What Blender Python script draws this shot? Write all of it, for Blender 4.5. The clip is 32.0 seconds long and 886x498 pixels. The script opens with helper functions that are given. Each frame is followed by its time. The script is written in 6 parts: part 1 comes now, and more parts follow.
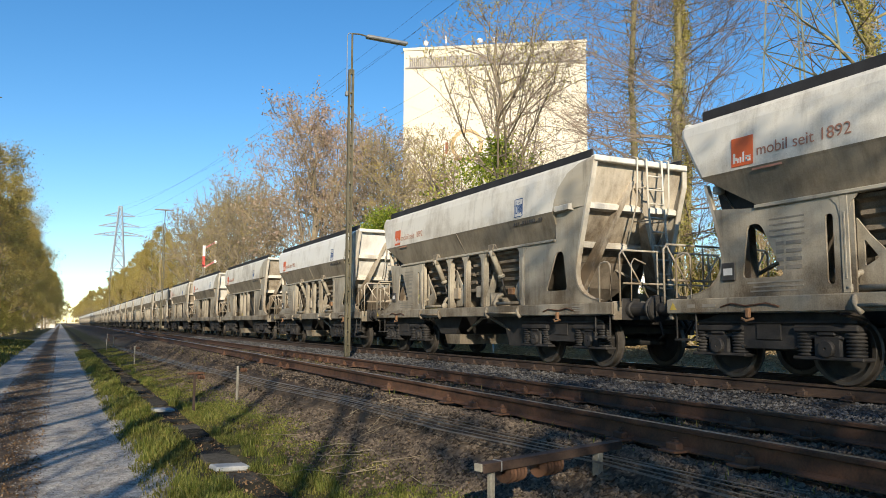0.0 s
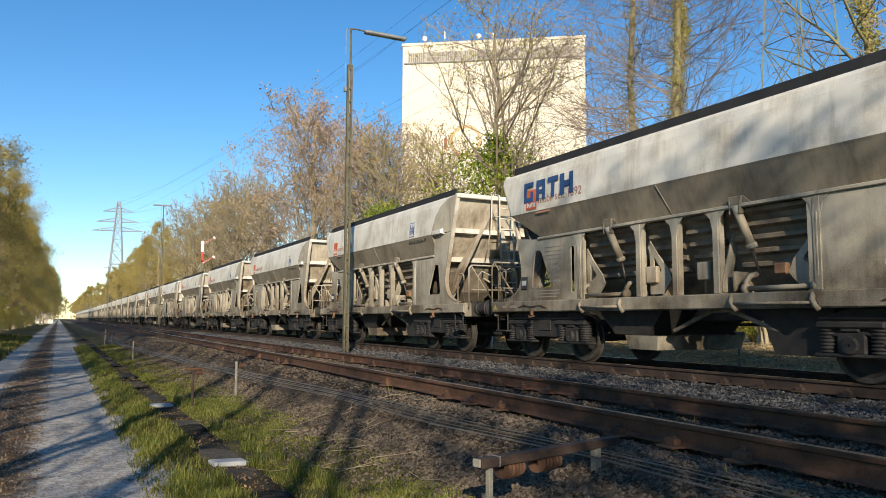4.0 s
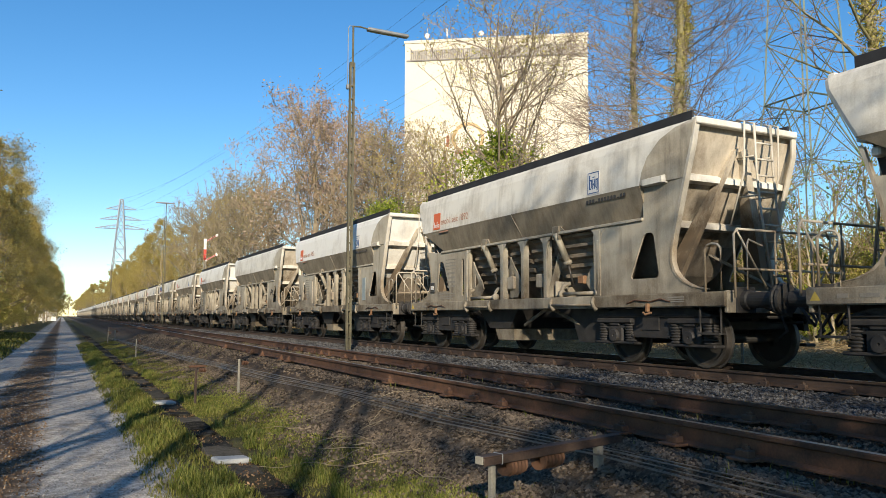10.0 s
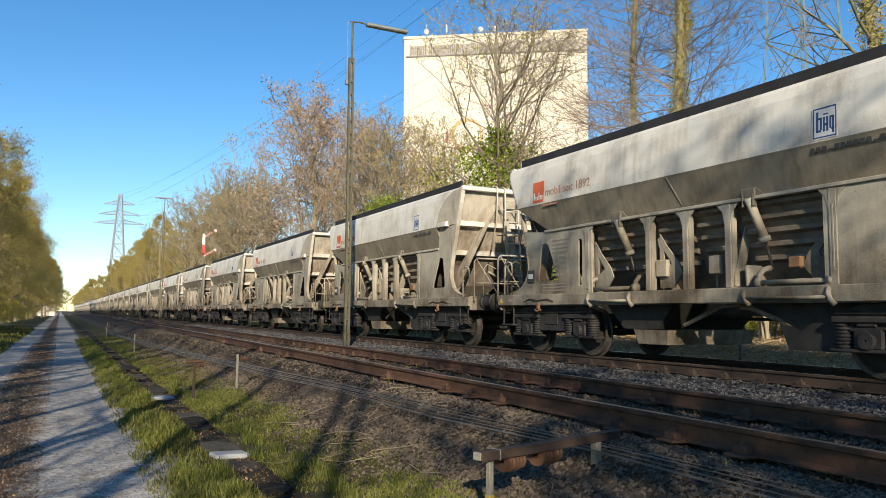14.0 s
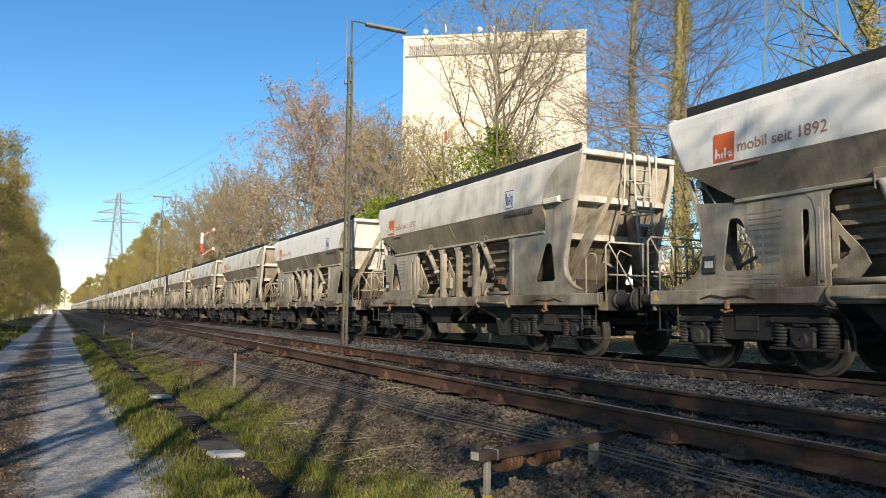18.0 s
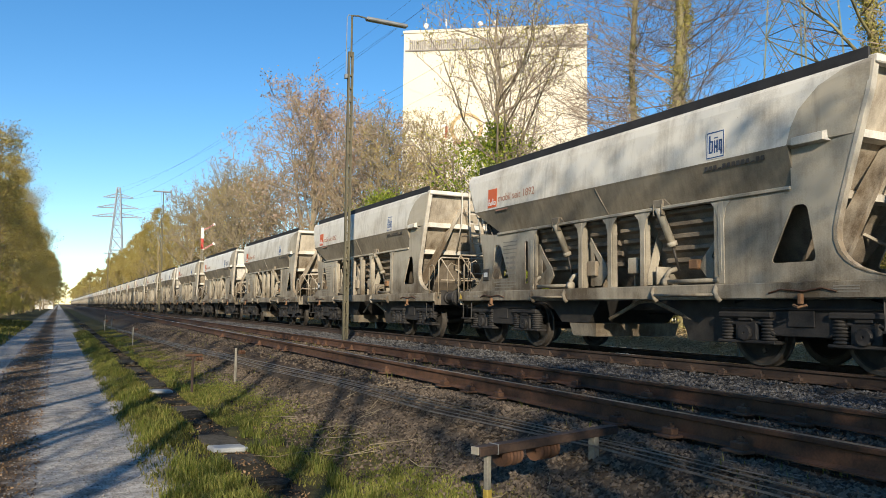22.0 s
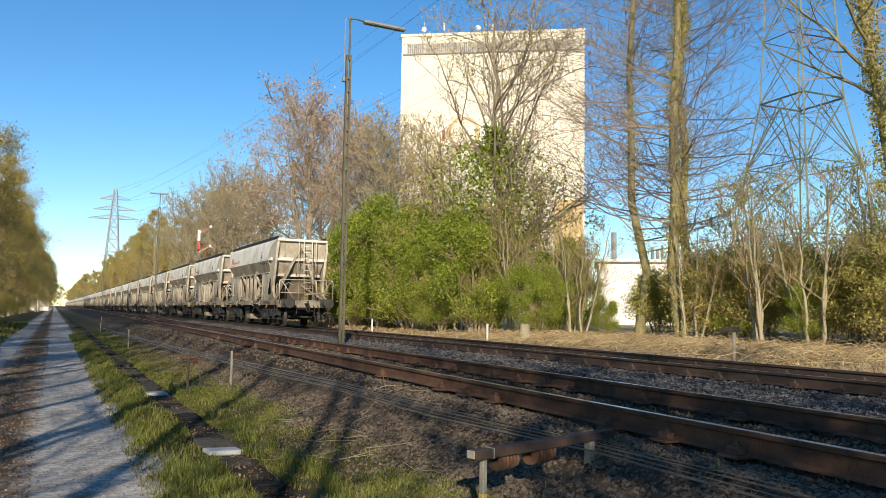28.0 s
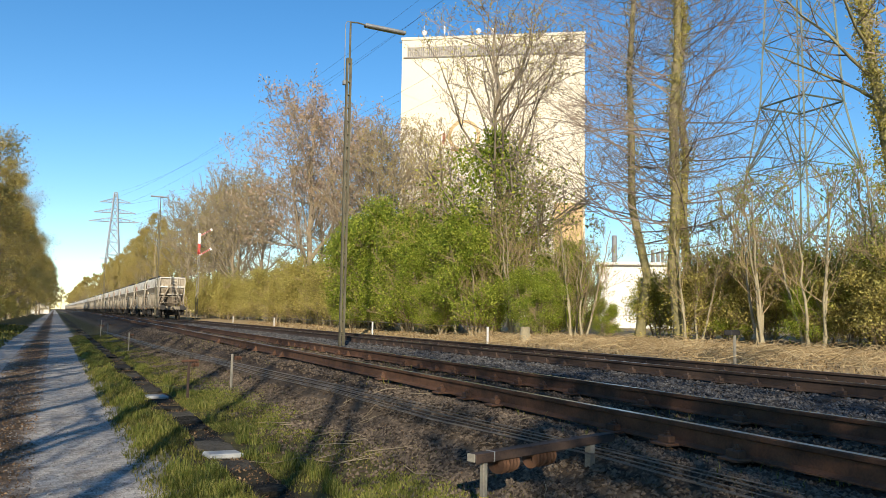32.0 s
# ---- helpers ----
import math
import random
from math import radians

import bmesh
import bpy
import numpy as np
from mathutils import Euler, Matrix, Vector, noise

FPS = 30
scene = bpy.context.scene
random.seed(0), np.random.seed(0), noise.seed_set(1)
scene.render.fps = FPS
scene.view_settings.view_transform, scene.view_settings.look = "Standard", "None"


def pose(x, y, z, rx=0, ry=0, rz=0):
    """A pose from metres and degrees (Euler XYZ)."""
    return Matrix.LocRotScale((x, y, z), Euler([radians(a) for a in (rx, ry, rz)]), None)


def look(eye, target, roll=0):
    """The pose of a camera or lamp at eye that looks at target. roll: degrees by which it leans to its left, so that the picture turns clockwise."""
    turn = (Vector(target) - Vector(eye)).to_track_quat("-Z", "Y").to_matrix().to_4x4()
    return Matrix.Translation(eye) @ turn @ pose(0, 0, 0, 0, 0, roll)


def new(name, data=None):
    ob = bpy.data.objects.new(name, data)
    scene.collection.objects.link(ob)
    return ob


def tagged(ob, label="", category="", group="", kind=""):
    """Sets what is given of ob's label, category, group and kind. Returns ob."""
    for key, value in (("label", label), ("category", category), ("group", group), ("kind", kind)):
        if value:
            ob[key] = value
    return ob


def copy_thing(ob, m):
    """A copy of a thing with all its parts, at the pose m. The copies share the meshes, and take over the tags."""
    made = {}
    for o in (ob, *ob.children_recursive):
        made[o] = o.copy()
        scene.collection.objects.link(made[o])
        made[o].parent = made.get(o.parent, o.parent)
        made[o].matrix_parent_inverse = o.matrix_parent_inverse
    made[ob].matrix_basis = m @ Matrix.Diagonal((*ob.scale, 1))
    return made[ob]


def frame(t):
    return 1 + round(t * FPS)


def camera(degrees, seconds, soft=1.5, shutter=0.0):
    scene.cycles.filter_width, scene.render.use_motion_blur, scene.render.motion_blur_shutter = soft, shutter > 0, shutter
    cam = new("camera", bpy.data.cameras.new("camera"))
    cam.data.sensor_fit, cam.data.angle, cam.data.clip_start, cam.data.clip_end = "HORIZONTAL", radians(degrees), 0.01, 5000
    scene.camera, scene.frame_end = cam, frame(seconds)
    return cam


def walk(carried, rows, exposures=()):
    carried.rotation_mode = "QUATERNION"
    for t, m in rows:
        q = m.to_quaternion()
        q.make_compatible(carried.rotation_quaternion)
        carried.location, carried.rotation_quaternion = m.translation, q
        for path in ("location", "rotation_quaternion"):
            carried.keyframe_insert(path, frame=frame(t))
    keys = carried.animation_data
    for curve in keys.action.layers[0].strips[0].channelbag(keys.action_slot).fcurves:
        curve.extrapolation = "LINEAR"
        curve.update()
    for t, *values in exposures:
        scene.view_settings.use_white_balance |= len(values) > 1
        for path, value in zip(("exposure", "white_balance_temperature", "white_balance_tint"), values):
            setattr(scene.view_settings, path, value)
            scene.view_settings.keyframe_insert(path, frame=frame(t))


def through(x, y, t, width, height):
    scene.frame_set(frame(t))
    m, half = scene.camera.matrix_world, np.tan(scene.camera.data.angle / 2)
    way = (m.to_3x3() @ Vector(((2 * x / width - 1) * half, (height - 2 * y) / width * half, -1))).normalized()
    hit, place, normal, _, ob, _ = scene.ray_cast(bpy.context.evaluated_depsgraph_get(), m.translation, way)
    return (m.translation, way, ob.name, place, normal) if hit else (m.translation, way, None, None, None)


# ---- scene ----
# metres; x across the tracks, y along them away from the camera, z = 0 at the rail heads
EYE = 0.781
cam = camera(61.15, 32.0, soft=0.5, shutter=0.0)
# seconds, turn to the right, tilt upwards, lean (degrees): held by hand on one spot
HELD = [
    (0, 26.92, 5.72, 0.17), (0.5, 27.02, 5.61, 0.15), (1, 27.09, 5.52, 0.14), (1.5, 27.14, 5.45, 0.14),
    (2, 27.14, 5.41, 0.15), (2.5, 27.11, 5.40, 0.17), (3, 27.08, 5.39, 0.17), (3.5, 27.06, 5.38, 0.19),
    (5.5, 26.89, 5.55, 0.27), (6, 26.85, 5.59, 0.29), (6.5, 26.81, 5.60, 0.30), (7, 26.78, 5.58, 0.28),
    (7.5, 26.76, 5.54, 0.24), (8, 26.76, 5.50, 0.20), (8.5, 26.77, 5.45, 0.18), (9, 26.80, 5.38, 0.17),
    (9.5, 26.82, 5.29, 0.17), (10, 26.84, 5.21, 0.21), (10.5, 26.84, 5.15, 0.27), (11, 26.84, 5.11, 0.31),
    (11.5, 26.86, 5.06, 0.32), (12, 26.88, 5.02, 0.33), (12.5, 26.90, 4.99, 0.34), (13, 26.92, 4.96, 0.36),
    (13.5, 26.93, 4.94, 0.38), (14, 26.94, 4.91, 0.39), (14.5, 26.94, 4.88, 0.40), (16.5, 27.03, 4.75, 0.52),
    (17, 27.07, 4.81, 0.55), (17.5, 27.08, 4.87, 0.58), (18, 27.07, 4.90, 0.62), (18.5, 27.06, 4.90, 0.65),
    (19, 27.06, 4.86, 0.67), (19.5, 27.07, 4.82, 0.67), (20, 27.06, 4.76, 0.65), (20.5, 27.06, 4.65, 0.61),
    (21, 27.06, 4.55, 0.61), (21.5, 27.05, 4.52, 0.61), (22, 27.04, 4.51, 0.62), (22.5, 27.04, 4.50, 0.62),
    (23, 27.05, 4.47, 0.63), (23.5, 27.07, 4.46, 0.66), (24, 27.10, 4.48, 0.67), (24.5, 27.13, 4.53, 0.69),
    (25, 27.16, 4.58, 0.73), (25.5, 27.19, 4.61, 0.75), (27.5, 27.28, 4.76, 0.90), (28, 27.28, 4.78, 0.89),
    (28.5, 27.27, 4.81, 0.87), (29, 27.25, 4.82, 0.86), (29.5, 27.26, 4.83, 0.86), (30, 27.29, 4.85, 0.88),
    (30.5, 27.31, 4.88, 0.93), (31, 27.31, 4.91, 0.97), (31.5, 27.28, 4.94, 0.95), (32, 27.25, 5.01, 0.89)]
walk(cam, [(t, pose(0, 0, EYE, 90 + tilt, 0, -turn) @ pose(0, 0, 0, 0, 0, lean)) for t, turn, tilt, lean in HELD],
     exposures=[(0, 0.1), (32, 0.1)])

# ---- light: low evening sun from behind the camera, clear sky
SUN_EL, SUN_AZ = 22.0, 205.0
world = bpy.data.worlds.new("sky")
scene.world = world
world.use_nodes = True
wn = world.node_tree.nodes
sky = wn.new("ShaderNodeTexSky")
sky.sky_type, sky.sun_disc = "NISHITA", False
sky.sun_elevation, sky.sun_rotation = radians(SUN_EL), radians(SUN_AZ)
sky.air_density, sky.dust_density, sky.ozone_density = 1.0, 0.0, 3.2
wn["Background"].inputs["Strength"].default_value = 0.15
vivid = wn.new("ShaderNodeHueSaturation")
vivid.inputs["Saturation"].default_value = 1.25
world.node_tree.links.new(sky.outputs[0], vivid.inputs["Color"])
world.node_tree.links.new(vivid.outputs[0], wn["Background"].inputs["Color"])
sun_data = bpy.data.lights.new("sun", "SUN")
sun_data.energy, sun_data.angle, sun_data.color = 6.4, radians(0.53), (1.0, 0.87, 0.68)
sun = new("sun", sun_data)
SUN_FROM = Vector((math.sin(radians(SUN_AZ)) * math.cos(radians(SUN_EL)), math.cos(radians(SUN_AZ)) * math.cos(radians(SUN_EL)), math.sin(radians(SUN_EL))))
sun.matrix_world = look(SUN_FROM * 60, (0, 0, 0))

# ---- materials
class Nodes:
    """A material's node tree with short ways to add and join nodes."""

    def __init__(self, name):
        self.m = bpy.data.materials.new(name)
        self.m.use_nodes = True
        self.t = self.m.node_tree
        self.bsdf = self.t.nodes["Principled BSDF"]

    def link(self, a, b):
        self.t.links.new(a, b)

    def put(self, socket, value):
        if hasattr(value, "is_linked"):
            self.link(value, socket)
        else:
            socket.default_value = value

    def pos(self, space="Object"):
        return self.t.nodes.new("ShaderNodeTexCoord").outputs[space]

    def place(self):
        return self.t.nodes.new("ShaderNodeNewGeometry").outputs["Position"]

    def scaled(self, vec, s):
        n = self.t.nodes.new("ShaderNodeVectorMath")
        n.operation = "MULTIPLY"
        self.link(vec, n.inputs[0])
        n.inputs[1].default_value = s
        return n.outputs[0]

    def noise(self, vec, scale, detail=4.0, rough=0.55, out="Fac"):
        n = self.t.nodes.new("ShaderNodeTexNoise")
        n.inputs["Scale"].default_value, n.inputs["Detail"].default_value, n.inputs["Roughness"].default_value = scale, detail, rough
        self.link(vec, n.inputs["Vector"])
        return n.outputs[out]

    def cells(self, vec, scale, out="Distance", feature="F1"):
        n = self.t.nodes.new("ShaderNodeTexVoronoi")
        n.feature = feature
        n.inputs["Scale"].default_value = scale
        self.link(vec, n.inputs["Vector"])
        return n.outputs[out]

    def ramp(self, fac, stops):
        n = self.t.nodes.new("ShaderNodeValToRGB")
        e = n.color_ramp.elements
        while len(e) < len(stops):
            e.new(0.5)
        for k, (p, c) in zip(e, stops):
            k.position, k.color = p, (c, c, c, 1) if isinstance(c, (int, float)) else (*c, 1)
        self.link(fac, n.inputs[0])
        return n.outputs[0]

    def mix(self, fac, a, b, how="MIX"):
        n = self.t.nodes.new("ShaderNodeMix")
        n.data_type, n.blend_type = "RGBA", how
        self.put(n.inputs[0], fac)
        for s, v in ((n.inputs[6], a), (n.inputs[7], b)):
            self.put(s, v if hasattr(v, "is_linked") else (*v, 1))
        return n.outputs[2]

    def math(self, how, a, b=0.0):
        n = self.t.nodes.new("ShaderNodeMath")
        n.operation = how
        self.put(n.inputs[0], a), self.put(n.inputs[1], b)
        return n.outputs[0]

    def span(self, v, lo, hi):
        n = self.t.nodes.new("ShaderNodeMapRange")
        n.interpolation_type = "SMOOTHSTEP"
        self.link(v, n.inputs[0])
        n.inputs[1].default_value, n.inputs[2].default_value = lo, hi
        return n.outputs[0]

    def axis(self, vec, i):
        n = self.t.nodes.new("ShaderNodeSeparateXYZ")
        self.link(vec, n.inputs[0])
        return n.outputs[i]

    def chance(self):
        return self.t.nodes.new("ShaderNodeObjectInfo").outputs["Random"]

    def island(self):
        return self.t.nodes.new("ShaderNodeNewGeometry").outputs["Random Per Island"]

    def bump(self, height, strength=0.3, distance=0.01):
        n = self.t.nodes.new("ShaderNodeBump")
        n.inputs["Strength"].default_value, n.inputs["Distance"].default_value = strength, distance
        self.link(height, n.inputs["Height"])
        self.link(n.outputs[0], self.bsdf.inputs["Normal"])

    def done(self, color, rough=0.7, metal=0.0, spec=0.5):
        b = self.bsdf.inputs
        self.put(b["Base Color"], color if hasattr(color, "is_linked") else (*color, 1))
        self.put(b["Roughness"], rough)
        self.put(b["Metallic"], metal)
        b["Specular IOR Level"].default_value = spec
        return self.m


def grainy(name, dark, light, scale=8.0, rough=0.7, metal=0.0, bump=0.2, fine=60.0, dist=0.004, space="Object", by_object=0.0, spec=0.5):
    """Two colours mixed by coarse stains and fine grain, with a fine relief."""
    n = Nodes(name)
    v = n.pos(space)
    big, small = n.noise(v, scale), n.noise(v, fine, 3.0)
    f = n.math("ADD", n.math("MULTIPLY", big, 0.65), n.math("MULTIPLY", small, 0.35))
    if by_object:
        f = n.math("ADD", f, n.math("MULTIPLY", n.math("SUBTRACT", n.chance(), 0.5), by_object))
    c = n.ramp(f, ((0.32, dark), (0.68, light)))
    n.bump(small, bump, dist)
    return n.done(c, rough, metal, spec)


def wagon_paint(name, clean, dirt, streak=0.32, z_dark=(1.0, 3.6), rough=0.5, dust=0.78, stain=0.35):
    """Weathered light paint: dust, rain streaks running down and a darker tone lower down."""
    n = Nodes(name)
    v = n.pos()
    off = n.t.nodes.new("ShaderNodeVectorMath")
    n.link(v, off.inputs[0])
    comb = n.t.nodes.new("ShaderNodeCombineXYZ")
    n.link(n.math("MULTIPLY", n.chance(), 37.0), comb.inputs[1])
    n.link(comb.outputs[0], off.inputs[1])
    v = off.outputs[0]
    runs = n.noise(n.scaled(v, (6.0, 6.0, 0.5)), 1.6, 5.0, 0.6)
    blot = n.noise(v, 1.1, 6.0, 0.6)
    fine = n.noise(v, 45.0, 3.0)
    low = n.math("SUBTRACT", 1.0, n.span(n.axis(v, 2), *z_dark))
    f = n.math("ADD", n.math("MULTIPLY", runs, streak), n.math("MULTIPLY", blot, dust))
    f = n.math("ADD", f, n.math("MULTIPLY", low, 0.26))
    f = n.math("ADD", f, n.math("MULTIPLY", n.math("SUBTRACT", fine, 0.5), 0.18))
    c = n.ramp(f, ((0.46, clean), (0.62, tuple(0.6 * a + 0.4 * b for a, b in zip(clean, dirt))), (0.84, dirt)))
    drips = n.span(n.noise(n.scaled(v, (3.0, 3.0, 0.35)), 1.3, 6.0, 0.65), 0.54, 0.72)
    c = n.mix(n.math("MULTIPLY", drips, stain), c, (0.055, 0.042, 0.028))
    spots = n.span(n.noise(v, 9.0, 6.0, 0.7), 0.66, 0.74)
    c = n.mix(n.math("MULTIPLY", spots, 0.55), c, (0.16, 0.10, 0.06))
    n.bump(n.math("ADD", blot, n.math("MULTIPLY", fine, 0.3)), 0.12, 0.02)
    return n.done(c, n.ramp(f, ((0.4, rough), (0.9, 0.85))), 0.0, 0.4)


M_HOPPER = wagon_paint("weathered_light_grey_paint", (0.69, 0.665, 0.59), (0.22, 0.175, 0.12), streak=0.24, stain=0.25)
M_HOPPER_LOW = wagon_paint("dark_brown_grey_paint", (0.29, 0.25, 0.185), (0.10, 0.08, 0.055), z_dark=(1.6, 3.1), stain=0.35)
# End paint: real stains, with the shade on the lower end mixed into the colour.
M_END = wagon_paint("stained_shaded_end_paint", (0.55, 0.49, 0.39), (0.13, 0.095, 0.06), streak=0.34, z_dark=(1.5, 3.7), stain=0.45)
M_FRAME = wagon_paint("dusty_frame_paint", (0.42, 0.38, 0.30), (0.095, 0.073, 0.048), z_dark=(0.6, 2.9), streak=0.2, stain=0.42)
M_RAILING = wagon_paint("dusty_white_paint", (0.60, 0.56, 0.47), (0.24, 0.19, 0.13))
M_BLACK = grainy("black_rubber", (0.008, 0.008, 0.009), (0.03, 0.03, 0.032), 3.0, 0.75)
M_UNDER = grainy("sooty_steel", (0.010, 0.010, 0.010), (0.04, 0.036, 0.032), 5.0, 0.7, 0.0, 0.3)
M_BOGIE = grainy("brake_dust_steel", (0.009, 0.009, 0.010), (0.038, 0.034, 0.031), 6.0, 0.75, 0.0, 0.4, 40.0)
M_TREAD = grainy("worn_wheel_steel", (0.04, 0.036, 0.032), (0.10, 0.088, 0.076), 6.0, 0.5, 0.4, 0.1)
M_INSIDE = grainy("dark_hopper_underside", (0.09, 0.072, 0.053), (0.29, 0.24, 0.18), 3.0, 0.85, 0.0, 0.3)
M_RUSTBOX = grainy("ochre_primer", (0.14, 0.07, 0.035), (0.28, 0.16, 0.08), 6.0, 0.8)
M_RED = grainy("orange_red_film", (0.55, 0.10, 0.025), (0.68, 0.15, 0.04), 2.0, 0.45)
M_WHITE = grainy("white_film", (0.55, 0.54, 0.52), (0.75, 0.74, 0.71), 4.0, 0.5)
M_BLUE = grainy("blue_film", (0.02, 0.06, 0.17), (0.035, 0.09, 0.23), 4.0, 0.5)
M_PANEL = grainy("pale_blue_panel", (0.20, 0.25, 0.27), (0.33, 0.38, 0.39), 4.0, 0.6)
M_INK = grainy("dark_lettering", (0.03, 0.028, 0.025), (0.07, 0.065, 0.06), 4.0, 0.6)
M_FAINT = grainy("faded_lettering", (0.17, 0.155, 0.13), (0.27, 0.245, 0.205), 4.0, 0.7)
M_REDFADE = grainy("faded_red_lettering", (0.32, 0.15, 0.10), (0.42, 0.22, 0.15), 4.0, 0.7)
M_YELLOW = grainy("yellow_paint", (0.40, 0.28, 0.05), (0.55, 0.40, 0.08), 4.0, 0.55)
M_RAILHEAD = grainy("polished_rail_steel", (0.30, 0.29, 0.28), (0.55, 0.53, 0.5), 4.0, 0.28, 1.0, 0.05)
M_RAIL = grainy("rusty_rail", (0.038, 0.019, 0.011), (0.145, 0.068, 0.036), 5.0, 0.85, 0.0, 0.4, 60.0)
M_RUST = grainy("orange_rust", (0.05, 0.026, 0.016), (0.13, 0.065, 0.036), 9.0, 0.9, 0.0, 0.5, 60.0, by_object=0.3)
M_RAILDARK = grainy("dark_rail", (0.022, 0.015, 0.012), (0.07, 0.043, 0.03), 5.0, 0.8, 0.0, 0.4, 60.0)
M_SLEEPER = grainy("weathered_sleeper", (0.03, 0.024, 0.019), (0.10, 0.08, 0.06), 5.0, 0.9, 0.0, 0.5, 45.0, by_object=0.3)
M_CONCRETE = grainy("mossy_concrete", (0.012, 0.011, 0.008), (0.10, 0.09, 0.072), 11.0, 0.95, 0.0, 0.8, 40.0, 0.012, by_object=0.3, spec=0.1)
M_CLEANSLAB = grainy("pale_new_concrete", (0.26, 0.27, 0.27), (0.42, 0.43, 0.42), 4.0, 0.85)
M_POLE = grainy("lichen_grown_pole", (0.05, 0.046, 0.03), (0.15, 0.135, 0.085), 3.0, 0.85, 0.0, 0.3)
M_GALV = grainy("dull_galvanised_steel", (0.20, 0.205, 0.20), (0.36, 0.36, 0.35), 4.0, 0.5, 0.4)
M_WIRE = grainy("grey_pull_wire", (0.10, 0.085, 0.07), (0.27, 0.23, 0.18), 3.0, 0.5, 0.3)
M_POSTGREY = grainy("grey_weathered_post", (0.13, 0.12, 0.095), (0.30, 0.28, 0.23), 6.0, 0.85)
M_SIGRED = grainy("signal_red", (0.45, 0.03, 0.02), (0.6, 0.06, 0.035), 6.0, 0.5)
M_PYLON = grainy("pylon_green_steel", (0.07, 0.10, 0.085), (0.14, 0.18, 0.15), 0.6, 0.6, 0.2)
M_PYLONFAR = grainy("far_pylon_steel", (0.30, 0.34, 0.37), (0.38, 0.42, 0.45), 0.3, 0.7)
M_BUILDING = grainy("cream_plaster", (0.62, 0.565, 0.44), (0.71, 0.65, 0.52), 0.08, 0.85, 0.0, 0.05, 3.0)
M_BUILDBAND = grainy("weathered_concrete_band", (0.36, 0.33, 0.28), (0.50, 0.46, 0.38), 0.4, 0.85)
M_BUILDDARK = grainy("grey_louvre", (0.16, 0.15, 0.14), (0.26, 0.24, 0.22), 0.6, 0.7)
M_OCHRE = grainy("ochre_mural_paint", (0.50, 0.34, 0.16), (0.62, 0.44, 0.24), 0.5, 0.8)
M_MURALRED = grainy("brown_red_mural_paint", (0.30, 0.09, 0.05), (0.42, 0.16, 0.09), 0.5, 0.8)
M_HOUSE = grainy("white_house_wall", (0.6, 0.58, 0.54), (0.75, 0.73, 0.68), 0.5, 0.85)
M_ROOFTILE = grainy("grey_brown_roof", (0.34, 0.31, 0.27), (0.46, 0.42, 0.37), 1.0, 0.85)
M_GLASSDARK = grainy("dark_window_glass", (0.02, 0.022, 0.025), (0.05, 0.055, 0.06), 1.0, 0.08)


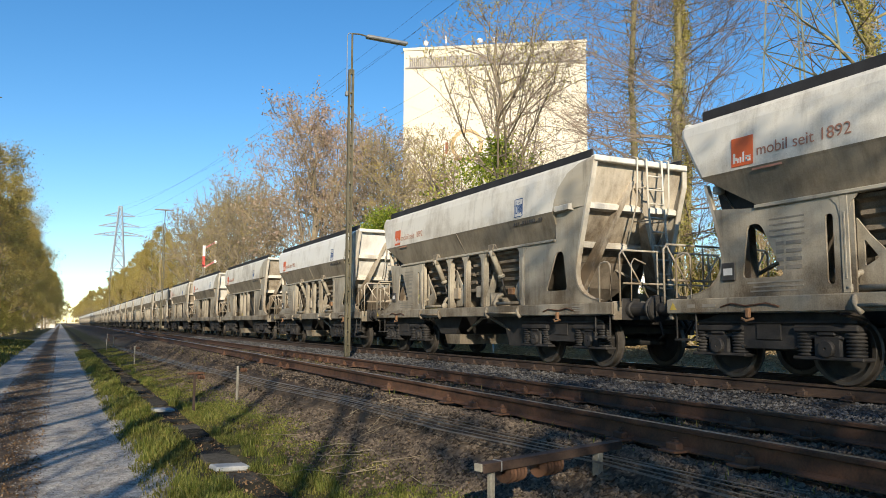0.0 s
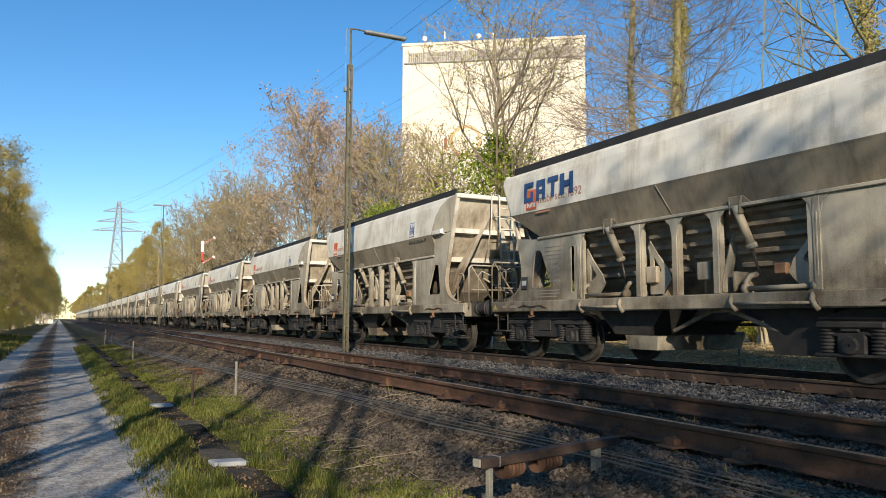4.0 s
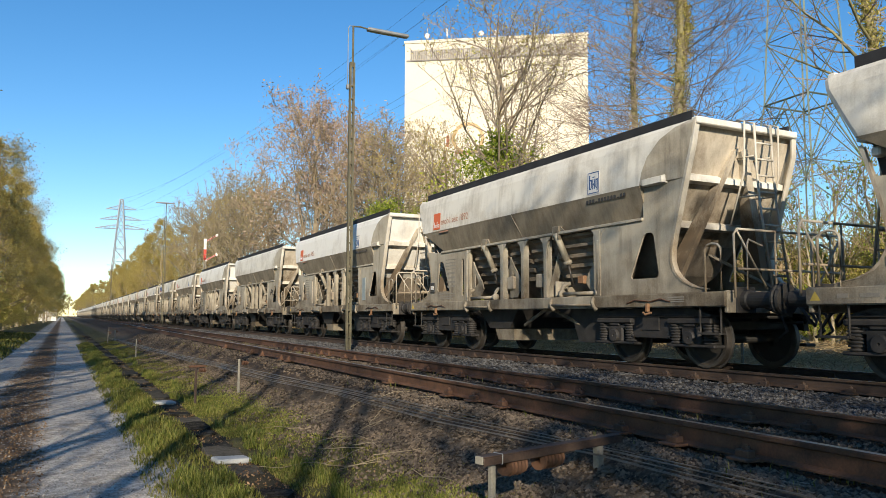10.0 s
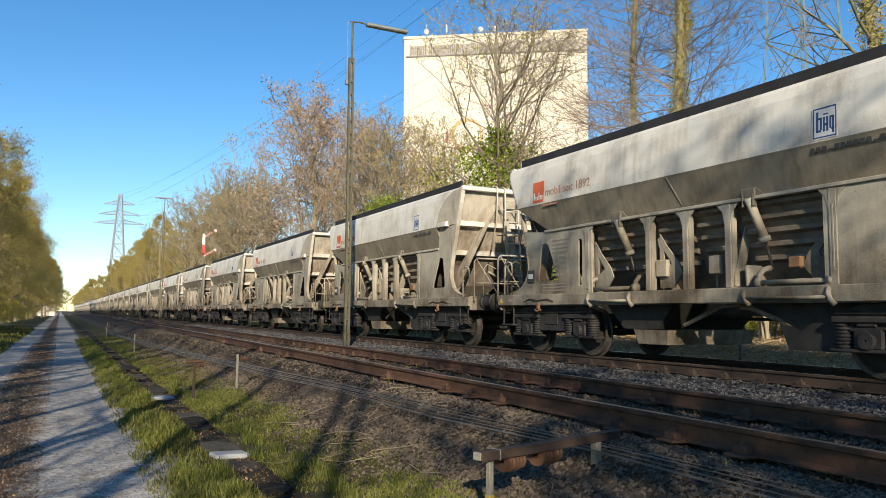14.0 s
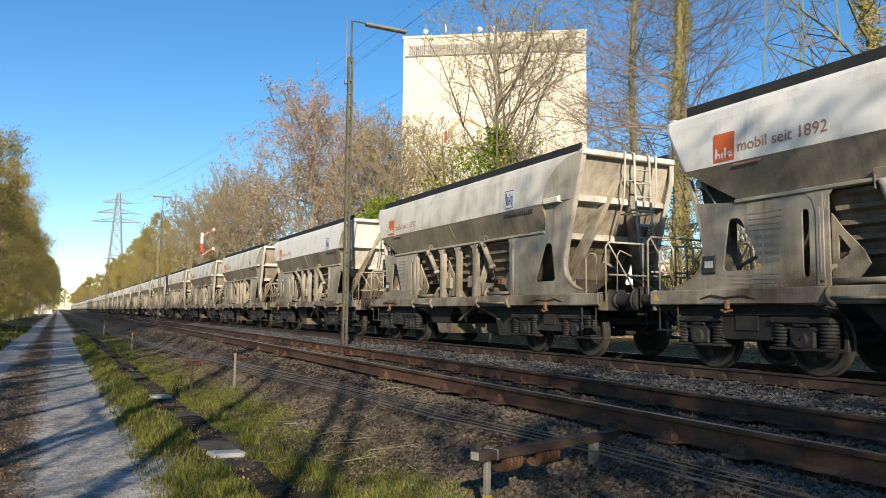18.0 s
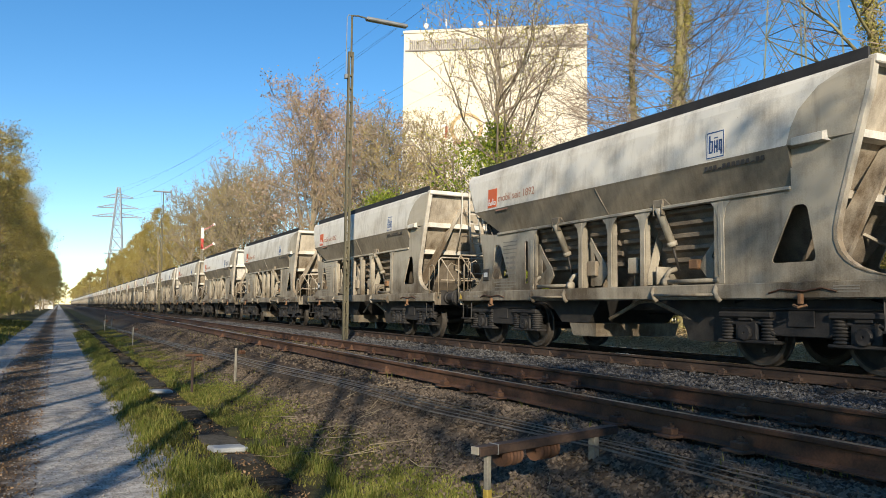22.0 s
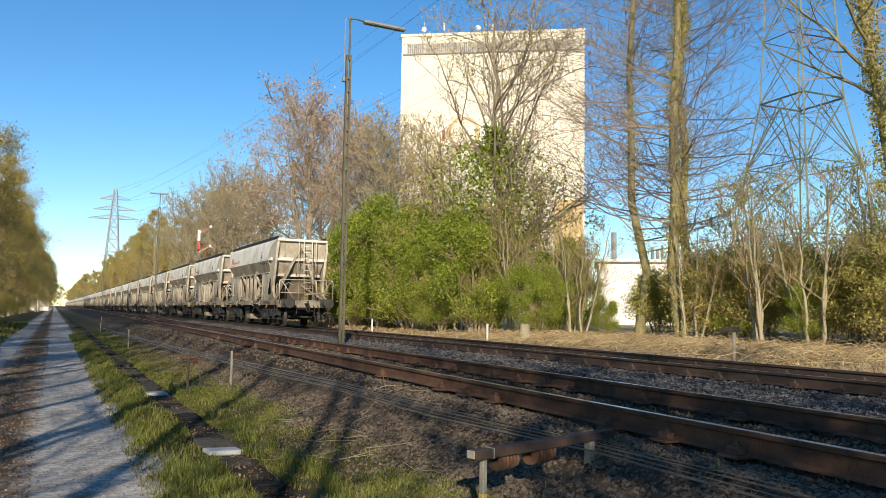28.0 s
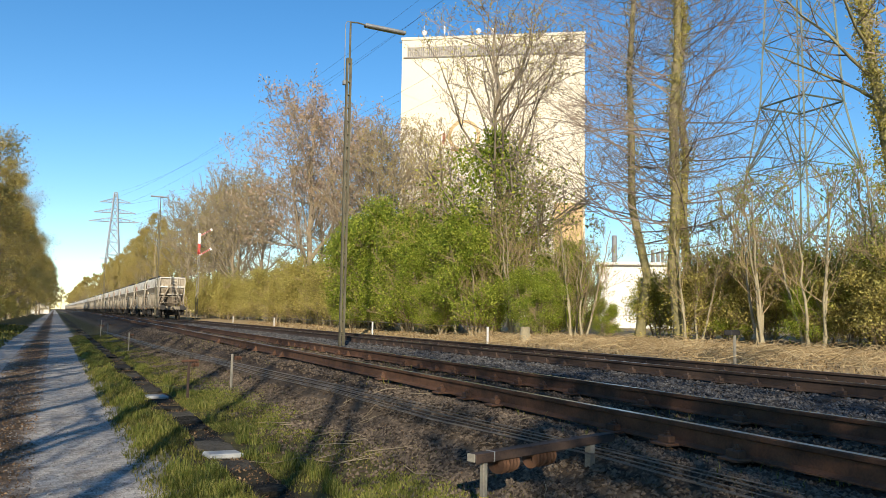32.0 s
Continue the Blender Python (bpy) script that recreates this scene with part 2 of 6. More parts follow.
def ground_material():
    n = Nodes("ground")
    p = n.place()
    x, y = n.axis(p, 0), n.axis(p, 1)
    w1, w2 = n.noise(p, 0.9, 5.0), n.noise(p, 3.5, 5.0)
    xs = n.math("ADD", x, n.math("ADD", n.math("MULTIPLY", n.math("SUBTRACT", w1, 0.5), 0.7), n.math("MULTIPLY", n.math("SUBTRACT", w2, 0.5), 0.5)))
    fine, mid = n.noise(p, 70.0, 3.0), n.noise(p, 14.0, 5.0, 0.65)
    stone = n.cells(p, 26.0)
    gravel = n.ramp(n.math("ADD", n.math("MULTIPLY", mid, 0.5), n.math("MULTIPLY", fine, 0.5)), ((0.3, (0.07, 0.065, 0.06)), (0.48, (0.32, 0.30, 0.27)), (0.66, (0.66, 0.625, 0.575))))
    litter = n.ramp(n.math("ADD", n.math("MULTIPLY", mid, 0.7), n.math("MULTIPLY", fine, 0.3)), ((0.3, (0.028, 0.019, 0.012)), (0.7, (0.16, 0.102, 0.056))))
    middle = n.math("SUBTRACT", 1.0, n.span(n.math("ABSOLUTE", n.math("ADD", xs, 0.55)), 0.2, 0.52))
    path = n.mix(n.math("MULTIPLY", middle, 0.95), gravel, litter)
    edge = n.span(n.noise(p, 2.2, 6.0, 0.7), 0.52, 0.66)
    path = n.mix(n.math("MULTIPLY", edge, 0.5), path, litter)
    grass = n.ramp(n.math("ADD", n.math("MULTIPLY", w2, 0.6), n.math("MULTIPLY", fine, 0.4)), ((0.3, (0.03, 0.026, 0.011)), (0.5, (0.065, 0.06, 0.02)), (0.7, (0.14, 0.12, 0.048))))
    soil = n.ramp(n.math("ADD", n.math("MULTIPLY", mid, 0.6), n.math("MULTIPLY", fine, 0.4)), ((0.3, (0.04, 0.03, 0.021)), (0.7, (0.17, 0.13, 0.09))))
    ballast = n.ramp(stone, ((0.0, (0.115, 0.11, 0.108)), (0.45, (0.065, 0.063, 0.063)), (0.8, (0.03, 0.03, 0.03))))
    rusty = n.ramp(stone, ((0.0, (0.10, 0.072, 0.05)), (0.45, (0.055, 0.039, 0.027)), (0.8, (0.025, 0.018, 0.013))))
    straw = n.ramp(n.math("ADD", n.math("MULTIPLY", mid, 0.6), n.math("MULTIPLY", fine, 0.4)), ((0.3, (0.22, 0.155, 0.08)), (0.7, (0.56, 0.42, 0.23))))
    wood = n.ramp(n.math("ADD", n.math("MULTIPLY", mid, 0.6), n.math("MULTIPLY", fine, 0.4)), ((0.3, (0.15, 0.11, 0.06)), (0.7, (0.42, 0.33, 0.19))))
    c = n.mix(n.span(xs, -2.1, -1.7), grass, path)
    c = n.mix(n.span(xs, 0.85, 1.15), c, grass)
    gutter = n.math("SUBTRACT", 1.0, n.span(n.math("ABSOLUTE", n.math("SUBTRACT", xs, 1.56)), 0.16, 0.3))
    c = n.mix(n.math("MULTIPLY", gutter, 0.8), c, (0.03, 0.024, 0.016))
    c = n.mix(n.span(xs, 2.7, 3.2), c, soil)
    c = n.mix(n.span(xs, 3.3, 3.8), c, rusty)
    c = n.mix(n.span(xs, 7.0, 7.9), c, ballast)
    c = n.mix(n.span(xs, 11.3, 11.8), c, straw)
    c = n.mix(n.span(xs, 15.0, 18.0), c, wood)
    c = n.mix(n.span(n.math("ADD", xs, -120.0), 0.0, 60.0), c, grass)
    n.bump(n.math("ADD", n.math("MULTIPLY", fine, 0.4), mid), 0.6, 0.02)
    return n.done(c, 0.95, 0.0, 0.2)


M_GROUND = ground_material()


def stone_material(name, dark, light):
    n = Nodes(name)
    f = n.math("ADD", n.math("MULTIPLY", n.island(), 0.7), n.math("MULTIPLY", n.noise(n.place(), 40.0, 3.0), 0.3))
    return n.done(n.ramp(f, ((0.15, dark), (0.85, light))), 0.92, 0.0, 0.2)


M_STONE = stone_material("ballast_stone", (0.022, 0.022, 0.024), (0.125, 0.123, 0.122))
M_STONERUST = stone_material("rust_stained_stone", (0.026, 0.02, 0.015), (0.165, 0.13, 0.097))
M_PEBBLE = stone_material("path_pebble", (0.11, 0.103, 0.094), (0.34, 0.32, 0.295))


def leaf_material(name, stops, through=0.35):
    n = Nodes(name)
    f = n.math("ADD", n.math("MULTIPLY", n.island(), 0.75), n.math("MULTIPLY", n.noise(n.place(), 0.5, 3.0), 0.25))
    c = n.ramp(f, stops)
    m = n.done(c, 0.65, 0.0, 0.3)
    tr = n.t.nodes.new("ShaderNodeBsdfTranslucent")
    n.link(c, tr.inputs[0])
    mx = n.t.nodes.new("ShaderNodeMixShader")
    mx.inputs[0].default_value = through
    n.link(n.bsdf.outputs[0], mx.inputs[1]), n.link(tr.outputs[0], mx.inputs[2])
    n.link(mx.outputs[0], n.t.nodes["Material Output"].inputs[0])
    return m


M_LEAF = leaf_material("fresh_spring_leaf", ((0.1, (0.09, 0.14, 0.014)), (0.5, (0.24, 0.31, 0.03)), (0.9, (0.52, 0.54, 0.09))), 0.42)
M_LEAFDARK = leaf_material("dark_green_leaf", ((0.1, (0.16, 0.17, 0.03)), (0.5, (0.38, 0.38, 0.07)), (0.9, (0.58, 0.54, 0.15))), 0.42)
M_CATKIN = leaf_material("yellow_brown_buds", ((0.1, (0.23, 0.155, 0.042)), (0.5, (0.42, 0.33, 0.085)), (0.9, (0.56, 0.48, 0.17))))
M_BUD = leaf_material("reddish_brown_buds", ((0.1, (0.30, 0.20, 0.15)), (0.5, (0.46, 0.33, 0.25)), (0.9, (0.62, 0.49, 0.38))))
M_OLIVE = leaf_material("olive_brown_leaf", ((0.1, (0.20, 0.17, 0.045)), (0.5, (0.43, 0.38, 0.10)), (0.9, (0.62, 0.54, 0.18))), 0.42)
M_DEADLEAF = leaf_material("dead_leaf", ((0.1, (0.06, 0.035, 0.02)), (0.5, (0.15, 0.09, 0.045)), (0.9, (0.30, 0.20, 0.11))), 0.15)
M_IVY = leaf_material("ivy_leaf", ((0.1, (0.16, 0.15, 0.03)), (0.5, (0.32, 0.28, 0.06)), (0.9, (0.50, 0.42, 0.12))), 0.2)
M_GRASS = leaf_material("grass_blade", ((0.1, (0.06, 0.07, 0.012)), (0.5, (0.135, 0.14, 0.026)), (0.9, (0.28, 0.24, 0.075))), 0.3)
M_TUFT = leaf_material("fresh_tuft_blade", ((0.1, (0.075, 0.10, 0.016)), (0.5, (0.17, 0.195, 0.035)), (0.9, (0.34, 0.31, 0.095))), 0.35)
M_STRAW = leaf_material("dry_straw", ((0.1, (0.24, 0.165, 0.08)), (0.5, (0.42, 0.31, 0.16)), (0.9, (0.60, 0.48, 0.28))), 0.2)
M_BARK = grainy("grey_brown_bark", (0.15, 0.12, 0.075), (0.34, 0.28, 0.19), 3.0, 0.9, 0.0, 0.6, 30.0, 0.01)
M_TWIG = grainy("brown_twig", (0.20, 0.145, 0.075), (0.40, 0.30, 0.17), 2.0, 0.85)
M_DARKTWIG = grainy("grey_purple_twig", (0.13, 0.10, 0.08), (0.32, 0.25, 0.19), 2.0, 0.85)
M_ALDER = grainy("lichened_olive_bark", (0.13, 0.115, 0.05), (0.33, 0.285, 0.14), 2.5, 0.9, 0.0, 0.6, 30.0, 0.01)
M_PALEBARK = grainy("pale_sunlit_bark", (0.20, 0.17, 0.10), (0.38, 0.33, 0.22), 3.0, 0.85, 0.0, 0.4, 30.0)

import mathutils.geometry

# ---- mesh tools
class Geo:
    """Collects vertices and faces of one part."""

    def __init__(self):
        self.v, self.f, self.mi, self.slot = [], [], [], 0

    def add(self, verts, faces):
        k = len(self.v)
        self.v += [tuple(p) for p in verts]
        self.f += [tuple(i + k for i in q) for q in faces]
        self.mi += [self.slot] * len(faces)
        return self

    def box(self, x0, x1, y0, y1, z0, z1, c=0.0):
        """A box; with c its edges are chamfered."""
        if c <= 0:
            v = [(x, y, z) for x in (x0, x1) for y in (y0, y1) for z in (z0, z1)]
            return self.add(v, [(0, 1, 3, 2), (4, 6, 7, 5), (0, 4, 5, 1), (2, 3, 7, 6), (0, 2, 6, 4), (1, 5, 7, 3)])
        lo, hi, v, f = (x0, y0, z0), (x1, y1, z1), [], []
        idx = {}
        for s in ((a, b, d) for a in (0, 1) for b in (0, 1) for d in (0, 1)):
            for ax in range(3):
                p = [(lo[i] + c, hi[i] - c)[s[i]] for i in range(3)]
                p[ax] = (lo[ax], hi[ax])[s[ax]]
                idx[s, ax] = len(v)
                v.append(tuple(p))
        for ax in range(3):
            o = [i for i in range(3) if i != ax]
            for e in (0, 1):
                q = []
                for a, b in ((0, 0), (1, 0), (1, 1), (0, 1)):
                    s = [0, 0, 0]
                    s[ax], s[o[0]], s[o[1]] = e, a, b
                    q.append(idx[tuple(s), ax])
                f.append(tuple(q if (e == 1) == (ax != 1) else q[::-1]))
        for ax in range(3):
            o = [i for i in range(3) if i != ax]
            for a in (0, 1):
                for b in (0, 1):
                    s, t = [0, 0, 0], [0, 0, 0]
                    s[o[0]] = t[o[0]] = a
                    s[o[1]] = t[o[1]] = b
                    t[ax] = 1
                    f.append((idx[tuple(s), o[0]], idx[tuple(t), o[0]], idx[tuple(t), o[1]], idx[tuple(s), o[1]]))
        for s in ((a, b, d) for a in (0, 1) for b in (0, 1) for d in (0, 1)):
            f.append((idx[s, 0], idx[s, 1], idx[s, 2]))
        return self.add(v, f)

    def tube(self, pts, radii, n=6, caps=True):
        """A round bar along points."""
        pts = [Vector(p) for p in pts]
        if not isinstance(radii, (list, tuple)):
            radii = [radii] * len(pts)
        v, f, m = [], [], len(pts)
        up = Vector((0.0123, 0.031, 1)) if abs((pts[-1] - pts[0]).normalized().z) < 0.95 else Vector((1, 0.02, 0.013))
        for i, p in enumerate(pts):
            d = (pts[min(i + 1, m - 1)] - pts[max(i - 1, 0)]).normalized()
            a = d.cross(up).normalized()
            b = d.cross(a)
            for k in range(n):
                w = 2 * math.pi * k / n
                v.append(p + (a * math.cos(w) + b * math.sin(w)) * radii[i])
        for i in range(m - 1):
            for k in range(n):
                f.append((i * n + k, i * n + (k + 1) % n, (i + 1) * n + (k + 1) % n, (i + 1) * n + k))
        if caps:
            f += [tuple(range(n))[::-1], tuple(range((m - 1) * n, m * n))]
        return self.add(v, f)

    def plate(self, outer, holes, axis, at, thick):
        """A flat plate with holes: outlines in the plane, extruded along the axis from at to at + thick."""
        loops = [outer, *holes]
        flat = [p for q in loops for p in q]
        from_2d = {0: lambda p, d: (d, p[0], p[1]), 1: lambda p, d: (p[0], d, p[1]), 2: lambda p, d: (p[0], p[1], d)}[axis]
        tris = tess([[Vector((p[0], p[1], 0)) for p in q] for q in loops])
        k, v, f = len(flat), [from_2d(p, at) for p in flat] + [from_2d(p, at + thick) for p in flat], []
        for t in tris:
            f += [tuple(t), tuple(i + k for i in t[::-1])]
        s = 0
        for q in loops:
            for i in range(len(q)):
                a, b = s + i, s + (i + 1) % len(q)
                f.append((a, b, b + k, a + k))
            s += len(q)
        return self.add(v, f)

    def lathe(self, prof, axis=0, n=24, centre=(0, 0, 0)):
        """A profile of (along, radius) turned round an axis."""
        v, f, m = [], [], len(prof)
        for a, r in prof:
            for k in range(n):
                w = 2 * math.pi * k / n
                p = [0, 0, 0]
                p[axis], p[(axis + 1) % 3], p[(axis + 2) % 3] = a, r * math.cos(w), r * math.sin(w)
                v.append([p[i] + centre[i] for i in range(3)])
        for i in range(m - 1):
            for k in range(n):
                f.append((i * n + k, i * n + (k + 1) % n, (i + 1) * n + (k + 1) % n, (i + 1) * n + k))
        return self.add(v, f)

    def sheet(self, rows):
        """A surface through rows of points."""
        m, f = len(rows[0]), []
        for i in range(len(rows) - 1):
            for k in range(m - 1):
                f.append((i * m + k, i * m + k + 1, (i + 1) * m + k + 1, (i + 1) * m + k))
        return self.add([p for r in rows for p in r], f)

    def mesh(self, name, mats, smooth=False):
        me = bpy.data.meshes.new(name)
        me.from_pydata(self.v, [], self.f)
        for m in mats if isinstance(mats, (list, tuple)) else [mats]:
            me.materials.append(m)
        me.polygons.foreach_set("material_index", self.mi)
        if smooth:
            me.polygons.foreach_set("use_smooth", [True] * len(self.f))
        me.update()
        bm = bmesh.new()
        bm.from_mesh(me)
        bmesh.ops.recalc_face_normals(bm, faces=bm.faces)
        bm.to_mesh(me)
        bm.free()
        return me


def tess(loops):
    return mathutils.geometry.tessellate_polygon(loops)


def part(name, geo, material, parent=None, label="", at=None, smooth=False):
    """Links one mesh under a thing or a part."""
    ob = new(name, geo if isinstance(geo, bpy.types.Mesh) else geo.mesh(name, material, smooth))
    ob.parent = parent
    if at is not None:
        ob.matrix_basis = at
    return tagged(ob, label)


def thing(name, label, category, at=None, group="", kind=""):
    ob = new(name)
    if at is not None:
        ob.matrix_basis = at
    return tagged(ob, label, category, group, kind)


def solid(name, geo, material, label, category, at=None, group="", kind="", smooth=False):
    """A thing that is one mesh."""
    ob = new(name, geo if isinstance(geo, bpy.types.Mesh) else geo.mesh(name, material, smooth))
    if at is not None:
        ob.matrix_basis = at
    return tagged(ob, label, category, group, kind)


def words(text, height, material, name="lettering"):
    """Flat lettering as a mesh in the plane x right, z up."""
    cu = bpy.data.curves.new(name, "FONT")
    cu.body, cu.size, cu.extrude = text, height, 0.001
    ob = bpy.data.objects.new(name, cu)
    me = bpy.data.meshes.new_from_object(ob)
    bpy.data.objects.remove(ob)
    me.materials.clear()
    me.materials.append(material)
    return me


# ---- ground: one sheet to the horizon
XA, HEAD, XM = 4.22, 0.018, 9.09        # near rail of the side track, its slant, near rail of the main track
GAUGE = 1.505
PROFILE = [(-400, 1.0), (-60, -0.4), (-12, -0.55), (-4.5, -0.62), (-2.2, -0.66), (-1.75, -0.74), (-0.55, -0.735), (0.85, -0.75), (1.15, -0.68), (1.36, -0.66),
           (1.8, -0.66), (2.3, -0.63), (3.0, -0.56), (3.4, -0.46), (3.65, -0.33), (3.9, -0.215), (6.2, -0.21), (7.2, -0.26), (8.3, -0.24), (8.9, -0.2), (10.8, -0.2), (11.4, -0.22), (12.0, -0.12),
           (14.0, -0.05), (20.0, 0.05), (40, 0.1), (400, 0.3)]


def level(x, y):
    """Height of the ground at a place."""
    for (a, za), (b, zb) in zip(PROFILE, PROFILE[1:]):
        if a <= x <= b:
            k = (x - a) / (b - a)
            z = za + (zb - za) * k * k * (3 - 2 * k)
            break
    else:
        z = PROFILE[0][1] if x < 0 else PROFILE[-1][1]
    rough = 0.05 if 1.9 < x < 4.0 or x < -1.9 or x > 12 else 0.018
    if abs(y) < 90:
        z += rough * noise.noise(Vector((x * 1.1, y * 0.8, 3.0))) + 0.4 * rough * noise.noise(Vector((x * 4, y * 4, 7.0)))
    return z


def ground_sheet():
    xs = [-2500, -900, -300, -120, -50, -25, -14, -9, -6.5, -5] + [round(-4.0 + 0.2 * i, 2) for i in range(0, 90)] + [14.5, 15.5, 17, 19, 22, 26, 32, 45, 80, 200, 600, 1500, 3000]
    ys = [-1500, -400, -120, -50, -25, -12, -6] + [-3 + 0.22 * i for i in range(0, 130)] + [26 + 0.8 * i for i in range(0, 60)] + [76, 80, 86, 94, 105, 120, 140, 170, 220, 300, 450, 700, 1200, 2200, 3500]
    g = Geo()
    g.sheet([[(x, y, level(x, y)) for x in xs] for y in ys])
    return solid("ground", g, M_GROUND, "gravel path, grass verges, ballast and leaf litter", "ground", kind="structure", smooth=True)


ground_sheet()


# ---- tracks
def rail_geo(y0, y1, slant):
    """A flat-bottomed rail along y: foot, web and head; the running surface takes the second material."""
    prof = [(-0.062, -0.172), (0.062, -0.172), (0.062, -0.16), (0.012, -0.142), (0.009, -0.045), (0.034, -0.035), (0.036, -0.008), (0.028, 0.0),
            (-0.028, 0.0), (-0.036, -0.008), (-0.034, -0.035), (-0.009, -0.045), (-0.012, -0.142), (-0.062, -0.16)]
    g, n = Geo(), len(prof)
    v = [(x + slant * y, y, z) for y in (y0, y1) for x, z in prof]
    for i in range(n):
        g.slot = 1 if i == 7 else 0
        g.add([v[i], v[(i + 1) % n], v[n + (i + 1) % n], v[n + i]], [(0, 1, 2, 3)])
    return g


def sleeper_geo(w=2.5, b=0.25, h=0.16):
    return Geo().box(-w / 2, w / 2, -b / 2, b / 2, -0.172 - h, -0.174, 0.018)


def clip_geo():
    """Ribbed plate with two bolts and clamps that hold the rail."""
    g = Geo().box(-0.19, 0.19, -0.09, 0.09, -0.176, -0.156, 0.004)
    for s in (-1, 1):
        g.box(s * 0.105 - 0.035, s * 0.105 + 0.035, -0.06, 0.06, -0.16, -0.105, 0.008)
        g.tube([(s * 0.095, 0, -0.12), (s * 0.095, 0, -0.07)], 0.016, 6)
        g.tube([(s * 0.095, 0, -0.105), (s * 0.095, 0, -0.085)], 0.028, 6)
    return g


def track(name, x, slant, label, y0, y1, mats, m_sleeper, step=0.65, seed=1):
    rnd = random.Random(seed)
    t = thing(name, label, "railway track", kind="structure")
    for k, dx in enumerate((0, GAUGE)):
        part("rail", rail_geo(y0, 420, slant), mats, t, at=pose(x + dx, 0, 0))
    sl, cl = sleeper_geo().mesh("sleeper", m_sleeper), clip_geo().mesh("rail_fastening", M_RUST if slant else M_RAILDARK)
    n = int((y1 - y0) / step)
    for i in range(n):
        y = y0 + step * i + rnd.uniform(-0.03, 0.03)
        turn = -math.degrees(math.atan(slant)) + rnd.uniform(-0.8, 0.8)
        part("sleeper", sl, None, t, at=pose(x + GAUGE / 2 + slant * y, y, rnd.uniform(-0.012, 0.004) - (0.045 if slant else 0.02), 0, 0, turn))
        if y < 24:
            for dx in (0, GAUGE):
                if slant and rnd.random() < 0.35:
                    continue
                part("rail_fastening", cl, None, t, at=pose(x + dx + slant * y, y, 0, 0, 0, turn))
    return t


track("side_track", XA, HEAD, "rusty little-used siding with brown rails and worn sleepers", -8.0, 62, [M_RAIL, M_RAILHEAD], M_SLEEPER, seed=3)
track("main_track", XM, 0.0, "main line with dark rails in grey ballast", -8.0, 72, [M_RAILDARK, M_RAILHEAD], M_SLEEPER, seed=4)


def stone_meshes(n, rnd):
    """Angular pebble shapes as vertex lists."""
    out = []
    for _ in range(n):
        v = []
        for s in ((1, 0, 0), (-1, 0, 0), (0, 1, 0), (0, -1, 0), (0, 0, 1), (0, 0, -1)):
            d = Vector(s) + Vector([rnd.uniform(-0.26, 0.26) for _ in range(3)])
            v.append(d * rnd.uniform(0.8, 1.12))
        out.append(v)
    return out


OCTA = [(0, 2, 4), (2, 1, 4), (1, 3, 4), (3, 0, 4), (2, 0, 5), (1, 2, 5), (3, 1, 5), (0, 3, 5)]


def scatter_stones(name, label, mat, count, xr, yr, size, seed, skip=None):
    rnd = random.Random(seed)
    kinds, v, f = stone_meshes(24, rnd), [], []
    for _ in range(count):
        x = rnd.uniform(*xr)
        y = yr[0] + (yr[1] - yr[0]) * rnd.random() ** 1.7
        if skip and skip(x, y, rnd):
            continue
        s = rnd.uniform(*size) * (1 + 0.02 * max(0, y - 12))
        z = level(x, y) + s * rnd.uniform(0.0, 0.5)
        c, sn = math.cos(w := rnd.uniform(0, 6.28)), math.sin(w)
        k = len(v)
        v += [(x + s * (p.x * c - p.y * sn), y + s * (p.x * sn + p.y * c), z + s * 0.75 * p.z) for p in rnd.choice(kinds)]
        f += [tuple(i + k for i in q) for q in OCTA]
    me = bpy.data.meshes.new(name)
    me.from_pydata(v, [], f)
    me.materials.append(mat)
    return tagged(new(name, me), label, "ballast", kind="stuff")


def off_rails(x, y, rnd):
    return min(abs(x - XM), abs(x - XM - GAUGE), abs(x - XA - HEAD * y), abs(x - XA - GAUGE - HEAD * y)) < 0.09


scatter_stones("ballast_stones", "grey crushed stone ballast beside the main line", M_STONE, 44000, (7.0, 11.6), (2.0, 60), (0.018, 0.036), 11, off_rails)
scatter_stones("siding_stones", "rust-stained old ballast of the siding", M_STONERUST, 60000, (2.7, 7.2), (2.0, 45), (0.012, 0.03), 12, off_rails)
scatter_stones("path_pebbles", "loose pebbles on the gravel path", M_PEBBLE, 10000, (-1.8, 1.1), (4.0, 26), (0.005, 0.014), 13)
scatter_stones("bed_stones", "loose brown stones beside the signal wires", M_STONERUST, 26000, (2.9, 4.9), (2.4, 9.0), (0.012, 0.03), 15, off_rails)
scatter_stones("slope_stones", "brown broken stones on the slope below the siding", M_STONERUST, 16000, (2.1, 3.3), (2.6, 26), (0.01, 0.028), 14, lambda x, y, rnd: rnd.random() > (x - 1.9) / 1.3)
# ---- ballast hopper wagons
PITCH, PIVOT, AXLE = 12.314, 3.74, 0.89      # length over buffers, bogie centre, half wheelbase
HW, SILL = 1.18, 1.27                       # half widths of the side plates and of the sills
BODY = pose(0, 0, 0)
SIDE = [(1.14, 3.90), (1.19, 3.84), (1.225, 3.7), (1.25, 3.45), (1.27, 3.22), (1.28, 3.0)]


BACK = [(3.0, 3.72), (3.22, 3.78), (3.45, 3.89), (3.7, 4.17), (3.84, 4.5), (3.90, 4.78)]


def lerp(table, z):
    """Value of a table of (height, value) at a height."""
    for (za, a), (zb, b) in zip(table, table[1:]):
        if za <= z <= zb:
            return a + (b - a) * (z - za) / (zb - za)
    return table[0][1] if z < table[0][0] else table[-1][1]


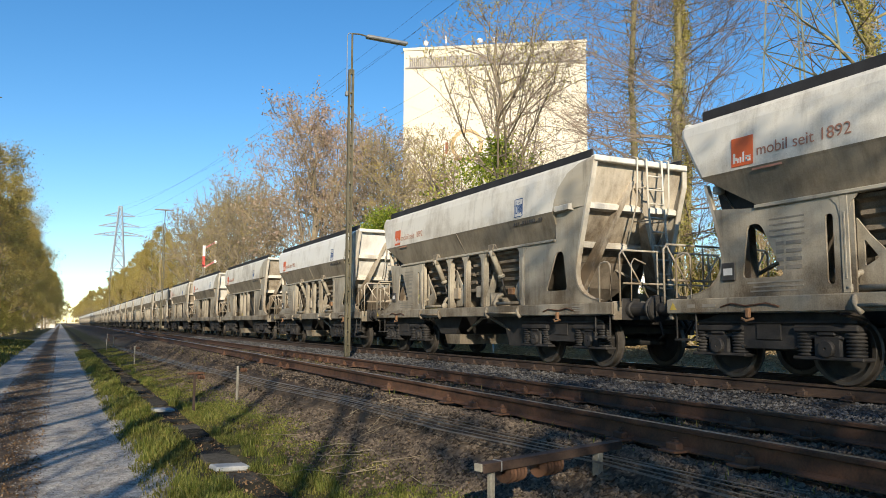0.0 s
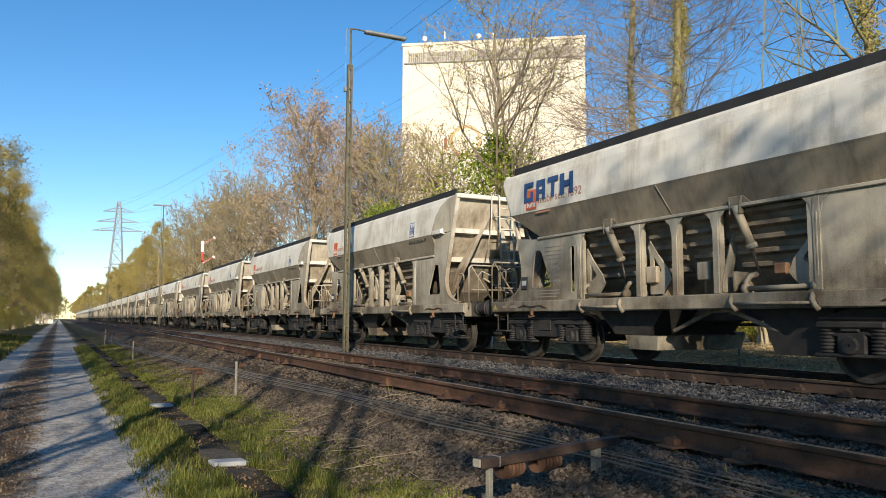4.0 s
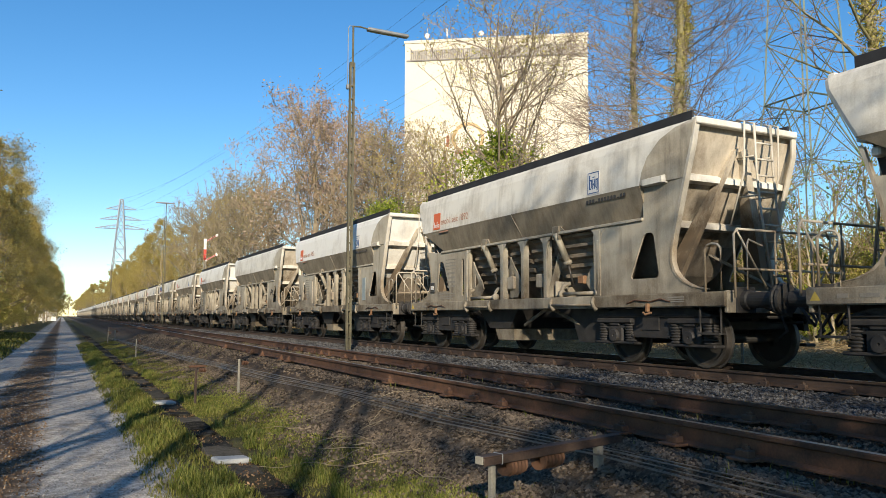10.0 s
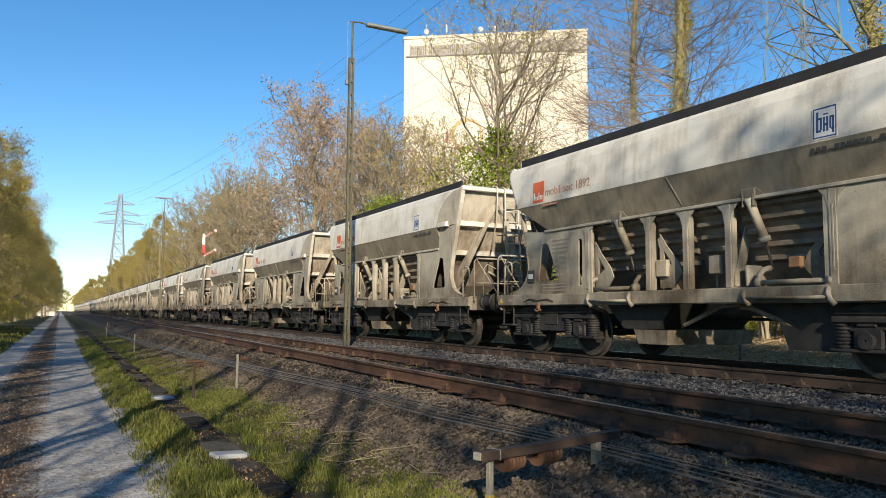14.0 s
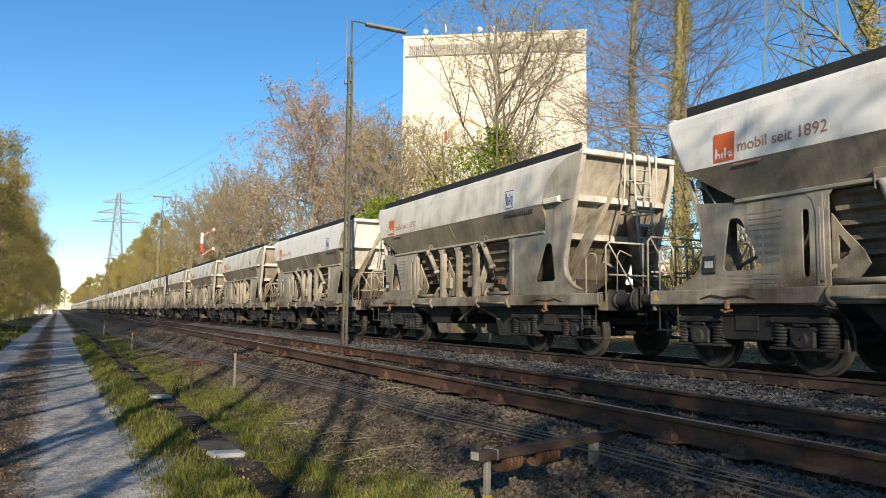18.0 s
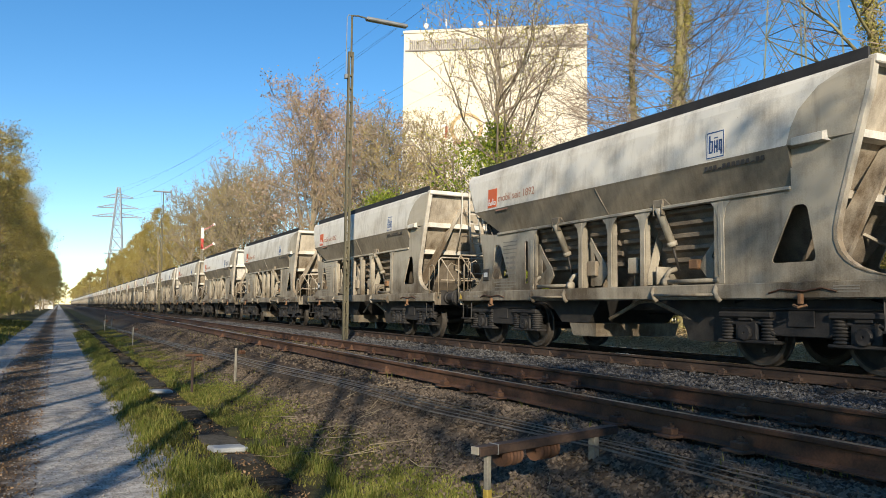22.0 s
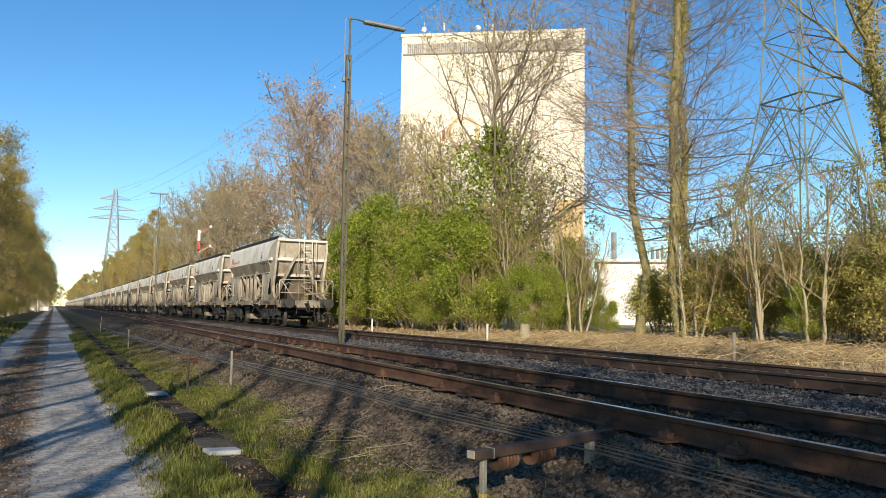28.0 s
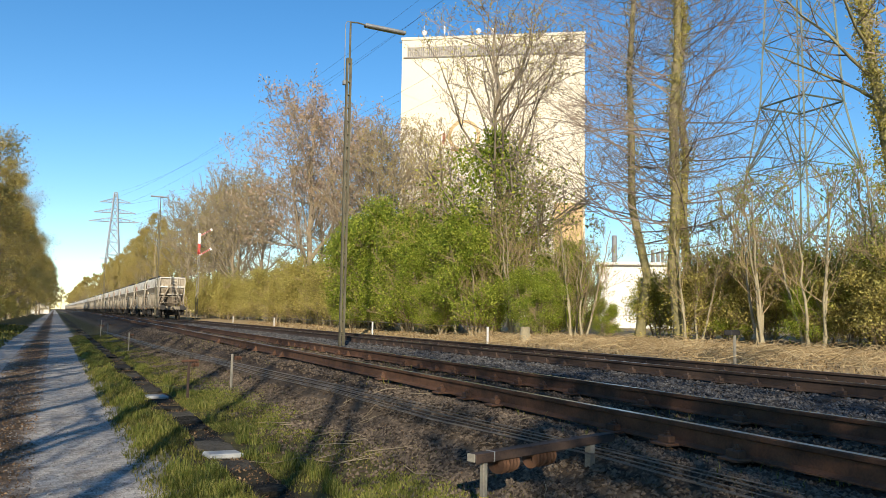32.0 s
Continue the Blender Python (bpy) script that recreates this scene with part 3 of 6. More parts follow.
def nose(z):
    """Foremost edge of the upper sides: it hangs over the leading bogie."""
    return lerp([(3.0, 4.74), (3.79, 5.19), (3.90, 5.16)], z)


def hopper_upper():
    """Upper hopper sides with an overhanging nose at the leading end and a curved facet at the other."""
    g = Geo()
    for s in (-1, 1):
        ys = (-1.9, 0.0, 1.9, 3.6)
        g.sheet([[(s * x, -lerp(BACK, z), z) for x, z in SIDE]] + [[(s * x, y, z) for x, z in SIDE] for y in ys] + [[(s * x, nose(z) - 0.06, z) for x, z in SIDE], [(s * (x - 0.02), nose(z), z) for x, z in SIDE], [(s * (x - 0.12), nose(z) - 0.03, z) for x, z in SIDE]])
        g.sheet([[(s * 1.14, y, 3.90) for y in (-4.7, 5.1)], [(s * 1.06, y, 3.90) for y in (-4.7, 5.05)], [(s * 0.55, y, 2.9) for y in (-3.6, 4.0)]])
    return g


def hopper_lower(s):
    """Lower hopper side under the ridge, cut back aslant at the leading end."""
    g = Geo()
    zs = ((1.28, 3.0), (1.262, 2.96), (1.1, 2.46))
    rows = [[(s * 0.98, -3.72, z) for x, z in zs]] + [[(s * x, y, z) for x, z in zs] for y in (-3.72, -2.6, -1.3, 0, 1.3, 2.6)]
    rows += [[(s * x, y, z) for (x, z), y in zip(zs, (4.74, 4.66, 3.82))], [(s * 0.9, y, z) for (x, z), y in zip(zs, (4.62, 4.55, 3.78))]]
    return g.sheet(rows)


def welded_seam(s):
    """Slanting weld across the lower hopper side."""
    return Geo().tube([(s * 1.279, 0.32, 2.98), (s * 1.105, 0.12, 2.47)], 0.008, 5)


def funnel():
    """Inner hopper seen through the bays and corner openings: sloped sides, steeper below, closed at both ends."""
    g = Geo()
    rings = [(1.06, -4.06, 4.16, 2.47), (0.66, -3.5, 3.3, 1.52), (0.42, -3.1, 2.9, 1.2)]
    for s in (-1, 1):
        g.sheet([[(s * x, y0 + (y1 - y0) * k / 6, z) for k in range(7)] for x, y0, y1, z in rings])
    for i in (1, 2):
        g.sheet([[(q * x, (y0, y1)[i - 1], z) for q in (-1, -0.5, 0, 0.5, 1)] for x, y0, y1, z in rings])
    return g


def chute_rib(s, k, y0, y1):
    """One pressed rib across the sloped inner wall."""
    z = 2.36 - 0.19 * k
    x = 0.66 + 0.4 * (z - 1.52) / 0.95
    v = [(s * (x + a), y, z + b) for y in (y0, y1) for a, b in ((0.0, 0.07), (0.075, 0.035), (0.075, -0.02), (-0.03, -0.06))]
    return Geo().add(v, [(0, 1, 5, 4), (1, 2, 6, 5), (2, 3, 7, 6), (0, 3, 2, 1), (4, 5, 6, 7)])


def arc(cy, cz, r, a0, a1, n=8):
    return [(cy + r * math.cos(radians(a0 + (a1 - a0) * i / n)), cz + r * math.sin(radians(a0 + (a1 - a0) * i / n))) for i in range(n + 1)]


def rounded(poly, r=0.06, n=4):
    out = []
    for i, p in enumerate(poly):
        a, b, c = Vector(poly[i - 1]), Vector(p), Vector(poly[(i + 1) % len(poly)])
        u, w = (a - b).normalized() * r, (c - b).normalized() * r
        for k in range(n + 1):
            t = k / n
            out.append(tuple((1 - t) ** 2 * (b + u) + 2 * t * (1 - t) * b + t * t * (b + w)))
    return out


EDGE_BACK = [(4.87, 3.90), (4.82, 3.5), (4.72, 3.19), (4.54, 2.6), (4.39, 2.1), (4.33, 1.85), (4.33, 1.68), (4.38, 1.54), (4.47, 1.43), (4.6, 1.34), (4.78, 1.27), (5.02, 1.22)]
EDGE_LEAD = [(4.72, 2.9), (4.66, 2.7), (4.51, 2.21), (4.44, 1.9), (4.42, 1.74), (4.45, 1.6), (4.53, 1.47), (4.65, 1.36), (4.84, 1.28), (5.16, 1.22)]
TRIANGLE = [(3.71, 2.2), (3.34, 1.44), (4.05, 1.44), (3.93, 2.2)]


def side_plate(s, e):
    """Side plate of one corner with its triangular opening; at the trailing end it reaches up to the roof edge."""
    g = Geo()
    hole = rounded([(e * (y + (0.04 if e > 0 else 0)), z) for y, z in TRIANGLE], 0.09)
    if e > 0:
        outer = [(2.36, 1.18), (2.36, 2.42), (3.8, 2.42), (4.598, 2.5)] + EDGE_LEAD[2:] + [(5.16, 1.18)]
        holes = [hole, rounded([(2.64, 1.3), (2.75, 1.3), (2.75, 2.2), (2.64, 2.2)], 0.06)]
    else:
        outer = [(2.36, 1.18), (2.36, 2.42), (3.7, 2.42), (3.7, 2.95), (4.648, 2.95)] + [q for q in EDGE_BACK if q[1] < 2.9] + [(5.02, 1.18)]
        holes = [hole]
    g.plate([(e * y, z) for y, z in outer], holes, 0, s * HW, -s * 0.03)
    if e < 0:
        rows = []
        for z in (2.95, 3.0, 3.22, 3.45, 3.7, 3.84, 3.90):
            yo = lerp([(q[1], q[0]) for q in EDGE_BACK[::-1]], z)
            xi = HW if z < 3.0 else next(x for x, sz in SIDE if abs(sz - z) < 0.01)
            rows.append([(s * xi, -(3.7 if z < 3.0 else lerp(BACK, z)), z), (s * min(HW, xi), -yo, z)])
        g.sheet(rows)
        g.sheet([[(x - s * 0.025, y, z) for x, y, z in r] for r in rows])
    return g


def plate_edge(s, e):
    """The pressed strip along the plate's outer edge."""
    g = Geo()
    pts = [(min(HW, 1.14 + (3.9 - z) * 0.5), y, z) for y, z in (EDGE_LEAD if e > 0 else EDGE_BACK)]
    g.sheet([[(s * (x + 0.012), e * (y - 0.025), z), (s * (x + 0.012), e * (y + 0.03), z), (s * (x - 0.09), e * (y + 0.03), z), (s * (x - 0.09), e * y, z)] for x, y, z in pts])
    return g


def end_wall(e):
    """End of the hopper: flat above, drawn in to a funnel below, under a top beam."""
    g = Geo()
    k = 0.0 if e < 0 else 0.26
    cols = (-1, -0.35, 0.35, 1)
    g.sheet([[(x * 1.13, e * (4.8 + k), 3.86) for x in cols], [(x * 1.13, e * (4.5 + k * 0.8), 3.02) for x in cols], [(x * 1.02, e * (4.08 + k * 0.5), 2.32) for x in cols], [(x * 0.45, e * 3.2, 1.4) for x in cols]])
    return g


def end_beam(e):
    y0, y1 = sorted((e * (4.8 if e < 0 else 5.04), e * (4.93 if e < 0 else 5.15)))
    return Geo().box(-1.15, 1.15, y0, y1, 3.82, 3.93, 0.015)


def end_ledge(e, z, y, w):
    return Geo().add(*wedge(-w, w, e * y, e * (y + 0.15), z))


def end_strut(e, s):
    """Slanting box strut from the middle of the end down to a corner."""
    k = 0.02 if e < 0 else 0.24
    a, b = Vector((s * 0.08, e * (4.72 + k), 3.55)), Vector((s * 0.98, e * (4.32 + k * 0.5), 1.42))
    side = Vector((0.07, 0, 0.035))
    back = Vector((0, -e * 0.1, 0))
    v = [a - side, a + side, a + side + back, a - side + back, b - side, b + side, b + side + back * 4, b - side + back * 4]
    return Geo().add(v, [(0, 1, 5, 4), (1, 2, 6, 5), (2, 3, 7, 6), (3, 0, 4, 7), (0, 3, 2, 1), (4, 5, 6, 7)])


def end_brace(e, s):
    return Geo().tube([(s * 1.1, e * 4.5, 1.25), (s * 0.3, e * 3.7, 1.9)], 0.03, 5)


def wedge(x0, x1, y0, y1, z):
    v = [(x0, y0, z + 0.14), (x1, y0, z + 0.14), (x0, y1, z + 0.06), (x1, y1, z + 0.06), (x0, y1, z - 0.03), (x1, y1, z - 0.03), (x0, y0, z - 0.05), (x1, y0, z - 0.05)]
    return v, [(0, 1, 3, 2), (2, 3, 5, 4), (4, 5, 7, 6), (0, 2, 4, 6), (1, 7, 5, 3)]


def ledge(s, e):
    """Stub of the cross beam that stands out of the side plate."""
    g = Geo()
    x0, x1 = s * (HW - 0.05), s * (HW + 0.11)
    v = [(x0, e * y, 3.14) for y in (3.76, 4.32)] + [(x1, e * y, 3.08) for y in (3.80, 4.26)] + [(x1, e * y, 2.98) for y in (3.80, 4.26)] + [(x0, e * y, 2.96) for y in (3.76, 4.32)]
    g.add(v, [(0, 1, 3, 2), (2, 3, 5, 4), (4, 5, 7, 6), (0, 2, 4, 6), (1, 7, 5, 3)])
    return g


def bay_post(s, y, w=0.07, wide=False):
    g = Geo()
    g.box(s * HW - 0.015, s * HW + 0.015, y - w, y + w, 1.18, 2.42, 0.006)
    g.box(s * (HW - 0.12), s * (HW - 0.02), y - w, y - w + 0.02, 1.18, 2.42)
    g.box(s * (HW - 0.12), s * (HW - 0.02), y + w - 0.02, y + w, 1.18, 2.42)
    for d in (-1, 1):
        g.plate([(y + d * w, 2.42), (y + d * (w + 0.16), 2.42), (y + d * (w + 0.04), 2.3), (y + d * w, 2.12)], [], 0, s * HW - 0.01, 0.02)
    if wide:
        g.box(s * HW - 0.02, s * HW + 0.02, y - w * 0.35, y + w * 0.35, 1.35, 2.2, 0.01)
    return g


def handrail(s, e):
    """Round-bar guard at a platform corner."""
    g = Geo()
    x = s * 1.2
    g.tube([(x, e * 5.05, 1.0), (x, e * 5.05, 1.82), (x, e * 5.1, 1.88), (x, e * 5.2, 1.9), (x, e * 5.3, 1.88), (x, e * 5.36, 1.82), (x, e * 5.36, 1.2)], 0.019, 6)
    return g


def end_railing(e):
    """Railing across the end platform."""
    g = Geo()
    y = e * 5.62
    for z in (1.5, 2.08):
        g.tube([(-1.14, y, z), (1.14, y, z)], 0.019, 6)
    g.tube([(-1.21, y, 1.08), (-1.21, y, 2.0), (-1.14, y, 2.08)], 0.019, 6)
    g.tube([(1.21, y, 1.08), (1.21, y, 2.0), (1.14, y, 2.08)], 0.019, 6)
    for x in (-0.35, 0.45, 0.9):
        g.tube([(x, y, 1.2), (x, y, 2.08)], 0.016, 5)
    for s in (-1, 1):
        g.tube([(s * 1.14, y, 2.05), (s * 0.75, y, 1.5), (s * 0.55, y, 1.22)], 0.016, 5)
        g.tube([(s * 0.95, y, 1.2), (s * 0.95, y, 1.85), (s * 0.8, y - e * 0.1, 1.95), (s * 0.62, y, 1.85)], 0.016, 5)
    return g


def ladder(e):
    g = Geo()
    k = 0.06 if e < 0 else 0.26
    for x in (0.02, 0.40):
        g.tube([(x, e * (5.2 + k), 1.2), (x, e * (5.0 + k), 2.6), (x, e * (4.96 + k), 3.2), (x, e * (4.94 + k), 3.93), (x, e * (4.8 + k), 3.98)], 0.022, 5)
    for i in range(9):
        z = 1.45 + 0.27 * i
        y = 5.2 - (z - 1.2) * 0.143 if z < 2.6 else 5.0 - (z - 2.6) * 0.05
        g.tube([(0.02, e * (y + k), z), (0.40, e * (y + k), z)], 0.018, 5)
    g.tube([(-0.2, e * (4.6 + k), 2.3), (-0.2, e * (4.9 + k), 3.1), (-0.2, e * (4.94 + k), 3.94), (-0.2, e * (4.8 + k), 3.99)], 0.018, 5)
    g.tube([(0.62, e * (4.6 + k), 2.2), (0.6, e * (4.9 + k), 3.1), (0.58, e * (4.94 + k), 3.94), (0.58, e * (4.8 + k), 3.99)], 0.018, 5)
    for z in (2.75, 3.4):
        g.tube([(0.02, e * (4.97 + k), z), (0.02, e * (4.55 + k), z + 0.02)], 0.016, 5)
        g.tube([(0.4, e * (4.97 + k), z), (0.4, e * (4.55 + k), z + 0.02)], 0.016, 5)
    return g


def sill(s):
    g = Geo()
    g.box(s * SILL - 0.02, s * SILL + 0.02, -5.49, 5.49, 0.96, 1.17, 0.008)
    for z in (0.95, 1.155):
        g.box(min(s * (HW - 0.06), s * SILL), max(s * (HW - 0.06), s * SILL), -5.49, 5.49, z, z + 0.022)
    return g


def buffer(s, e):
    g = Geo()
    g.box(s * 0.875 - 0.2, s * 0.875 + 0.2, min(e * 5.45, e * 5.52), max(e * 5.45, e * 5.52), 0.86, 1.24, 0.01)
    g.lathe([(e * 5.5, 0.0), (e * 5.5, 0.15), (e * 5.6, 0.145), (e * 5.62, 0.12), (e * 6.0, 0.115), (e * 6.03, 0.1), (e * 6.08, 0.1), (e * 6.09, 0.22), (e * 6.13, 0.23), (e * 6.152, 0.2), (e * 6.155, 0)], 1, 18, (0, 0, 0))
    g.v = g.v[:24] + [(x + s * 0.875, y, z + 1.05) for x, y, z in g.v[24:]]
    return g


def coupling(e):
    g = Geo()
    g.tube([(0, e * 5.5, 1.02), (0, e * 5.85, 1.02), (0, e * 5.92, 1.07), (0, e * 5.88, 1.12)], 0.05, 6)
    g.tube([(0.07, e * 5.75, 1.02), (0.07, e * 5.95, 0.75), (0, e * 5.98, 0.68), (-0.07, e * 5.95, 0.75), (-0.07, e * 5.75, 1.02)], 0.025, 6)
    for x in (-0.45, 0.35, 0.55):
        g.tube([(x, e * 5.5, 0.95), (x, e * 5.75, 0.85), (x - 0.05, e * 5.9, 0.6), (x - 0.12, e * 5.8, 0.5)], 0.024, 6)
    return g


def wheelset_geo():
    g = Geo()
    g.lathe([(-1.0, 0.0), (-1.0, 0.065), (-0.86, 0.075), (0.86, 0.075), (1.0, 0.065), (1.0, 0)], 0, 12)
    for s in (-1, 1):
        g.slot = 0
        g.lathe([(s * 0.66, 0.09), (s * 0.70, 0.14), (s * 0.735, 0.36), (s * 0.72, 0.395)], 0, 28)
        g.lathe([(s * 0.80, 0.09), (s * 0.80, 0.13), (s * 0.765, 0.34), (s * 0.80, 0.385)], 0, 28)
        g.slot = 1
        g.lathe([(s * 0.80, 0.385), (s * 0.815, 0.40), (s * 0.815, 0.45), (s * 0.81, 0.457), (s * 0.72, 0.462), (s * 0.705, 0.488), (s * 0.69, 0.488), (s * 0.68, 0.455), (s * 0.68, 0.395), (s * 0.72, 0.395)], 0, 28)
        for k in range(2):
            a = k * math.pi + 0.4
            g.slot = 1
            g.box(s * 0.79 - 0.012, s * 0.79 + 0.012, 0.24 * math.cos(a) - 0.03, 0.24 * math.cos(a) + 0.03, 0.24 * math.sin(a) - 0.03, 0.24 * math.sin(a) + 0.03)
    return g


def bogie_frame(s):
    g = Geo()
    top = [(-1.28, 0.84), (-0.95, 0.93), (0.95, 0.93), (1.28, 0.84), (1.3, 0.58), (1.12, 0.60), (0.66, 0.62), (0.42, 0.46), (-0.42, 0.46), (-0.66, 0.62), (-1.12, 0.60), (-1.3, 0.58)]
    g.plate(top, [], 0, s * 0.97, s * 0.12)
    g.box(min(s * 0.92, s * 1.06), max(s * 0.92, s * 1.06), -0.95, 0.95, 0.925, 0.945, 0.004)
    g.box(min(s * 0.92, s * 1.06), max(s * 0.92, s * 1.06), -0.42, 0.42, 0.445, 0.47, 0.004)
    for d in (-1, 1):
        g.tube([(s * 1.1, d * 0.42, 0.47), (s * 1.1, d * 0.66, 0.63), (s * 1.1, d * 1.12, 0.61)], 0.022, 5)
    g.box(min(s * 1.085, s * 1.11), max(s * 1.085, s * 1.11), -0.2, 0.2, 0.58, 0.84, 0.006)
    g.box(min(s * 0.92, s * 1.13), max(s * 0.92, s * 1.13), -1.32, 1.32, 0.8, 0.84, 0.01)
    return g


def axle_box(s, d):
    g = Geo()
    y = d * AXLE
    g.box(min(s * 0.9, s * 1.12), max(s * 0.9, s * 1.12), y - 0.2, y + 0.2, 0.36, 0.66, 0.03)
    g.lathe([(s * 1.12, 0.0), (s * 1.17, 0.02), (s * 1.17, 0.1), (s * 1.15, 0.115), (s * 1.1, 0.12)], 0, 14, (0, y, 0.48))
    g.box(min(s * 0.9, s * 1.14), max(s * 0.9, s * 1.14), y - 0.5, y + 0.5, 0.33, 0.38, 0.015)
    g.box(min(s * 0.96, s * 1.16), max(s * 0.96, s * 1.16), y - 0.46, y + 0.46, 0.69, 0.78, 0.02)
    g.box(min(s * 1.0, s * 1.14), max(s * 1.0, s * 1.14), y - 0.13, y + 0.13, 0.64, 0.74, 0.02)
    return g


def spring(s, d, k):
    """Coil spring beside an axle box."""
    y = d * AXLE + k * 0.345
    prof = []
    for i in range(7):
        z = 0.38 + 0.045 * i
        prof += [(z, 0.085), (z + 0.011, 0.12), (z + 0.03, 0.12), (z + 0.04, 0.085)]
    return Geo().lathe(prof, 2, 12, (s * 1.03, y, 0))


def chute(y, top, mid, z0, z1):
    """Sloping discharge trough: half lengths at its top and bottom."""
    g = Geo()
    for s in (-1, 1):
        g.sheet([[(s * 1.02, y - top, z1), (s * 1.02, y + top, z1)], [(s * 0.98, y - mid, z0), (s * 0.98, y + mid, z0)], [(s * 0.4, y - mid, z0 - 0.02), (s * 0.4, y + mid, z0 - 0.02)]])
    for e in (-1, 1):
        g.sheet([[(-1.02, y + e * top, z1), (1.02, y + e * top, z1)], [(-0.98, y + e * mid, z0), (0.98, y + e * mid, z0)]])
    return g


def lever(s, y0, y1):
    """Light operating bar along the sill between two elbows, with arms bent down under it."""
    g = Geo()
    x = s * (SILL + 0.06)
    g.tube([(x, y0, 1.02), (x, y1, 1.02)], 0.022, 7)
    for y in (y0, y1):
        g.tube([(x - s * 0.06, y + 0.03, 1.14), (x, y, 1.06), (x, y - 0.03, 0.98), (x - s * 0.03, y - 0.07, 0.92)], 0.036, 8)
    return g


def gear(s, y0, y1):
    """Air pipes and elbow of the discharge gear above the sill."""
    g = Geo()
    x = s * (HW - 0.06)
    g.tube([(x, y0, 1.24), (x, y1, 1.24)], 0.036, 8)
    for y in (y0, y1):
        g.tube([(x, y, 1.2), (x, y, 1.34), (x - s * 0.04, y - 0.04, 1.42), (x - s * 0.14, y - 0.08, 1.45)], 0.042, 8)
        g.lathe([(y - 0.04, 0.0), (y - 0.04, 0.08), (y + 0.04, 0.08), (y + 0.04, 0)], 1, 12, (x, 0, 1.24))
    g.box(min(x, x - s * 0.3), max(x, x - s * 0.3), y0 + 0.2, y0 + 0.25, 1.2, 1.5, 0.01)
    return g


def bars(rows, s, x, mat_slot=0, thick=0.004):
    """Rows of unreadable lettering as plain bars: y0, y1, z, height."""
    g = Geo()
    for y0, y1, z, h in rows:
        g.box(min(s * x, s * (x + thick)), max(s * x, s * (x + thick)), min(y0, y1), max(y0, y1), z, z + h)
    return g


def on_side(z, s=-1, y=0.0, out=0.006):
    """Pose of lettering on the leaning upper side: read along -y, up along the slope."""
    (xa, za), (xb, zb) = next((a, b) for a, b in zip(SIDE, SIDE[1:]) if b[1] <= z <= a[1])
    k = (za - z) / (za - zb)
    x = xa + (xb - xa) * k
    up = Vector((s * (xa - xb), 0, za - zb)).normalized()
    right = Vector((0, s, 0))
    nrm = right.cross(up)
    m = Matrix((right, up, nrm)).transposed().to_4x4()
    return Matrix.Translation(Vector((s * x, y, z)) + nrm * out) @ m


WAGON_MESH = {}


def shared(key, geo_fn, mats, smooth=False):
    """One mesh per kind of part, shared by all wagons."""
    if key not in WAGON_MESH:
        WAGON_MESH[key] = geo_fn().mesh(key.split(":")[0], mats, smooth)
    return WAGON_MESH[key]


def bogie(parent, y, near=True):
    b = part("bogie", shared("bolster", lambda: Geo().box(-1.0, 1.0, -0.2, 0.2, 0.55, 0.9, 0.03).box(-0.95, 0.95, -1.2, -1.12, 0.6, 0.75, 0.02).box(-0.95, 0.95, 1.12, 1.2, 0.6, 0.75, 0.02), M_UNDER), None, parent, at=pose(0, y, 0))
    for s in (-1, 1):
        part("side_frame", shared(f"side_frame:{s}", lambda: bogie_frame(s), M_BOGIE), None, b)
        for d in (-1, 1) if near or s < 0 else ():
            part("axle_box", shared(f"axle_box:{s}{d}", lambda: axle_box(s, d), M_BOGIE), None, b)
            for k in (-1, 1) if near and s < 0 else ():
                part("spring", shared(f"spring:{s}{d}{k}", lambda: spring(s, d, k), M_BOGIE, True), None, b)
    for d in (-1, 1):
        part("wheelset", shared("wheelset", wheelset_geo, [M_UNDER, M_TREAD], False), None, b, at=pose(0, d * AXLE, 0.46))
    return b


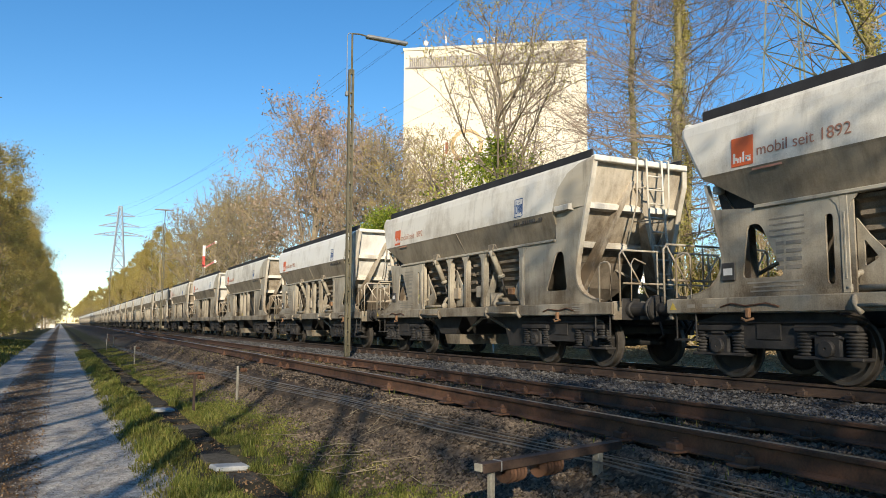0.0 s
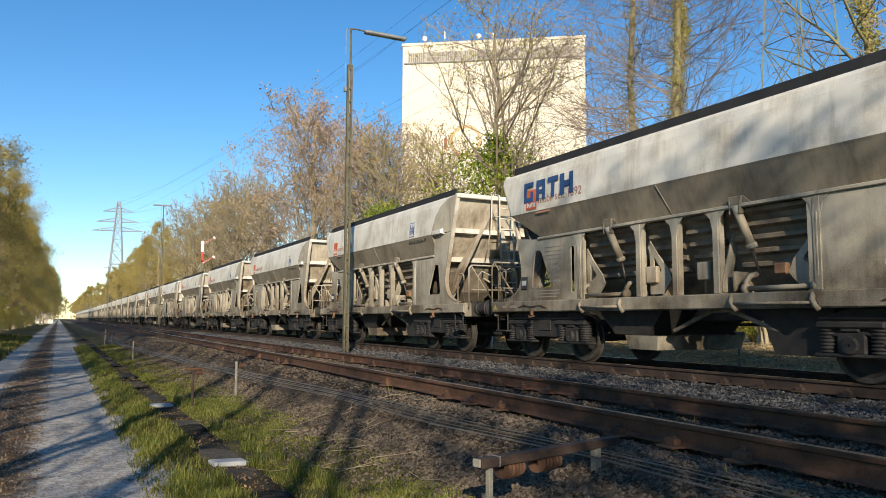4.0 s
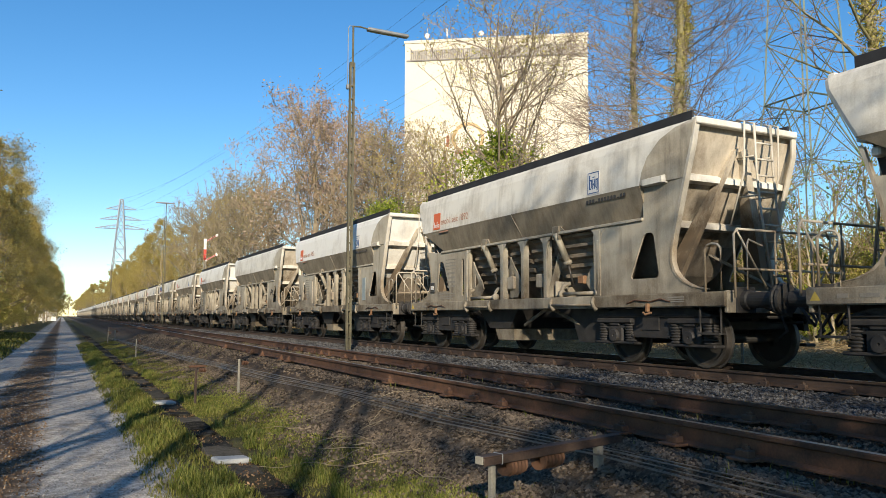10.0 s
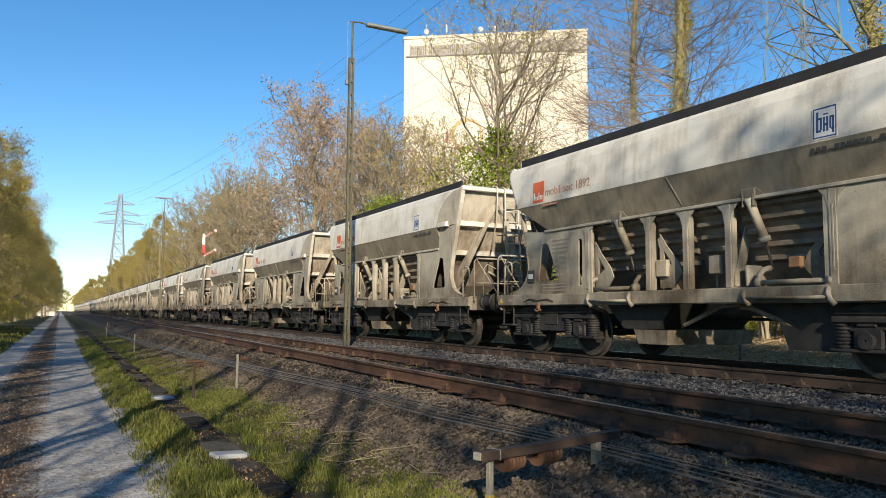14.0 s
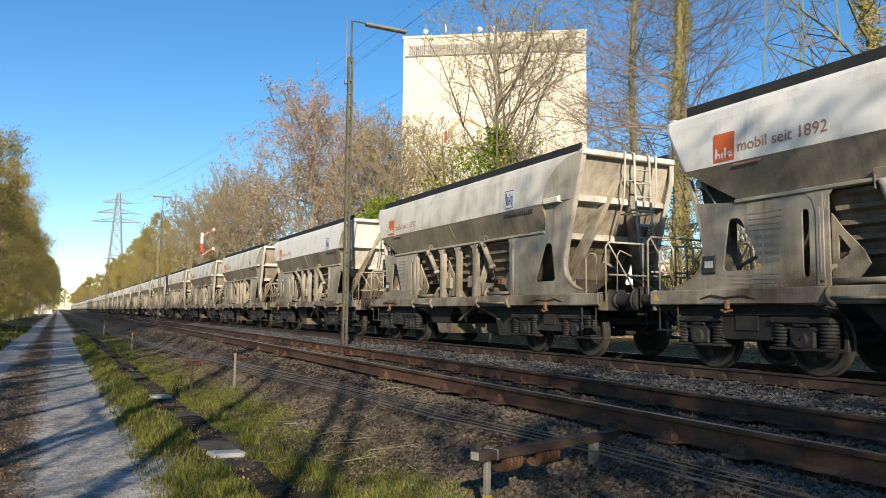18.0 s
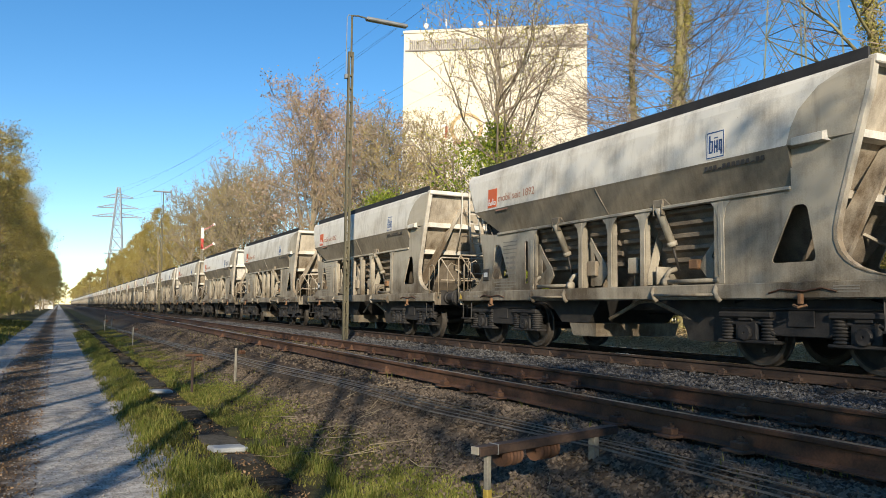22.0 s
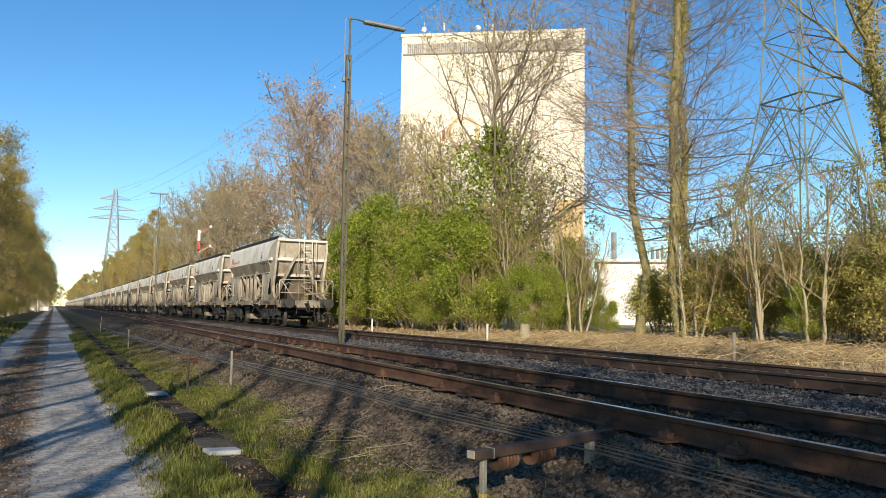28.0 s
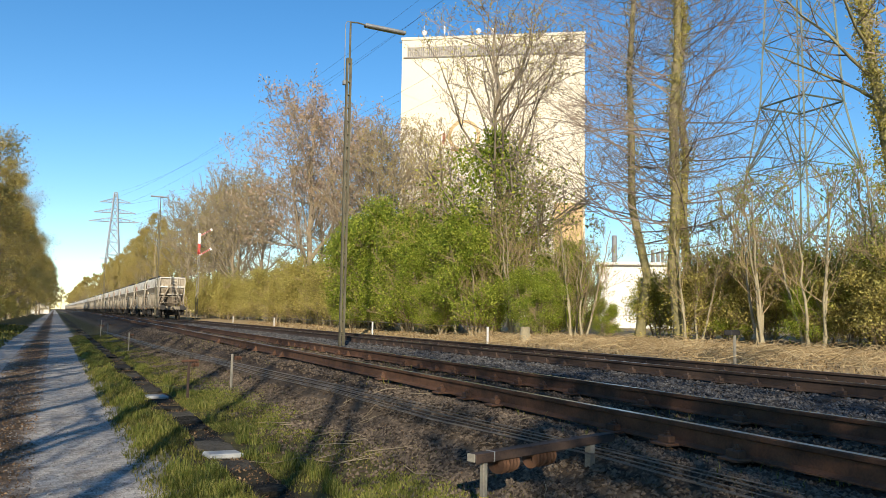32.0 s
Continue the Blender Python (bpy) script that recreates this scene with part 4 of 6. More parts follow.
def wagon(label, near=True):
    """A four-axle hopper wagon, travelling towards +y."""
    w = thing("hopper_wagon", label, "freight wagon", group="wagons of the train")
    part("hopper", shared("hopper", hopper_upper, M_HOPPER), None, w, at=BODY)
    for s in (-1, 1):
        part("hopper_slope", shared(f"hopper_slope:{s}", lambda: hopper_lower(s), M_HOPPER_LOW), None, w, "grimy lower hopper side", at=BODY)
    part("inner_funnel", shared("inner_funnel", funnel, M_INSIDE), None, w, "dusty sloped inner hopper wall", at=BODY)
    part("floor_beam", shared("floor_beam", lambda: Geo().box(-0.3, 0.3, -2.75, 2.5, 1.0, 1.24, 0.02), M_UNDER), None, w)
    for e in (-1, 1):
        part("end_wall", shared(f"end_wall:{e}", lambda: end_wall(e), M_END), None, w, at=BODY)
        part("end_beam", shared(f"end_beam:{e}", lambda: end_beam(e), M_HOPPER), None, w, at=BODY)
        for z, y, wd in ((3.0, 4.47 if e < 0 else 4.66, 1.13), (2.3, 4.05 if e < 0 else 4.18, 1.04)):
            part("end_ledge", shared(f"end_ledge:{e}{z}", lambda: end_ledge(e, z, y, wd), M_HOPPER), None, w, at=BODY)
        for s in (-1, 1):
            part("end_strut", shared(f"end_strut:{e}{s}", lambda: end_strut(e, s), M_END), None, w, at=BODY)
        part("platform", shared(f"platform:{e}", lambda: Geo().box(-1.2, 1.2, min(e * 4.3, e * 5.5), max(e * 4.3, e * 5.5), 1.14, 1.178, 0.01), M_UNDER), None, w)
        part("buffer_beam", shared(f"buffer_beam:{e}", lambda: Geo().box(-1.24, 1.24, min(e * 5.43, e * 5.5), max(e * 5.43, e * 5.5), 0.86, 1.19, 0.012), M_FRAME), None, w)
        bogie(w, e * PIVOT, near)
    for s in (-1, 1):
        part("top_strip", shared(f"top_strip:{s}", lambda: Geo().box(s * 1.1 - 0.02, s * 1.1 + 0.02, -4.8, 4.8, 3.88, 4.06, 0.008), M_BLACK), None, w, "black rubber strip along the top edge", at=BODY)
        part("sill", shared(f"sill:{s}", lambda: sill(s), M_FRAME), None, w)
        part("lip", shared(f"lip:{s}", lambda: Geo().box(min(s * 1.08, s * (HW + 0.035)), max(s * 1.08, s * (HW + 0.035)), -3.7, 3.82, 2.41, 2.465, 0.01), M_FRAME), None, w, at=BODY)
        # Dark inset plate stands in for the shaded recess under the nose.
        part("nose_gusset", shared(f"nose_gusset:{s}", lambda: Geo().plate([(3.78, 2.38), (4.56, 2.46), (4.7, 2.98), (4.5, 2.98)], [], 0, s * 0.98, s * 0.03), M_UNDER), None, w, "black gusset under the overhanging nose", at=BODY)
        part("nose_tab", shared(f"nose_tab:{s}", lambda: Geo().box(min(s * 1.0, s * 1.16), max(s * 1.0, s * 1.16), 4.5, 4.62, 2.74, 2.86, 0.02), M_HOPPER), None, w, at=BODY)
        for e in (-1, 1):
            part("side_plate", shared(f"side_plate:{s}{e}", lambda: side_plate(s, e), M_FRAME), None, w, at=BODY)
            part("plate_edge", shared(f"plate_edge:{s}{e}", lambda: plate_edge(s, e), M_RAILING), None, w, at=BODY)
            part("buffer", shared(f"buffer:{s}{e}", lambda: buffer(s, e), M_UNDER), None, w)
    part("discharge_chute", shared("discharge_chute:a", lambda: chute(1.3, 0.85, 0.42, 0.54, 0.98), M_UNDER), None, w)
    part("spout", shared("spout", lambda: chute(1.02, 0.4, 0.34, 0.29, 0.53), M_FRAME), None, w, "tan discharge spout over the rail")
    part("discharge_chute", shared("discharge_chute:b", lambda: chute(-2.0, 0.6, 0.36, 0.32, 0.98), M_UNDER), None, w)
    part("centre_beam", shared("centre_beam", lambda: Geo().box(-0.28, 0.28, -5.4, 5.4, 0.78, 1.1, 0.02), M_UNDER), None, w)
    for e in (-1, 1):
        part("end_railing", shared(f"end_railing:{e}", lambda: end_railing(e), M_RAILING, True), None, w)
    part("ladder", shared("ladder", lambda: ladder(-1), M_RAILING, True), None, w)
    for s in (-1, 1) if near else (-1,):
        for y in (2.48, 0.86, 0.02, -0.82, -2.5):
            part("bay_post", shared(f"bay_post:{s}{y}", lambda: bay_post(s, y, 0.055, abs(y) > 2), M_FRAME), None, w, at=BODY)
    if not near:
        return w
    for e in (-1, 1):
        hk = part("coupling", shared(f"coupling:{e}", lambda: coupling(e), M_UNDER, True), None, w)
        hk["kind"] = "stuff"
        for s in (-1, 1):
            part("end_brace", shared(f"end_brace:{e}{s}", lambda: end_brace(e, s), M_FRAME), None, w, at=BODY)
    part("ladder", shared("ladder:1", lambda: ladder(1), M_RAILING, True), None, w)
    part("brake_pipe", shared("brake_pipe", lambda: Geo().tube([(0.35, -5.5, 0.72), (0.35, 5.5, 0.72)], 0.03, 6), M_UNDER, True), None, w)
    for s in (-1,):
        for y0, y1 in ((-2.45, -0.93), (-0.75, -0.06), (0.1, 0.78), (0.95, 2.38)):
            for k in range(5):
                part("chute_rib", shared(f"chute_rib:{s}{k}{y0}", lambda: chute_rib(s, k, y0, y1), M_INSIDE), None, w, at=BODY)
        for e in (-1, 1):
            if e < 0:
                part("ledge", shared(f"ledge:{s}{e}", lambda: ledge(s, e), M_HOPPER), None, w, at=BODY)
            part("handrail", shared(f"handrail:{s}{e}", lambda: handrail(s, e), M_RAILING, True), None, w)
            part("step", shared(f"step:{s}{e}", lambda: Geo().tube([(s * 1.22, e * 4.95, 0.96), (s * 1.22, e * 4.95, 0.55), (s * 1.22, e * 5.35, 0.55), (s * 1.22, e * 5.35, 0.96)], 0.018, 5).box(min(s * 1.12, s * 1.28), max(s * 1.12, s * 1.28), min(e * 4.95, e * 5.35), max(e * 4.95, e * 5.35), 0.54, 0.57), M_UNDER), None, w)
            part("tie_hook", shared(f"tie_hook:{s}{e}", lambda: Geo().box(min(s * 1.28, s * 1.34), max(s * 1.28, s * 1.34), e * 3.9 - 0.03, e * 3.9 + 0.03, 0.88, 1.02, 0.01).tube([(s * 1.32, e * 3.9 - 0.1, 0.87), (s * 1.36, e * 3.9, 0.84), (s * 1.32, e * 3.9 + 0.1, 0.87)], 0.02, 5), M_RUSTBOX), None, w)
            part("pull_rope", shared(f"pull_rope:{s}{e}", lambda: Geo().tube([(s * 1.3, e * 3.4, 1.03), (s * 1.31, e * 3.6, 1.08), (s * 1.31, e * 3.95, 1.05), (s * 1.31, e * 4.2, 1.09), (s * 1.3, e * 4.4, 1.04)], 0.012, 5), M_RAIL), None, w)
        for y in (1.62, -1.22):
            c = part("actuator", shared(f"actuator:{s}{y}", lambda: Geo().tube([(s * 1.2, y, 2.44), (s * 1.16, y - 0.01, 2.34), (s * 0.97, y - 0.07, 1.86)], 0.066, 10).tube([(s * 0.985, y - 0.065, 1.9), (s * 0.96, y - 0.075, 1.83)], 0.084, 10), M_FRAME, True), None, w, at=BODY)
            part("piston_rod", shared(f"piston_rod:{s}{y}", lambda: Geo().tube([(s * 0.97, y - 0.07, 1.86), (s * 0.88, y - 0.12, 1.42)], 0.022, 6), M_TREAD, True), None, c)
            part("bracket", shared(f"bracket:{s}{y}", lambda: Geo().box(min(s * 1.1, s * 1.22), max(s * 1.1, s * 1.22), y - 0.12, y + 0.12, 2.44, 2.58, 0.012).box(min(s * 1.14, s * 1.23), max(s * 1.14, s * 1.23), y + 0.08, y + 0.1, 2.32, 2.5, 0.006).box(min(s * 1.14, s * 1.23), max(s * 1.14, s * 1.23), y - 0.1, y - 0.08, 2.32, 2.5, 0.006).plate([(y - 0.12, 2.46), (y - 0.12, 2.58), (y - 0.27, 2.46)], [], 0, s * 1.17, s * 0.025), M_HOPPER_LOW), None, c)
        for y, d in ((2.42, -1), (0.74, -1), (-2.44, 1)):
            part("gusset_arm", shared(f"gusset_arm:{s}{y}", lambda: Geo().plate([(y, 1.22), (y, 2.12), (y + d * 0.16, 1.9), (y + d * 0.42, 1.62), (y + d * 0.5, 1.45), (y + d * 0.3, 1.22)], [rounded([(y + d * 0.08, 1.5), (y + d * 0.09, 1.85), (y + d * 0.28, 1.6)], 0.05)], 0, s * (HW - 0.17), s * 0.03), M_FRAME), None, w, at=BODY)
        part("weld_seam", shared(f"weld_seam:{s}", lambda: welded_seam(s), M_HOPPER_LOW, True), None, w)
        part("operating_lever", shared(f"operating_lever:{s}a", lambda: lever(s, 2.3, 1.2), M_FRAME, True), None, w)
        part("operating_lever", shared(f"operating_lever:{s}b", lambda: lever(s, -1.2, -2.5), M_FRAME, True), None, w)
        part("discharge_gear", shared(f"discharge_gear:{s}a", lambda: gear(s, 2.45, 1.25), M_FRAME, True), None, w)
        part("discharge_gear", shared(f"discharge_gear:{s}b", lambda: gear(s, -1.3, -2.42), M_FRAME, True), None, w)
        for y in (0.68, -0.45):
            part("valve_box", shared(f"valve_box:{s}{y}", lambda: Geo().box(min(s * 0.95, s * 1.1), max(s * 0.95, s * 1.1), y - 0.15, y + 0.1, 1.4, 1.68, 0.015).tube([(s * 1.02, y, 1.4), (s * 1.02, y, 1.2)], 0.02, 5), M_RAILING), None, w)
        for y in (0.9, -0.9):
            part("divider", shared(f"divider:{s}{y}", lambda: Geo().plate([(s * 1.15, 1.2), (s * 1.15, 1.35), (s * 0.8, 2.4), (s * 0.3, 2.4), (s * 0.3, 1.2)], [rounded([(s * 0.95, 1.4), (s * 0.75, 2.1), (s * 0.55, 1.4)], 0.06)], 1, y, 0.02), M_FRAME), None, w, at=BODY)
        part("brass_box", shared(f"brass_box:{s}", lambda: Geo().box(min(s * 1.0, s * 1.1), max(s * 1.0, s * 1.1), -1.95, -1.75, 1.42, 1.58, 0.02), M_RUSTBOX), None, w)
        part("truss_rod", shared(f"truss_rod:{s}", lambda: Geo().tube([(s * 0.95, 0.3, 0.62), (s * 1.08, -0.6, 0.92), (s * 1.08, -0.95, 0.94), (s * 0.95, -1.8, 0.6)], 0.035, 6), M_FRAME), None, w)
        part("lettering", shared(f"lettering:{s}", lambda: bars([(3.6, 3.05, 2.22 - 0.08 * i, 0.02) for i in range(4)] + [(3.5, 3.38, 1.86 - 0.11 * i, 0.05) for i in range(4)] + [(3.34, 3.1, 1.86 - 0.11 * i, 0.05) for i in range(4)] + [(4.0, 3.1, 1.36, 0.022), (3.9, 3.1, 1.3, 0.022), (3.95, 3.2, 1.24, 0.022)], s, HW + 0.002), M_FAINT), None, w, at=BODY)["kind"] = "stuff"
        part("sill_lettering", shared(f"sill_lettering:{s}", lambda: bars([(-4.7, -4.35, 1.03 + 0.035 * i, 0.018) for i in range(3)] + [(5.05, 4.9, 1.04, 0.05), (4.75, 4.5, 1.04, 0.05)], s, SILL + 0.021), M_FAINT), None, w)["kind"] = "stuff"
        pl = part("placard_holder", shared(f"placard_holder:{s}", lambda: Geo().box(min(s * HW, s * (HW + 0.03)), max(s * HW, s * (HW + 0.03)), 4.2, 4.44, 1.42, 1.68, 0.008), M_INK), None, w)
        part("placard", shared(f"placard:{s}", lambda: Geo().box(min(s * (HW + 0.03), s * (HW + 0.034)), max(s * (HW + 0.03), s * (HW + 0.034)), 4.24, 4.4, 1.5, 1.6), M_WHITE), None, pl)
        part("warning_sign", shared(f"warning_sign:{s}", lambda: Geo().plate([(5.28, 1.01), (5.43, 1.01), (5.355, 1.13)], [], 0, s * (SILL + 0.021), s * 0.003), M_YELLOW), None, w)
    return w


def badge_strokes():
    """Blue border and upright blue blocks of the badge."""
    g = Geo()
    for x0, x1, y0, y1 in ((0.015, 0.455, 0.435, 0.455), (0.015, 0.455, 0.015, 0.035), (0.015, 0.035, 0.035, 0.435), (0.435, 0.455, 0.035, 0.435),
                           (0.07, 0.115, 0.1, 0.4), (0.115, 0.17, 0.1, 0.13), (0.145, 0.185, 0.13, 0.31), (0.115, 0.17, 0.28, 0.31),
                           (0.205, 0.24, 0.1, 0.31), (0.24, 0.3, 0.18, 0.22), (0.265, 0.305, 0.1, 0.31), (0.205, 0.305, 0.34, 0.36),
                           (0.325, 0.36, 0.13, 0.31), (0.36, 0.41, 0.28, 0.31), (0.36, 0.41, 0.11, 0.14), (0.375, 0.415, 0.06, 0.31)):
        g.box(x0, x1, y0, y1, 0.003, 0.005)
    return g


def emblems(w, kind):
    """Painted signs on the side of one wagon."""
    for s in (-1,):
        y = 4.12 * (1 if s < 0 else -1)
        d = 1 if s < 0 else -1
        m = on_side(3.04, s, y)
        sq = part("emblem", shared("emblem", lambda: Geo().box(0, 0.38, 0, 0.42, 0, 0.003), M_RED), None, w, "orange-red square emblem with pale strokes", at=m)
        part("stroke", shared("stroke", lambda: Geo().box(0.03, 0.07, 0.05, 0.2, 0.003, 0.005).box(0.07, 0.1, 0.09, 0.13, 0.003, 0.005).box(0.1, 0.13, 0.05, 0.12, 0.003, 0.005).box(0.15, 0.18, 0.05, 0.13, 0.003, 0.005).box(0.2, 0.23, 0.05, 0.2, 0.003, 0.005).box(0.25, 0.34, 0.05, 0.08, 0.003, 0.005).box(0.25, 0.28, 0.05, 0.13, 0.003, 0.005).box(0.31, 0.34, 0.09, 0.13, 0.003, 0.005).box(0.25, 0.34, 0.11, 0.135, 0.003, 0.005), M_WHITE), None, sq)["kind"] = "stuff"
        if "slogan" not in WAGON_MESH:
            WAGON_MESH["slogan"] = words("mobil seit 1892", 0.23, M_REDFADE, "slogan")
        part("slogan", WAGON_MESH["slogan"], None, w, "red lettering", at=m @ pose(0.43, 0.1, 0.001))["kind"] = "stuff"
        part("web_line", shared("web_line", lambda: Geo().box(0.36, 0.85, -0.1, -0.07, 0, 0.002), M_REDFADE), None, w, at=m)
        if kind == "blue":
            m2 = on_side(3.03, s, -2.33 * d)
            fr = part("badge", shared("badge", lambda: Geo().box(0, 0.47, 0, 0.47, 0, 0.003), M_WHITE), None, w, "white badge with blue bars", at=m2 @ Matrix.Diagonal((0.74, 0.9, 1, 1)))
            part("badge_mark", shared("badge_mark", badge_strokes, M_BLUE), None, fr)["kind"] = "stuff"
            part("web_line", shared("web_line:b", lambda: bars([(-s * (-2.27 - 0.085 * i), -s * (-2.27 - 0.085 * i - 0.06), 2.875, 0.075 if i not in (3, 10) else 0.02) for i in range(13)], s, 1.252), M_INK), None, w)["kind"] = "stuff"
        if kind == "letters":
            m2 = on_side(3.2, s, 4.2 * d)
            part("company_mark", shared("company_mark", lambda: Geo().box(0.0, 0.1, 0, 0.42, 0.004, 0.008).box(0.1, 0.34, 0, 0.1, 0.004, 0.008).box(0.1, 0.34, 0.32, 0.42, 0.004, 0.008).box(0.24, 0.34, 0.1, 0.22, 0.004, 0.008).box(0.45, 0.55, 0, 0.42, 0.004, 0.008).box(0.55, 0.7, 0.3, 0.42, 0.004, 0.008).box(0.66, 0.76, 0, 0.42, 0.004, 0.008).box(0.55, 0.66, 0.14, 0.22, 0.004, 0.008).box(0.85, 1.2, 0.32, 0.42, 0.004, 0.008).box(0.97, 1.08, 0, 0.32, 0.004, 0.008).box(1.26, 1.4, 0, 0.42, 0.004, 0.008).box(1.4, 1.6, 0.15, 0.27, 0.004, 0.008).box(1.56, 1.68, 0, 0.42, 0.004, 0.008), M_BLUE), None, w, "large dark blue company mark", at=m2)


M_HOPPER_PALE = wagon_paint("cleaner_white_paint", (0.76, 0.745, 0.69), (0.30, 0.25, 0.18), streak=0.2, dust=0.7, stain=0.18)
COATS = {5: M_HOPPER_PALE, 7: M_HOPPER_PALE}
XT = XM + GAUGE / 2
AHEAD, LAST = 34, 22
LABEL = "dusty light-grey four-axle ballast hopper wagon"
TRAIN = []


def build_train():
    near0, far0 = wagon(LABEL + " with darker lower sides"), wagon(LABEL + " far along the train", near=False)
    for n in range(-AHEAD, LAST + 1):
        src = near0 if n >= -2 else far0
        w = src if n in (-AHEAD, LAST) else copy_thing(src, pose(XT, 0, 0))
        TRAIN.append((n, w))
        coat = COATS.get(n % 9)
        for p in w.children if coat else ():
            if p.name.split(".")[0] in ("hopper", "end_wall"):
                p.material_slots[0].link = "OBJECT"
                p.material_slots[0].material = coat
        if n == 3:
            tagged(w, LABEL + " with a dark blue company mark")
        if n >= -5:
            if n == 16:
                part("graffiti", words("DAP", 0.34, M_BLUE, "graffiti"), None, w, "dark blue sprayed letters", at=on_side(3.08, -1, -2.85) @ pose(0, 0, 0, 0, 0, 4))
            if n == 6:
                y0, z0 = -3.57, 1.66
                loops = [(-HW - 0.004, y0 + 0.55 * math.sin(i * 0.9) ** 2 + 0.05 * math.cos(i * 2.3), z0 + 0.05 + 0.36 * abs(math.sin(i * 1.37))) for i in range(16)]
                part("scrawl", Geo().tube(loops, 0.012, 4), M_INK, w, "black sprayed scrawl")
            if n == 7:
                part("service_panel", Geo().box(-HW - 0.012, -HW, -3.05, -2.78, 1.32, 2.05, 0.004), M_PANEL, w, "pale blue-grey panel")
            if n != 6:
                emblems(w, "letters" if n == 3 else "blue" if n not in (5, 6) else "plain")


build_train()

# ---- trees and shrubs
def grow(rnd, wood, twigs, tips, p, d, length, r, depth, bend=0.18, split=(4, 6), lift=0.12, sides=5, ratio=0.62, angle=(28, 58)):
    """One limb and, from it, its side limbs; thin ones go to the twigs, ends are kept for buds and leaves."""
    n = 4 if depth > 1 else 3
    pts, rad, q, v = [p.copy()], [r], p.copy(), d.copy()
    for i in range(n):
        v = (v + Vector((rnd.uniform(-bend, bend), rnd.uniform(-bend, bend), rnd.uniform(-bend, bend) + lift * 0.5))).normalized()
        q = q + v * (length / n)
        pts.append(q.copy())
        rad.append(max(r * (1 - 0.75 * (i + 1) / n), 0.005))
    (wood if r > 0.03 else twigs).tube(pts, rad, sides if r > 0.03 else 3, caps=False)
    if depth == 0:
        tips.append((pts[-1], v))
        tips.append((pts[-2], v))
        return
    for k in range(rnd.randint(*split)):
        t = rnd.uniform(0.25, 1.0)
        i = min(int(t * n), n - 1)
        base = pts[i].lerp(pts[i + 1], t * n - i)
        along = (pts[i + 1] - pts[i]).normalized()
        side = along.orthogonal().normalized()
        side.rotate(Matrix.Rotation(rnd.uniform(0, 6.283), 3, along))
        a = radians(rnd.uniform(*angle))
        nd = (along * math.cos(a) + side * math.sin(a) + Vector((0, 0, lift))).normalized()
        grow(rnd, wood, twigs, tips, base, nd, length * ratio * rnd.uniform(0.7, 1.15) * (1.1 - 0.4 * t), max(r * 0.6 * (1.15 - 0.5 * t), 0.006), depth - 1, bend, split, lift, sides, ratio, angle)


def spray(rnd, wood, twigs, tips, p, d, length, r, depth, many, flat, curl, thin):
    """A limb that bends upwards along its length, with side twigs set left and right in turn; flat keeps them level."""
    n = 5 if depth > 1 else 3 if depth else 2
    pts, rad, q, v = [p.copy()], [r], p.copy(), d.copy()
    for i in range(n):
        v = (v + Vector((rnd.uniform(-0.26, 0.26), rnd.uniform(-0.26, 0.26), rnd.uniform(-0.2, 0.2) + curl / n))).normalized()
        q = q + v * (length / n)
        pts.append(q.copy())
        rad.append(max(r * (1 - 0.8 * (i + 1) / n), thin * 0.7))
    (wood if r > 0.035 else twigs).tube(pts, rad, 5 if r > 0.035 else 3, caps=False)
    if depth == 0:
        tips.append((pts[-1], v))
        return
    count = max(2, round(many[-depth] * rnd.uniform(0.8, 1.2)))
    turn = rnd.uniform(0, 6.28)
    for k in range(count):
        t = 0.14 + 0.86 * (k + rnd.random()) / count
        i = min(int(t * n), n - 1)
        base = pts[i].lerp(pts[i + 1], t * n - i)
        along = (pts[i + 1] - pts[i]).normalized()
        if rnd.random() < flat:
            side = along.cross(Vector((0, 0, 1)))
            side = (side.normalized() if side.length > 0.1 else along.orthogonal().normalized()) * (1 if k % 2 else -1)
            side = (side + Vector((0, 0, rnd.uniform(-0.3, 0.35)))).normalized()
        else:
            side = along.orthogonal().normalized()
            side.rotate(Matrix.Rotation(turn + 2.4 * k, 3, along))
        a = radians(rnd.uniform(32, 66))
        nd = (along * math.cos(a) + side * math.sin(a)).normalized()
        spray(rnd, wood, twigs, tips, base, nd, length * rnd.uniform(0.36, 0.58) * (1.15 - 0.6 * t), max(r * 0.5 * (1.1 - 0.5 * t), thin), depth - 1, many, flat, curl, thin)


def leaf_cards(rnd, tips, per, spread, size):
    """Many small folded leaves round the ends of twigs."""
    v, f = [], []
    for p, d in tips:
        for _ in range(per):
            c = p + Vector((rnd.gauss(0, spread), rnd.gauss(0, spread), rnd.gauss(0, spread)))
            s = rnd.uniform(*size)
            a = Vector((rnd.uniform(-1, 1), rnd.uniform(-1, 1), rnd.uniform(-1, 1))).normalized()
            b = a.orthogonal().normalized()
            b.rotate(Matrix.Rotation(rnd.uniform(0, 6.28), 3, a))
            k = len(v)
            v += [c - a * s, c + b * s * 0.5, c + a * s, c - b * s * 0.5]
            f.append((k, k + 1, k + 2, k + 3))
    me = bpy.data.meshes.new("leaves")
    me.from_pydata(v, [], f)
    return me


